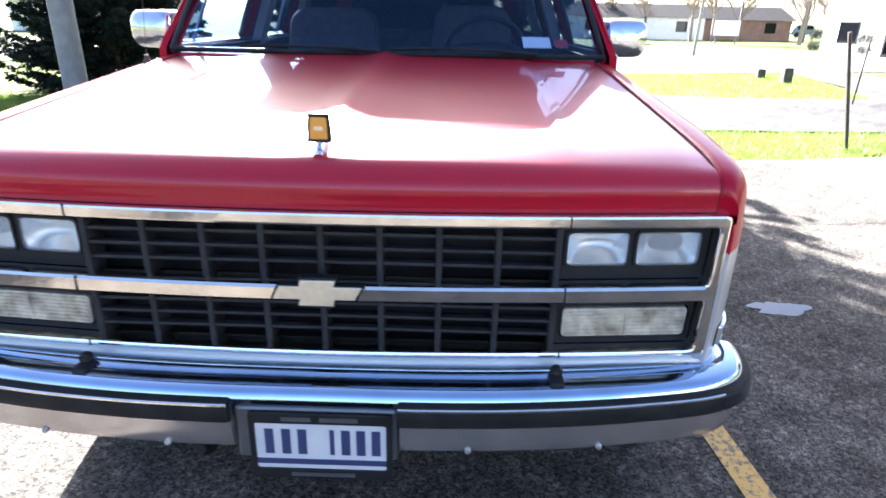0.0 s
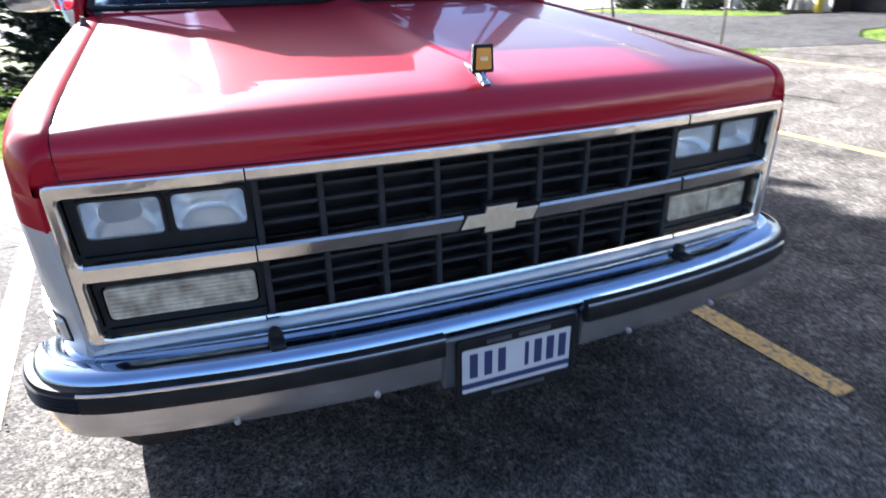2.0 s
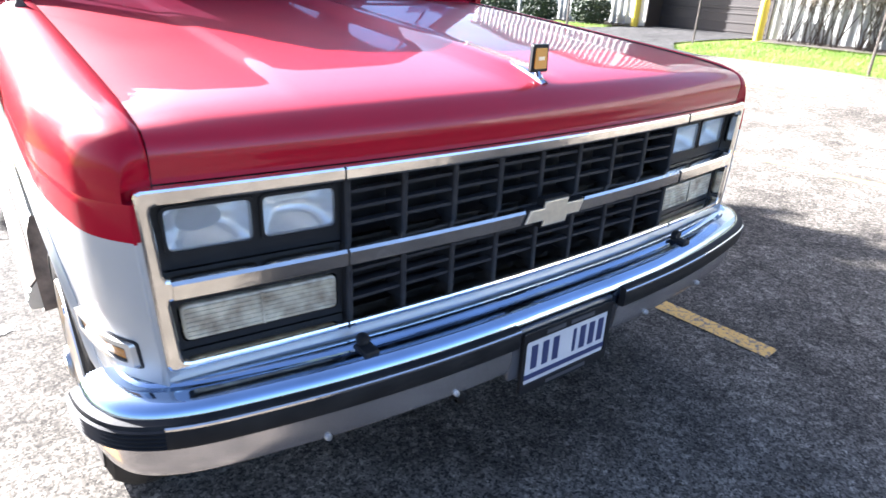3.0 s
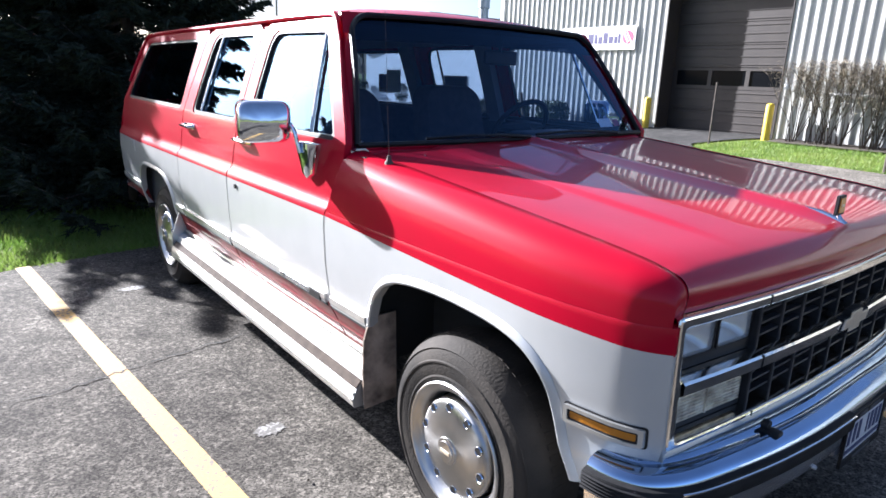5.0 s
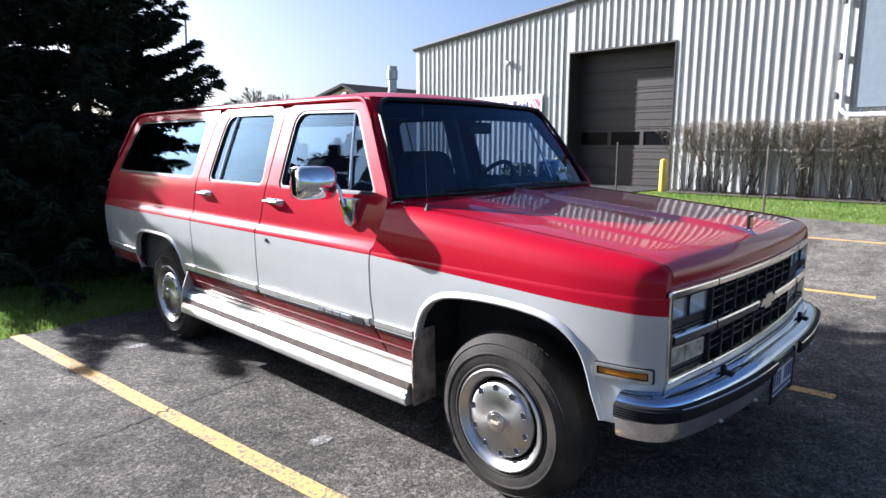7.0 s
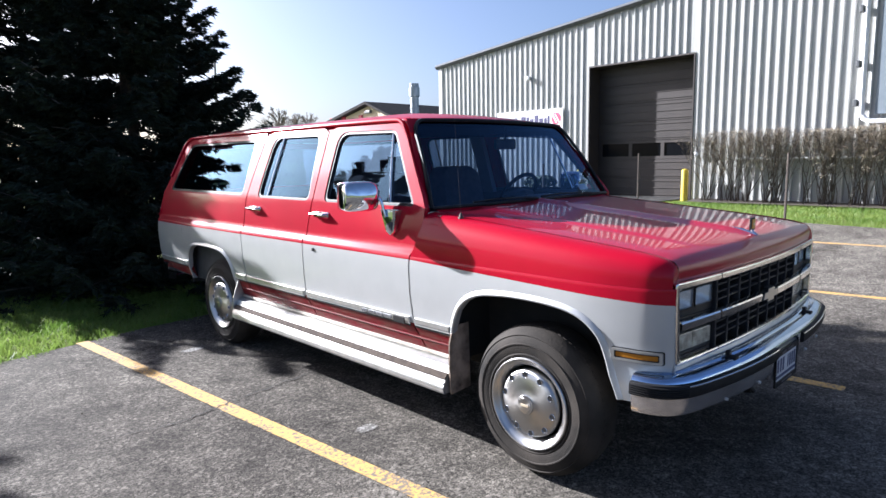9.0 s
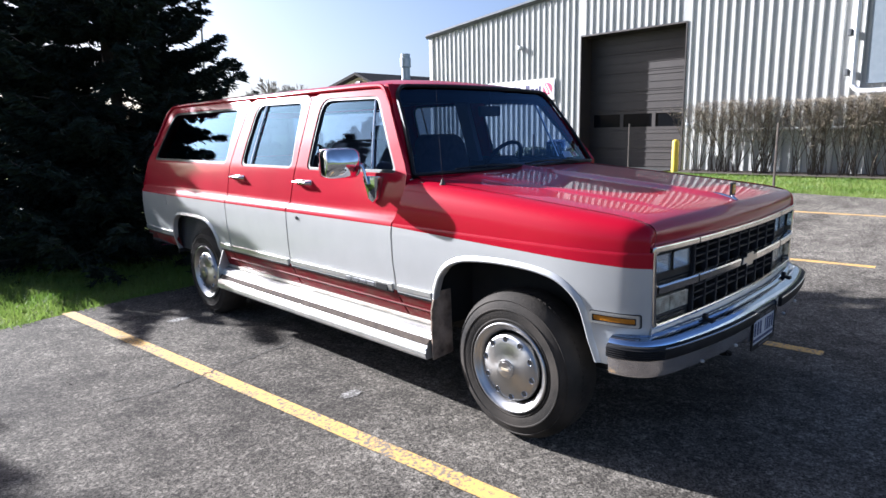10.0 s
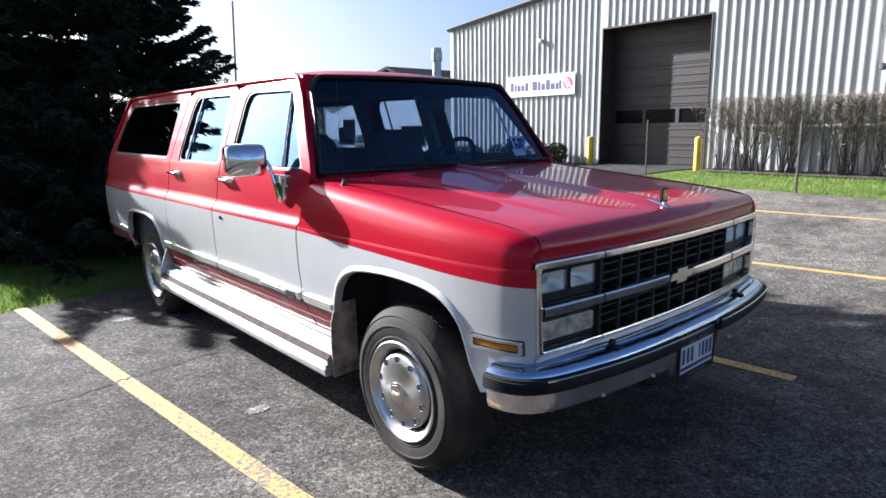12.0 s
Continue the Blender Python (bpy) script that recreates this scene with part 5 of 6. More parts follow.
# ---- running boards and flaps ----
for s in (KERB, DRIVER):
    y0, y1 = 1.235, 3.66
    prof = [(0.89, 0.462), (0.975, 0.458), (1.0, 0.445), (1.008, 0.430), (1.020, 0.408), (1.046, 0.378), (1.060, 0.345), (1.062, 0.318), (1.055, 0.304), (0.89, 0.300)]
    bm = bmesh.new()
    rows = [[bm.verts.new((s * x, y, z)) for x, z in prof] for y in np.linspace(y0, y1, 6)]
    for a, b in zip(rows, rows[1:]):
        for j in range(len(prof) - 1):
            bm.faces.new((a[j], a[j + 1], b[j + 1], b[j]))
    bm.faces.new(rows[0])
    bm.faces.new(rows[-1])
    rb = part("running_board", bm, ALU, wagon, "ribbed aluminium running board with a brown tread stripe", False)
    for (xa, za), (xb, zb), nm, mt in (((1.020, 0.409), (1.045, 0.380), "board_tread", TREAD), ((1.003, 0.443), (1.008, 0.433), "board_rib", ALU), ((1.052, 0.366), (1.057, 0.356), "board_rib", ALU), ((1.061, 0.338), (1.062, 0.330), "board_rib", ALU)):
        bm = bmesh.new()
        d = 0.004
        vs = [bm.verts.new((s * (x + o), y, z + o * 0.8)) for y in (y0 + 0.003, y1 - 0.003) for x, z, o in ((xa, za, -0.004), (xa, za, d), (xb, zb, d), (xb, zb, -0.004))]
        for q in ((0, 1, 5, 4), (1, 2, 6, 5), (2, 3, 7, 6), (0, 3, 7, 4), (0, 1, 2, 3), (4, 5, 6, 7)):
            bm.faces.new([vs[k] for k in q])
        part(nm, bm, mt, rb, "brown rubber tread stripe" if mt == TREAD else "")
    # cream sill under the doors
    part("sill_trim", boxed(s * 0.91, s * 0.958, 1.25, 3.69, 0.462, 0.484, 0.006), CREAMTRIM, wagon, "dull bright sill trim")
    # pressed crease along the rocker
    bm = bmesh.new()
    rows = [[bm.verts.new((s * (side_x(y, z) + d), y, z)) for z, d in ((0.534, -0.002), (0.540, 0.004), (0.544, 0.005), (0.552, -0.002))] for y in np.linspace(1.262, 3.64, 12)]
    for a, b in zip(rows, rows[1:]):
        for j in range(3):
            bm.faces.new((a[j], a[j + 1], b[j + 1], b[j]))
    part("rocker_crease", bm, SHADEDROCKER, wagon, "", True)
    # curled rubber sheet with a torn upper corner
    bm = bmesh.new()
    outline = [(0.885, 0.315), (1.024, 0.300), (1.028, 0.45), (1.022, 0.575), (1.006, 0.625), (0.985, 0.640), (0.955, 0.668), (0.885, 0.672)]
    ends = [[bm.verts.new((s * x, 1.222 + o - 0.10 * max(0.0, 1.0 - x) ** 1.0 - 0.03 * (0.67 - z), z)) for x, z in outline] for o in (0.0, 0.009)]
    bm.faces.new(ends[0])
    bm.faces.new(ends[1])
    for j in range(len(outline)):
        k = (j + 1) % len(outline)
        bm.faces.new((ends[0][j], ends[0][k], ends[1][k], ends[1][j]))
    part("mud_flap", bm, FLAP, wagon, "dirty grey rubber mud flap")
    part("board_end_plate", prism([fillet([(s * 0.90, 0.31), (s * 0.905, 0.64), (s * 0.985, 0.62), (s * 1.045, 0.46), (s * 1.055, 0.31)], 0.012, 2)], 3.664, 3.674, "y", 0.002), ALU, wagon, "bright plate closing the running board")


# ---- mirrors ----
def mirror(s, shift):
    bm = bmesh.new()
    # barrel-fronted box head with rounded ends, open to the rear
    xc, zc = 1.122 + shift, 1.341
    rows = []
    for d, q in ((0.0, 0.0), (0.0, 0.45), (0.0, 0.80), (0.002, 0.90), (0.009, 0.96), (0.022, 0.99), (0.045, 1.0), (0.10, 1.0), (0.150, 1.0), (0.156, 0.975)):
        row = []
        for k in range(40):
            a = 2 * math.pi * (k + 0.5) / 40
            ux = math.copysign(abs(math.cos(a)) ** 0.34, math.cos(a))
            uz = math.copysign(abs(math.sin(a)) ** 0.40, math.sin(a))
            front = 0.030 * (uz * q) ** 2 + 0.008 * (ux * q) ** 2
            row.append(bm.verts.new((s * (xc + 0.104 * q * ux), 1.756 + d + front * (1 - smooth01(0.03, 0.15, d)), zc + 0.085 * q * uz)))
        rows.append(row)
    for a, b in zip(rows, rows[1:]):
        for j in range(40):
            bm.faces.new((a[j], a[(j + 1) % 40], b[(j + 1) % 40], b[j]))
    bm.faces.new(rows[-1])
    bmesh.ops.remove_doubles(bm, verts=rows[0], dist=1e-5)
    bmesh.ops.rotate(bm, cent=(s * xc, 1.83, zc), matrix=Matrix.Rotation(s * radians(16), 3, "Z"), verts=bm.verts)
    mi = part("side_mirror", bm, CHROME, wagon, "large chrome side mirror on a bent arm", True)
    bm = bmesh.new()
    tube(bm, [Vector(p) for p in resample([(s * (1.06 + shift), 1.85, 1.345), (s * (1.045 + shift), 1.77, 1.342), (s * (1.03 + shift), 1.745, 1.31), (s * 1.022, 1.735, 1.26), (s * 1.015, 1.73, 1.22)], 4)], 0.009, 8)
    part("mirror_arm", bm, CHROME, mi, "", True)
    # tapered foot on the door
    base = [(1.645, 1.262), (1.80, 1.262), (1.765, 1.13), (1.72, 1.108), (1.68, 1.13)]
    bm = bmesh.new()
    a = [bm.verts.new((s * (side_x(y, z) - 0.01), y, z)) for y, z in base]
    b = [bm.verts.new((s * (side_x(y, z) + 0.055 * (0.35 + 0.65 * (z - 1.10) / 0.16)), 1.722 + (y - 1.722) * 0.75, z + 0.004)) for y, z in base]
    for j in range(5):
        bm.faces.new((a[j], a[(j + 1) % 5], b[(j + 1) % 5], b[j]))
    bm.faces.new(b)
    bm.faces.new(a)
    bmesh.ops.bevel(bm, geom=bm.edges[:], offset=0.005, segments=2, profile=0.5, affect="EDGES")
    part("mirror_foot", bm, CHROME, mi, "", True)
    part("mirror_glass", boxed(s * (1.035 + shift), s * (1.19 + shift), 1.911, 1.9135, 1.272, 1.41), CHROME, mi)


mirror(KERB, 0.0)
mirror(DRIVER, -0.065)

# ---- body inside and below ----
part("underbody", boxed(-0.66, 0.66, 0.25, 5.2, 0.36, 0.62), DARK, wagon, "dark underbody and frame")
# added dark block that keeps sun from leaking under the hood lip
part("hood_support", boxed(-0.855, 0.855, 0.075, 0.13, 1.0, 1.06), DARK, wagon)
part("firewall", boxed(-0.93, 0.93, 1.36, 1.40, 0.45, 1.24), DARK, wagon)
for s in (-1, 1):
    part("inner_fender", boxed(s * 0.66, s * 0.68, 0.14, 1.37, 0.42, 1.02), DARK, wagon)
    part("inner_fender", boxed(s * 0.66, s * 0.93, 0.14, 1.37, 0.965, 0.985), DARK, wagon)
    part("wheel_house", boxed(s * 0.66, s * 0.69, 3.62, 4.72, 0.42, 0.96), DARK, wagon)
    part("wheel_house", boxed(s * 0.66, s * 0.955, 3.62, 4.72, 0.90, 0.915), DARK, wagon)
    part("wheel_house", boxed(s * 0.66, s * 0.955, 4.64, 4.66, 0.46, 0.90), DARK, wagon)
    part("wheel_house", boxed(s * 0.66, s * 0.94, 3.62, 3.64, 0.46, 0.90), DARK, wagon)
    part("splash_panel", boxed(s * 0.66, s * 0.94, 1.24, 1.26, 0.46, 0.97), DARK, wagon)
    part("splash_panel", boxed(s * 0.66, s * 0.93, 0.14, 0.16, 0.50, 0.97), DARK, wagon)
    part("door_card", boxed(s * 0.90, s * 0.915, 1.52, 5.25, 0.50, 1.29), DASH, wagon)
part("cabin_floor", boxed(-0.90, 0.90, 1.40, 5.25, 0.60, 0.62), DASH, wagon)
# closing tail with window
TAIL = [(-0.94, 0.52), (-0.955, 1.05), (-0.93, 1.28), (-0.78, 1.74), (0.78, 1.74), (0.93, 1.28), (0.955, 1.05), (0.94, 0.52)]
TW = [(-0.78, 1.28), (-0.68, 1.68), (0.68, 1.68), (0.78, 1.28)]
bm = prism([TAIL, fillet(TW, 0.05)], 0.0, 0.03)
for v in bm.verts:
    v.co.y += 5.34 - 0.36 * smooth01(0.95, 1.80, v.co.z) - 0.10 * (v.co.z > 1.2) * (v.co.z - 1.2)
tail = part("tailgate", bm, PAINT, wagon, "red tailgate")
bm = prism([TW], 0.0, 0.006)
for v in bm.verts:
    v.co.y += 5.34 - 0.36 * smooth01(0.95, 1.80, v.co.z) - 0.10 * (v.co.z > 1.2) * (v.co.z - 1.2)
part("rear_glass", bm, GLASS, tail)
sweep_plan("rear_bumper", [(1.0, 5.12), (1.0, 5.30), (0.96, 5.42), (0.88, 5.46), (0.0, 5.48), (-0.88, 5.46), (-0.96, 5.42), (-1.0, 5.30), (-1.0, 5.12)], [(0.08, 0.60), (0.0, 0.59), (-0.004, 0.52), (0.0, 0.44), (0.07, 0.42)], CHROME, wagon, "chrome rear bumper")
part("rear_apron", boxed(-0.93, 0.93, 5.20, 5.33, 0.46, 0.66), DARK, wagon)

# ---- cabin ----
bm = boxed(-0.88, 0.88, 1.46, 1.76, 1.0, 1.225, 0.03, 3)
dash = part("dashboard", bm, DASH, wagon, "dark vinyl dashboard", True)
bm = boxed(0.18, 0.60, 1.52, 1.78, 1.20, 1.275, 0.03, 3)
part("gauge_hood", bm, DASH, dash, "", True)
bm = bmesh.new()
tilt = Matrix.Translation((0.43, 1.93, 1.258)) @ Matrix.Rotation(radians(-58), 4, "X")
pts = [tilt @ Vector((0.19 * math.cos(2 * math.pi * k / 36), 0.19 * math.sin(2 * math.pi * k / 36), 0)) for k in range(37)]
tube(bm, pts, 0.015, 8)
sw = part("steering_wheel", bm, BLACKPLASTIC, wagon, "black two-spoke steering wheel", True)
bm = bmesh.new()
tube(bm, [tilt @ Vector((-0.18, -0.02, 0)), tilt @ Vector((0, -0.03, -0.03)), tilt @ Vector((0.18, -0.02, 0))], [0.014, 0.05, 0.014], 8)
tube(bm, [tilt @ Vector((0, -0.03, -0.02)), tilt @ Vector((0, -0.03, -0.30))], 0.035, 8)
part("wheel_spokes", bm, BLACKPLASTIC, sw, "", True)


def seat(x0, x1, y, top, head=False):
    bm = boxed(x0, x1, y - 0.50, y, 0.62, 0.92, 0.06, 3)
    st = part("seat", bm, CLOTH, wagon, "dark cloth seat with a rounded backrest", True)
    prof = fillet([(x0, 0.85), (x0 + 0.03, top - 0.06), (x0 + 0.10, top), (x1 - 0.10, top), (x1 - 0.03, top - 0.06), (x1, 0.85)], 0.09, 5)
    bm = prism([prof], y - 0.06, y + 0.10, "y", 0.03)
    for v in bm.verts:
        v.co.y += 0.22 * max(0.0, v.co.z - 0.85)
    part("backrest", bm, CLOTH, st, "", True)
    if head:
        bm = boxed((x0 + x1) / 2 - 0.14, (x0 + x1) / 2 + 0.14, y + 0.07, y + 0.17, top - 0.01, top + 0.12, 0.04, 3)
        part("headrest", bm, CLOTH, st, "", True)


seat(-0.68, -0.14, 2.38, 1.46)
seat(0.13, 0.62, 2.38, 1.485)
seat(-0.74, 0.74, 3.28, 1.33)
seat(-0.70, 0.70, 4.20, 1.30)
bm = boxed(0.03, 0.25, 1.79, 1.815, 1.602, 1.674, 0.012)
rv = part("rear_view_mirror", bm, BLACKPLASTIC, wagon, "black rear-view mirror", True)
bm = tube(bmesh.new(), [(0.14, 1.805, 1.64), (0.10, 1.765, 1.755)], 0.008, 6)
part("mirror_stem", bm, BLACKPLASTIC, rv)
part("paper_notice", boxed(0.83, 0.833, 3.72, 3.92, 1.40, 1.58), PAPER, wagon, "white paper notice inside a rear side window")


# ---- metal building ----
WX, WY0, WY1, RIDGE = 12.45, -18.0, 14.98, -1.0


def eave_z(y):
    return 4.72 + 0.103 * (15.25 - y) if y > RIDGE else 4.72 + 0.103 * (15.25 - RIDGE) - 0.103 * (RIDGE - y)


DY0, DY1, DZ1 = 5.93, 8.92, 4.02
PITCH = 0.2032


def rib_panel(y0, n, zlo, ztop, parent, name="wall_panel"):
    """A sheet of ribbed cladding, n ribs wide, running towards -y from y0."""
    prof = []
    for k in range(n):
        a = y0 - k * PITCH
        prof += [(a, 0.0), (a - 0.092, 0.0), (a - 0.110, 0.032), (a - 0.140, 0.032), (a - 0.158, 0.0)]
    prof.append((y0 - n * PITCH, 0.0))
    verts, faces = [], []
    for y, d in prof:
        verts += [(WX - d, y, zlo(y)), (WX - d, y, ztop(y))]
    for i in range(len(prof) - 1):
        faces.append((2 * i, 2 * i + 2, 2 * i + 3, 2 * i + 1))
    return raw(name, verts, faces, PANEL, parent)


shed = empty("metal_building", (WX + 4, -1.0, 0), "cream ribbed-metal workshop building with a brown roll-up door", "building", "", "structure")
wall = part("wall", boxed(WX + 0.03, WX + 0.05, WY0, DY0 - 0.02, 0.0, 4.6), PANEL, shed, "cream ribbed metal wall")
part("wall", boxed(WX + 0.03, WX + 0.05, DY1 + 0.02, WY1, 0.0, 4.6), PANEL, shed, "cream ribbed metal wall")
base_z = lambda y: ground_z(WX, y) - 0.06
for y_from, y_to, lo in ((WY1, DY1, base_z), (DY1, DY0, lambda yy: DZ1 + 0.02), (DY0, WY0, base_z)):
    y = y_from
    while y > y_to + 0.02:
        n = min(5, max(1, int((y - y_to) / PITCH + 1e-6)))
        if (y - y_to) < PITCH:
            raw("wall_panel", [(WX, y, lo(y)), (WX, y_to, lo(y)), (WX, y_to, eave_z(y_to)), (WX, y, eave_z(y))], [(0, 1, 2, 3)], PANEL, wall)
            break
        rib_panel(y, n, lo, eave_z, wall)
        y -= n * PITCH
# back wall towards the street, roof and trims
part("back_wall", boxed(WX, WX + 18, WY1, WY1 + 0.05, -0.3, 4.72), PANEL, shed)
for a, b in ((WY1 + 0.15, RIDGE), (RIDGE, WY0)):
    raw("roof", [(WX - 0.05, a, eave_z(a) + 0.03), (WX - 0.05, b, eave_z(b) + 0.03), (WX + 18, b, eave_z(b) + 0.03), (WX + 18, a, eave_z(a) + 0.03)], [(0, 1, 2, 3)], GALV, shed, "low metal roof")
    bm = bmesh.new()
    tube(bm, [(WX - 0.06, a, eave_z(a)), (WX - 0.06, b, eave_z(b))], 0.085, 4, 1.0)
    part("eave_trim", bm, TRIM, shed, "dark eave trim")
part("corner_trim", boxed(WX - 0.045, WX + 0.06, WY1 - 0.10, WY1 + 0.06, -0.3, 4.72), PANEL, shed)
# door opening
DEPTH = 0.50
for y0, y1 in ((DY1, DY1 + 0.028), (DY0 - 0.028, DY0)):
    part("door_jamb", boxed(WX - 0.038, WX + DEPTH + 0.1, y0, y1, 0.2, DZ1), ROLLDOOR, shed, "dark door jamb")
part("door_header", boxed(WX - 0.038, WX + DEPTH + 0.1, DY0 - 0.028, DY1 + 0.028, DZ1, DZ1 + 0.04), ROLLDOOR, shed)
rd = part("roll_door", boxed(WX + DEPTH + 0.05, WX + DEPTH + 0.09, DY0, DY1, 0.3, DZ1), ROLLDOOR, shed, "dark brown sectional roll-up door with three windows")
sections = 7
hsec = (DZ1 - 0.40) / sections
for k in range(sections):
    z0 = 0.40 + k * hsec
    if k == 2:
        w = [(DY0, z0 + 0.006), (DY0, z0 + hsec - 0.006), (DY1, z0 + hsec - 0.006), (DY1, z0 + 0.006)]
        holes = [fillet([(a, z0 + 0.09), (a, z0 + hsec - 0.07), (b, z0 + hsec - 0.07), (b, z0 + 0.09)], 0.01, 2) for a, b in ((6.03, 6.90), (7.00, 7.85), (7.95, 8.80))]
        sec = part("door_section", prism([w, *holes], WX + DEPTH, WX + DEPTH + 0.04, "x"), ROLLDOOR, rd)
        part("door_pane", boxed(WX + DEPTH + 0.022, WX + DEPTH + 0.028, DY0 + 0.05, DY1 - 0.05, z0 + 0.08, z0 + hsec - 0.06), DARKGLASS, sec, "dark window pane")
    else:
        bm = bmesh.new()
        box(bm, WX + DEPTH, WX + DEPTH + 0.04, DY0, DY1, z0 + 0.005, z0 + hsec - 0.005, 0.006)
        for q in (0.14, 0.5, 0.86):
            box(bm, WX + DEPTH - 0.012, WX + DEPTH + 0.01, DY0 + 0.01, DY1 - 0.01, z0 + hsec * q - 0.014, z0 + hsec * q + 0.014, 0.004)
        part("door_section", bm, ROLLDOOR, rd)
part("shop_floor", boxed(WX - 0.1, WX + DEPTH + 0.1, DY0, DY1, 0.2, 0.415), CONCRETE, shed)
# bollards
def bollard(y):
    z = ground_z(12.2, y)
    bm = lathe(bmesh.new(), [(0.0, 0.78), (0.04, 0.775), (0.075, 0.75), (0.085, 0.71), (0.085, -0.1)], (12.12, y, z), "z", 24)
    tagged(part("bollard", bm, SAFETY, None, "", True), "yellow painted steel bollard beside the roll-up door", "bollard", "bollards at the door")


bollard(5.92)
bollard(9.02)
# sign with plain bars for the lettering
sign = part("sign_board", boxed(WX - 0.085, WX - 0.055, 9.78, 12.33, 2.37, 2.98, 0.006), SIGNWHITE, None)
tagged(sign, "white wall sign with navy lettering bars and a crimson disc", "sign")
for y0, y1, z0, z1 in ((12.22, 12.10, 2.54, 2.80), (12.05, 11.98, 2.54, 2.74), (11.94, 11.82, 2.54, 2.72), (11.78, 11.66, 2.54, 2.72), (11.62, 11.50, 2.54, 2.78), (11.34, 11.16, 2.54, 2.80), (11.12, 11.03, 2.54, 2.78), (10.99, 10.86, 2.54, 2.72), (10.82, 10.68, 2.54, 2.82), (10.64, 10.50, 2.54, 2.72), (10.46, 10.36, 2.54, 2.72), (10.33, 10.26, 2.54, 2.78)):
    part("sign_bar", boxed(WX - 0.090, WX - 0.085, y1, y0, z0, z1), PURPLE, sign)
bm = lathe(bmesh.new(), [(0.0, 0.006), (0.17, 0.006), (0.17, -0.002)], (WX - 0.085, 10.02, 2.69), "x", 32, -1)
part("sign_disc", bm, PINK, sign)
for dy, w in ((0.055, 0.028), (-0.045, 0.020)):
    bm = boxed(WX - 0.096, WX - 0.091, -0.15, 0.15, -w, w, 0.002)
    bmesh.ops.transform(bm, matrix=Matrix.Translation((0, 10.02 + dy, 2.69)) @ Matrix.Rotation(radians(58), 4, "X"), verts=bm.verts)
    part("sign_bar", bm, SIGNWHITE, sign)
# grey panel, bent white pipe and small fittings on the wall
tagged(part("wall_panel_unit", boxed(WX - 0.09, WX - 0.04, -1.2, 2.05, 2.30, 6.0, 0.01), GREYBOX, None), "large grey-blue steel panel on the metal wall", "wall panel", "", "structure")
bm = bmesh.new()
tube(bm, resample([(WX - 0.12, 2.32, 5.9), (WX - 0.12, 2.30, 4.2), (WX - 0.12, 2.28, 2.46), (WX - 0.12, 2.25, 2.27), (WX - 0.12, 2.15, 2.18), (WX - 0.12, 1.97, 2.15), (WX - 0.12, 1.2, 2.15)], 5), 0.055, 10)
tagged(part("white_pipe", bm, WHITEPVC, None, "", True), "white bent plastic pipe running down the metal wall", "pipe")
for z in (5.55, 4.45, 3.35, 2.55):
    clamp = boxed(WX - 0.19, WX - 0.04, 2.36, 2.43, z - 0.07, z + 0.07, 0.01)
    tagged(part("pipe_clamp", clamp, TRIM), "dark clamp beside the white wall pipe", "clamp", "pipe clamps")
bm = bmesh.new()
tube(bm, [(WX - 0.07, 4.9, 1.42), (WX - 0.07, -6.0, 1.40)], 0.030, 6)
tagged(part("wall_conduit", bm, WHITEPVC, None, "", True), "thin pale conduit along the wall behind the hedge", "pipe")
for y, z in ((11.05, 3.95), (5.72, 1.55)):
    bm = boxed(WX - 0.16, WX - 0.04, y - 0.06, y + 0.06, z - 0.07, z + 0.05, 0.015)
    tagged(part("wall_light", bm, GALV, None, "", True), "small grey fitting on the metal wall", "wall light")

# ---- white shop across the street ----
shop = empty("white_shop", (30, 40, -0.56), "white shop with a cream gable, dark windows and a red sign", "building", "", "structure")
SX, SY0, SY1, SB = 27.1, 32.2, 47.6, -0.6
part("wall", boxed(SX, SX + 14, SY0, SY1, SB, 3.60), WHITEWALL, shop)
PK = 37.8
bm = prism([[(SY0, 3.6), (PK, 5.75), (SY1, 3.6)]], SX - 0.04, SX + 0.1, "x")
part("gable", bm, CREAM, shop, "cream clapboard gable")
for k in range(9):
    z = 3.62 + k * 0.21
    q = 1 - (z + 0.19 - 3.6) / 2.15
    if q > 0.03:
        part("clapboard", boxed(SX - 0.065, SX - 0.035, PK - (PK - SY0) * q, PK + (SY1 - PK) * q, z, z + 0.19), CREAM, shop)
for s2 in (1, -1):
    half = SY1 - PK if s2 > 0 else PK - SY0
    e = PK + s2 * (half + 0.55)
    z_e = 3.6 - 0.55 * 2.15 / half
    bm = bmesh.new()
    vs = [bm.verts.new(p) for p in ((SX - 0.5, PK, 5.85), (SX + 14.4, PK, 5.85), (SX + 14.4, e, z_e), (SX - 0.5, e, z_e), (SX - 0.5, PK, 6.05), (SX + 14.4, PK, 6.05), (SX + 14.4, e, z_e + 0.18), (SX - 0.5, e, z_e + 0.18))]
    for f in ((0, 1, 2, 3), (4, 5, 6, 7), (0, 1, 5, 4), (1, 2, 6, 5), (2, 3, 7, 6), (3, 0, 4, 7)):
        bm.faces.new([vs[i] for i in f])
    part("roof", bm, SHINGLE, shop, "dark shingled roof slope")
for y0, y1, z0, z1 in ((43.2, 45.5, 0.15, 1.60), (34.0, 36.7, 0.15, 1.62)):
    w = part("window", boxed(SX - 0.06, SX + 0.02, y0, y1, z0, z1, 0.01), SHINGLE, shop, "dark shop window")
    part("pane", boxed(SX - 0.075, SX - 0.06, y0 + 0.08, y1 - 0.08, z0 + 0.08, z1 - 0.08), DARKGLASS, w)
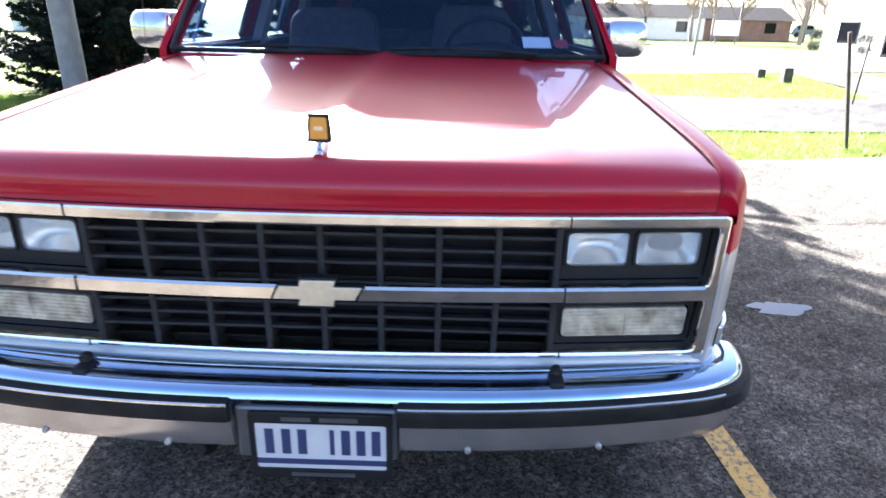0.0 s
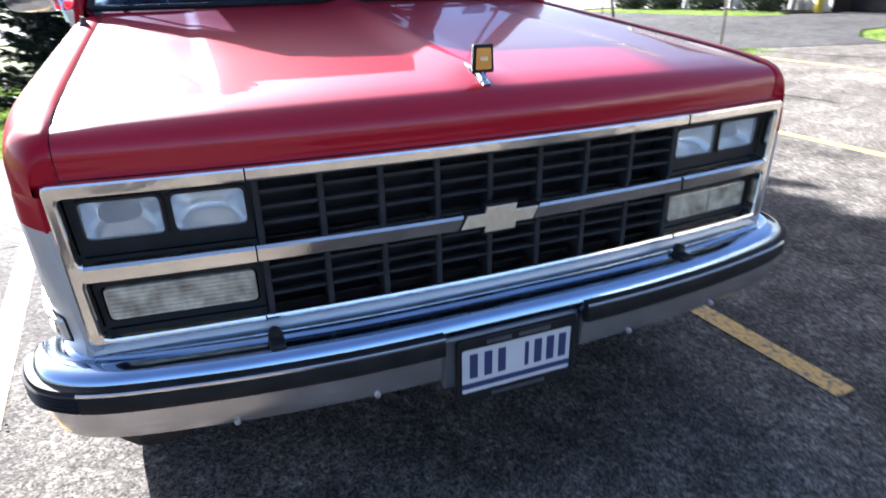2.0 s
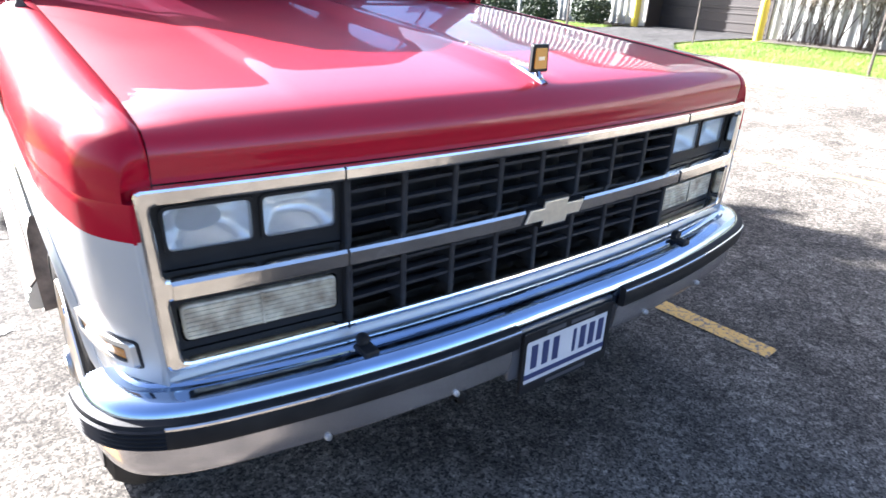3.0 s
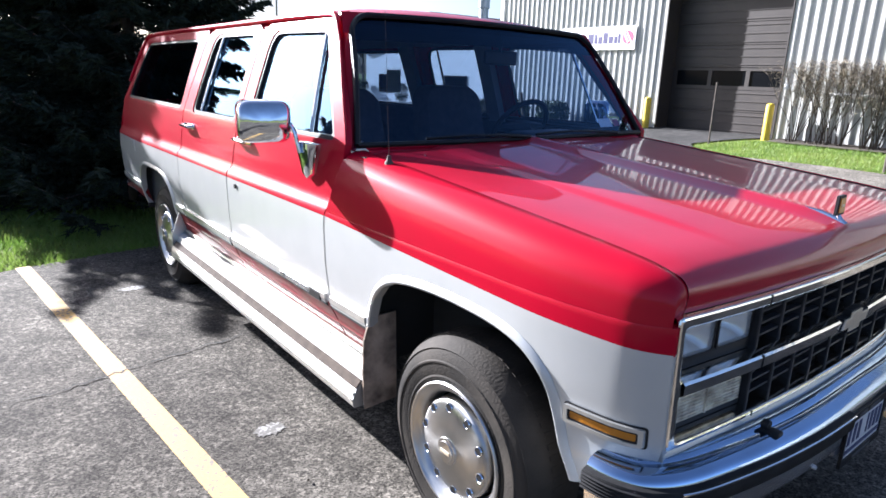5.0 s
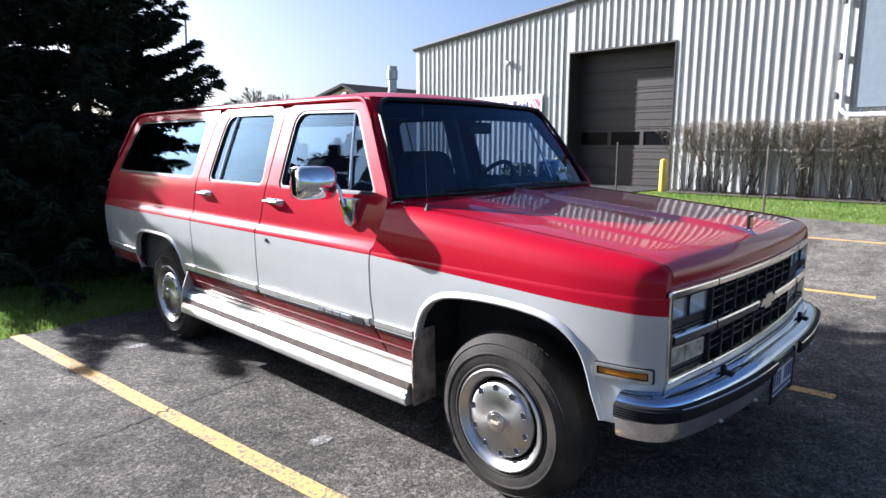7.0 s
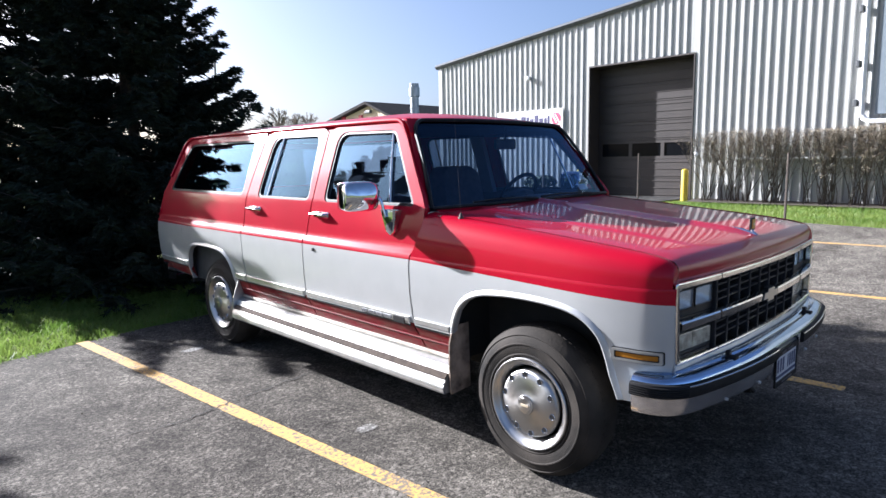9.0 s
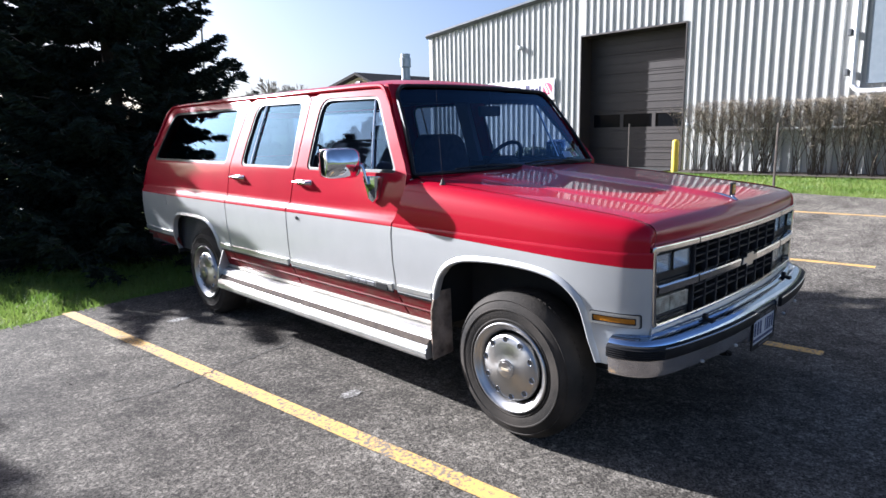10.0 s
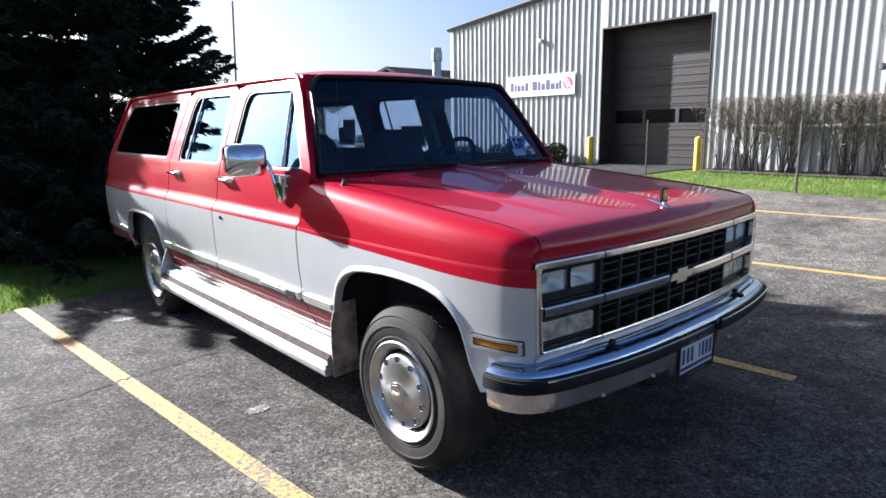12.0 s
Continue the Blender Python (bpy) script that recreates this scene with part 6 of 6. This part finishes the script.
d = part("door", boxed(SX - 0.06, SX + 0.02, 38.85, 40.4, SB, 1.50), SHINGLE, shop, "dark glass shop door")
part("pane", boxed(SX - 0.075, SX - 0.06, 39.05, 40.2, SB + 0.3, 1.4), DARKGLASS, d)
for k in range(9):
    y1 = 43.0 - k * 0.56
    part("shop_sign_bar", boxed(SX - 0.16, SX - 0.06, y1 - 0.46, y1, 4.35, 4.35 + (0.75 if k in (0, 3, 7) else 0.5)), REDINK, shop, "red sign lettering bar")
part("shop_sign_bar", boxed(SX - 0.16, SX - 0.06, 37.2, 43.6, 3.85, 4.12), REDINK, shop, "red sign strip")
part("gable_light", boxed(SX - 0.3, SX - 0.05, PK - 0.35, PK + 0.35, 5.15, 5.4, 0.05), TRIM, shop)
bm = lathe(bmesh.new(), [(0.33, 0.0), (0.33, 1.15), (0.36, 1.17), (0.36, 1.25), (0.33, 1.27), (0.33, 2.05), (0.41, 2.10), (0.41, 2.75), (0.36, 2.80), (0.36, 3.05), (0.30, 3.05), (0.30, 2.4), (0.0, 2.4)], (29.64, 35.43, 4.3), "z", 20)
part("flue", bm, FLUE, shop, "galvanised round flue", True)

# ---- posts, blocks, pole ----
def post(x, y, h, lean=(0.0, 0.0), r=0.022):
    z = ground_z(x, y)
    bm = tube(bmesh.new(), [(x, y, z - 0.1), (x + lean[0], y + lean[1], z + h)], r, 6)
    tagged(part("marker_post", bm, POST), "thin dark rusty steel marker post in the grass", "post", "marker posts")


for a in ((4.95, 6.15, 1.30, (-0.30, 0.0)), (7.3, 6.75, 1.25), (10.35, 6.25, 1.25), (9.3, 2.72, 1.25), (7.0, 9.6, 1.1, (0.12, 0.1), 0.016)):
    post(*a)
for x, y, w, h in ((7.9, 15.0, 0.19, 0.22), (7.85, 13.6, 0.20, 0.33)):
    z = ground_z(x, y)
    bm = boxed(x - w / 2, x + w / 2, y - w / 2, y + w / 2, z - 0.05, z + h, 0.02)
    tagged(part("concrete_block", bm, CONCRETE), "dark square block standing on the grass", "block", "blocks on the grass")
bm = tube(bmesh.new(), [(-5.03, 7.6, -0.1), (-5.13, 7.65, 4.0), (-5.24, 7.7, 9.5)], [0.165, 0.150, 0.135], 20)
tagged(part("utility_pole", bm, POLEWOOD, None, "", True), "weathered grey wooden utility pole standing in the lawn", "utility pole")
bm = tube(bmesh.new(), [(13.75, 36.0, -0.5), (13.95, 36.0, 4.5), (14.1, 36.0, 9.0)], [0.085, 0.075, 0.06], 10)
tagged(part("utility_pole", bm, POLEWOOD, None, "", True), "leaning wooden utility pole beyond the street", "utility pole")


# ---- trees and plants ----
def spruce(name, x, y, height, radius, seed, label, levels=26, low=0.25, sprays=34, skirt=0.0):
    """A spruce: tapered trunk, whorls of drooping limbs, each limb set with small needle sprays."""
    rng = random.Random(seed)
    z0 = ground_z(x, y)
    tree = empty(name, (x, y, z0), label, "tree")
    bm = tube(bmesh.new(), [(x, y, z0 - 0.1), (x + 0.03, y, z0 + height * 0.5), (x, y, z0 + height)], [radius * 0.085, radius * 0.05, 0.01], 10)
    part("trunk", bm, BARK, tree, "dark scaly trunk", True)
    limbs = bmesh.new()
    verts, faces = [], []
    for lv in range(levels):
        f = lv / (levels - 1)
        zc = z0 + low + (height - low - 0.15) * f
        reach = (radius * (1 - f) ** 0.92 + 0.10) * (1 + skirt * math.exp(-((zc - z0 - 2.75) / 0.42) ** 2))
        for b in range(int(15 - 7 * f)):
            a = rng.uniform(0, 2 * math.pi)
            L = reach * rng.uniform(0.72, 1.10)
            droop = 0.28 * L * (1 - 0.9 * f) + 0.03
            zz = zc + rng.uniform(-0.12, 0.12)
            ca, sa = math.cos(a), math.sin(a)
            curve = [Vector((x + ca * L * t, y + sa * L * t, zz + 0.10 * t - droop * math.sin(t * 1.9) + 0.16 * L * t * t * t)) for t in (0, 0.25, 0.5, 0.75, 1.0)]
            if b % 2 == 0:
                tube(limbs, curve, [0.018, 0.014, 0.011, 0.008, 0.004], 3)
            for k in range(int(sprays * (0.35 + 0.65 * L / radius))):
                t = rng.uniform(0.18, 1.0)
                i = min(3, int(t * 4))
                p = curve[i].lerp(curve[i + 1], t * 4 - i)
                side = rng.choice((-1, 1))
                w = (1.12 - t) * 0.34 * L * rng.uniform(0.3, 1.0) + 0.04
                d = Vector((ca * 0.75 - sa * side * rng.uniform(0.4, 1.0), sa * 0.75 + ca * side * rng.uniform(0.4, 1.0), rng.uniform(-0.45, 0.12))).normalized()
                tip = p + d * w
                for q in range(16):
                    u = rng.uniform(0.25, 1.0)
                    c = p.lerp(tip, u) + Vector((rng.uniform(-1, 1), rng.uniform(-1, 1), rng.uniform(-1, 1))) * 0.025
                    e = (d + Vector((rng.uniform(-0.7, 0.7), rng.uniform(-0.7, 0.7), rng.uniform(-0.5, 0.4)))).normalized() * rng.uniform(0.07, 0.15)
                    n = e.cross(Vector((rng.uniform(-1, 1), rng.uniform(-1, 1), rng.uniform(-1, 1)))).normalized() * rng.uniform(0.007, 0.014)
                    o = len(verts)
                    verts += [tuple(c - e * 0.5 - n * 0.5), tuple(c - n + e * 0.1), tuple(c + e * 0.6), tuple(c + n + e * 0.1)]
                    faces.append((o, o + 1, o + 2, o + 3))
    tagged(part("branchwork", limbs, BARK, tree), kind="stuff")
    raw("crown", verts, faces, NEEDLE, tree, "dense dark green needles")
    return tree


spruce("spruce_tree", -0.27, 8.0, 5.1, 2.62, 12, "broad dark green spruce with drooping limbs behind the wagon", 40, 0.15, 66)
spruce("spruce_tree", -1.48, 9.6, 8.5, 1.76, 21, "taller dark spruce crowding the broad spruce", 40, 0.2, 56, 0.38)
spruce("spruce_tree", -6.2, 10.9, 6.6, 1.75, 14, "bushy dark spruce standing in the lawn", 44, 0.3, 62)


def twig_shrub(x, y, w, h, seed, mat=TWIG):
    """A leafless clipped shrub of many upright forking stems."""
    rng = random.Random(seed)
    z0 = ground_z(x, y) - 0.03
    verts, faces, wood = [], [], []

    def stick(p, q, r):
        d = (q - p)
        a = d.cross(Vector((0.3, 1, 0.2))).normalized() * r
        b = d.cross(a).normalized() * r
        o = len(verts)
        for base, k in ((p, 1.0), (q, 0.55)):
            for u, v in ((1, 0), (-0.5, 0.87), (-0.5, -0.87)):
                verts.append(tuple(base + (a * u + b * v) * k))
        for i in range(3):
            j = (i + 1) % 3
            faces.append((o + i, o + j, o + 3 + j, o + 3 + i))
            wood.append(0 if r < 0.0025 else 1)

    clumps = [rng.uniform(-0.42, 0.42) for _ in range(4)]
    for _ in range(34):
        p = Vector((x + rng.gauss(0, 0.10), y + rng.choice(clumps) + rng.gauss(0, 0.045), z0))
        lean = Vector((rng.gauss(0, 0.14), rng.gauss(0, 0.17), 1.0))
        r = rng.uniform(0.009, 0.020)
        for sgm in range(5):
            q = p + lean.normalized() * (h / 5.0) * rng.uniform(0.85, 1.1)
            q.z = min(q.z, z0 + h + rng.uniform(-0.06, 0.05))
            q.x = x + max(-w * 0.42, min(w * 0.42, q.x - x))
            stick(p, q, r)
            if sgm > 1:
                for _k in range((0, 0, 5, 11, 18)[sgm]):
                    u = p.lerp(q, rng.random())
                    d = Vector((rng.gauss(0, 0.6), rng.gauss(0, 0.6), rng.uniform(0.3, 1.0))).normalized()
                    e = u + d * rng.uniform(0.10, 0.30)
                    e.z = min(e.z, z0 + h + rng.uniform(-0.05, 0.06))
                    stick(u, e, rng.uniform(0.002, 0.004))
                    for _m in range(2):
                        g = e + Vector((rng.gauss(0, 0.5), rng.gauss(0, 0.5), rng.uniform(-0.2, 0.9))).normalized() * rng.uniform(0.05, 0.13)
                        g.z = min(g.z, z0 + h + rng.uniform(-0.05, 0.06))
                        stick(e, g, 0.0018)
            p, r = q, r * 0.78
            lean += Vector((rng.gauss(0, 0.12), rng.gauss(0, 0.16), 0))
    ob = raw("hedge_shrub", verts, faces, [mat, STEM])
    for f, w in zip(ob.data.polygons, wood):
        f.material_index = w
    return tagged(ob, "leafless clipped twiggy shrub against the metal wall", "shrub", "hedge along the wall")


for k in range(10):
    twig_shrub(11.98, 5.0 - 0.98 * k, 0.8, 1.68 + 0.04 * math.sin(k * 2.1), 40 + k)
sheet("mulch_bed", [(11.55, 5.65), (12.44, 5.75), (12.44, -8), (11.6, -8)], 0.02, MULCH, 1.0, "dark mulch bed under the hedge", "mulch bed")
sheet("mulch_bed", [(11.7, 9.3), (12.44, 9.3), (12.44, 15.2), (11.6, 15.2)], 0.02, MULCH, 1.0, "dark mulch bed along the metal wall", "mulch bed")


def leafy_bush(x, y, r, h, seed):
    """A small clipped evergreen made of leaf flakes."""
    rng = random.Random(seed)
    z0 = ground_z(x, y)
    verts, faces = [], []
    for _ in range(2600):
        d = Vector((rng.gauss(0, 1), rng.gauss(0, 1), rng.gauss(0, 1))).normalized() * rng.uniform(0.15, 1.03) ** 0.6
        c = Vector((x + math.copysign(abs(d.x) ** 0.75, d.x) * r, y + math.copysign(abs(d.y) ** 0.75, d.y) * r, z0 + h / 2 + math.copysign(abs(d.z) ** 0.7, d.z) * h / 2))
        a = Vector((rng.gauss(0, 1), rng.gauss(0, 1), rng.gauss(0, 1))).normalized() * 0.045
        b = a.cross(Vector((rng.gauss(0, 1), rng.gauss(0, 1), rng.gauss(0, 1)))).normalized() * 0.022
        o = len(verts)
        verts += [tuple(c - a), tuple(c - b), tuple(c + a), tuple(c + b)]
        faces.append((o, o + 1, o + 2, o + 3))
    tagged(raw("evergreen_bush", verts, faces, LEAFBUSH), "low clipped dark evergreen bush by the metal wall", "bush", "bushes by the wall")


for i, yy in enumerate((10.2, 12.0, 13.6, 15.0)):
    leafy_bush(11.85, yy, 0.46, 0.62, 70 + i)
leafy_bush(26.5, 47.2, 0.5, 1.7, 80)
leafy_bush(26.3, 36.9, 0.8, 1.0, 81)
leafy_bush(26.3, 41.0, 0.5, 1.5, 82)


def bare_tree(x, y, h, seed):
    """A leafless tree: trunk and three orders of thinning limbs."""
    rng = random.Random(seed)
    z0 = ground_z(x, y)
    tree = empty("bare_tree", (x, y, z0), "tall leafless tree in the distance", "tree", "far bare trees")
    bm = bmesh.new()
    top = Vector((x + rng.uniform(-0.3, 0.3), y, z0 + h * 0.85))
    tube(bm, [(x, y, z0 - 0.2), ((x + top.x) / 2, y, z0 + h * 0.4), top], [h * 0.022, h * 0.015, h * 0.004], 6)
    part("trunk", bm, FARTWIG, tree)
    verts, faces = [], []

    def twig(p, q, r):
        a = (q - p).cross(Vector((0.2, 1, 0.1))).normalized() * r
        o = len(verts)
        verts.extend([tuple(p - a), tuple(p + a), tuple(q + a * 0.4), tuple(q - a * 0.4)])
        faces.append((o, o + 1, o + 2, o + 3))

    def grow(p, d, L, r, depth):
        q = p + d * L
        twig(p, q, r)
        if depth:
            for _ in range(5):
                e = (d + Vector((rng.gauss(0, 0.45), rng.gauss(0, 0.45), rng.gauss(0.12, 0.3)))).normalized()
                grow(p.lerp(q, rng.uniform(0.35, 1.0)), e, L * rng.uniform(0.4, 0.65), r * 0.55, depth - 1)

    for k in range(15):
        t = rng.uniform(0.25, 0.95)
        a = rng.uniform(0, 2 * math.pi)
        grow(Vector((x, y, z0 + h * 0.82 * t)), Vector((math.cos(a) * 0.6, math.sin(a) * 0.6, 0.9)).normalized(), h * 0.34 * (1.15 - t), h * 0.008, 3)
    raw("crown", verts, faces, FARTWIG, tree, "bare spreading twigs")


for i, (x, y, h) in enumerate(((24, 66, 8), (27, 68, 9), (30.5, 70, 8), (33, 62, 9.5), (36, 63, 9), (38.5, 72, 8), (21, 72, 7), (18, 75, 6.5), (42, 70, 10), (47, 66, 9), (14, 80, 7), (-40, 85, 8))):
    bare_tree(x, y, h, 90 + i)


def low_house(x, y, w, d, h, wallm, label):
    z = ground_z(x, y) - 0.1
    e = empty("far_house", (x, y, z), label, "house", "", "")
    part("wall", boxed(x - w / 2, x + w / 2, y - d / 2, y + d / 2, z, z + h), wallm, e)
    bm = prism([[(y - d / 2 - 0.4, z + h - 0.05), (y, z + h + d * 0.18), (y + d / 2 + 0.4, z + h - 0.05)]], x - w / 2 - 0.4, x + w / 2 + 0.4, "x")
    part("roof", bm, SHINGLE, e)
    n = max(2, int(w / 4))
    for k in range(n):
        cx = x - w / 2 + (k + 0.5) * w / n
        part("window", boxed(cx - 0.6, cx + 0.6, y - d / 2 - 0.04, y - d / 2, z + 0.9, z + 2.0), DARKGLASS, e)


low_house(20, 76, 15, 8, 2.4, WHITEWALL, "long low white house far beyond the street")
low_house(31, 78, 14, 8, 2.3, BRICKFAR, "low brown brick house far beyond the street")
low_house(-33, 62, 14, 9, 2.6, WHITEWALL, "pale low house far beyond the lawn")
low_house(-8, 90, 20, 9, 2.6, BRICKFAR, "low brown house far beyond the street")
low_house(-62, 60, 16, 9, 2.8, WHITEWALL, "pale low house far beyond the lawn")
spruce("spruce_tree", -27.5, 46, 4.6, 1.7, 31, "small distant evergreen on the far lawn", 14, 0.2, 14)
spruce("spruce_tree", 8.0, 84, 7.5, 2.6, 32, "distant evergreen beyond the far houses", 14, 0.2, 12)
spruce("spruce_tree", 13.5, 88, 6.5, 2.4, 33, "distant evergreen beyond the far houses", 14, 0.2, 12)


def far_car(x, y, paint, label):
    z = ground_z(x, y)
    c = empty("parked_car", (x, y, z), label, "car")
    prof = [(-2.3, 0.35), (-2.35, 0.75), (-2.2, 1.0), (-1.6, 1.72), (0.6, 1.75), (1.2, 1.12), (2.2, 0.98), (2.35, 0.6), (2.3, 0.35)]
    bm = prism([fillet([(x + a, z + b) for a, b in prof], 0.12, 3)], y - 0.9, y + 0.9, "y", 0.05)
    part("body", bm, paint, c)
    for a, b in ((-1.45, -0.5), (-0.42, 0.85)):
        part("window", boxed(x + a, x + b, y - 0.915, y - 0.9, z + 1.12, z + 1.6), DARKGLASS, c)
    for a in (-1.45, 1.45):
        bm = lathe(bmesh.new(), [(0.0, -0.93), (0.2, -0.93), (0.36, -0.9), (0.36, -0.66)], (x + a, y, z + 0.36), "y", 20)
        part("wheel", bm, TYRE, c, "", True)


far_car(51.0, 96.0, BLUECAR, "small blue-grey car parked far beyond the lawn")
far_car(14.6, 58.0, BLACKPLASTIC, "dark car far off on the road")
e = part("far_sign", boxed(24.0, 26.3, 60.0, 60.1, 0.2, 1.5, 0.02), SIGNWHITE, None)
tagged(e, "white roadside sign board on dark legs in the distance", "sign")
for a in (24.2, 26.0):
    part("leg", boxed(a, a + 0.12, 60.02, 60.1, -0.7, 0.25), TRIM, e)


def grass(name, count, inside, seed, hmin=0.012, hmax=0.045):
    """Blades of grass, one triangle each."""
    rng = np.random.RandomState(seed)
    x0, x1, y0, y1 = inside[0]
    x, y = rng.uniform(x0, x1, count), rng.uniform(y0, y1, count)
    keep = np.array([inside[1](a, b) for a, b in zip(x, y)])
    x, y = x[keep], y[keep]
    z = np.array([ground_z(a, b) - 0.03 for a, b in zip(x, y)])
    n = len(x)
    a, h = rng.uniform(0, 2 * np.pi, n), rng.uniform(hmin, hmax, n) + 0.03
    w = rng.uniform(0.003, 0.007, n) * (1 + 0.025 * np.hypot(x + 2, y + 1))
    lx, ly = rng.normal(0, 0.5, n) * h, rng.normal(0, 0.5, n) * h
    v = np.empty((n, 3, 3))
    v[:, 0] = np.stack([x - np.cos(a) * w, y - np.sin(a) * w, z], 1)
    v[:, 1] = np.stack([x + np.cos(a) * w, y + np.sin(a) * w, z], 1)
    v[:, 2] = np.stack([x + lx, y + ly, z + h], 1)
    ob = raw(name, v.reshape(-1, 3).tolist(), np.arange(3 * n).reshape(-1, 3).tolist(), BLADE)
    return tagged(ob, "short green lawn grass blades", "grass", "", "stuff")


def lot_edge(x):
    return float(np.interp(x, [-30, -6, -2.5, -1.3, 1, 4.9, 7.2], [3.5, 4.75, 4.87, 5.1, 5.3, 5.68, 5.95]))


wob = lambda a, b: 0.05 * math.sin(a * 9.0) + 0.03 * math.sin(a * 23.0 + b)
grass("lawn_grass", 110000, ((-7.5, 1.5, 4.4, 9.5), lambda a, b: b > lot_edge(a) - 0.03 + wob(a, b)), 1)
grass("lawn_grass", 22000, ((-18, -5, 4.4, 17), lambda a, b: b > lot_edge(a)), 2, 0.02, 0.06)
grass("lawn_grass", 22000, ((1.6, 7.7, 5.2, 7.5), lambda a, b: b > lot_edge(a) + wob(a, b) and b < np.interp(a, [1.6, 4, 5.8, 7.2, 7.7], [7.3, 7.45, 7.15, 6.75, 6.3])), 3)
grass("lawn_grass", 34000, ((8.9, 11.7, -6, 6.5), lambda a, b: a > np.interp(b, [-6, 0.5, 3.5, 5.3, 6.0, 6.5], [9.0, 9.0, 9.3, 9.25, 9.45, 10.1]) + wob(b, a) and (b < 6.4 - 0.25 * max(0, a - 10.2))), 4)
grass("lawn_grass", 26000, ((3.6, 9.1, 10, 16.6), lambda a, b: b > np.interp(a, [3.6, 4, 7.6], [11.8, 11.6, 10.1]) and (a < 7.6 + (b - 10.1) * 0.28)), 5, 0.02, 0.06)
grass("lawn_grass", 9000, ((10.6, 12.2, 9.3, 15.2), lambda a, b: a > 10.75 and a < 11.7), 6, 0.02, 0.06)
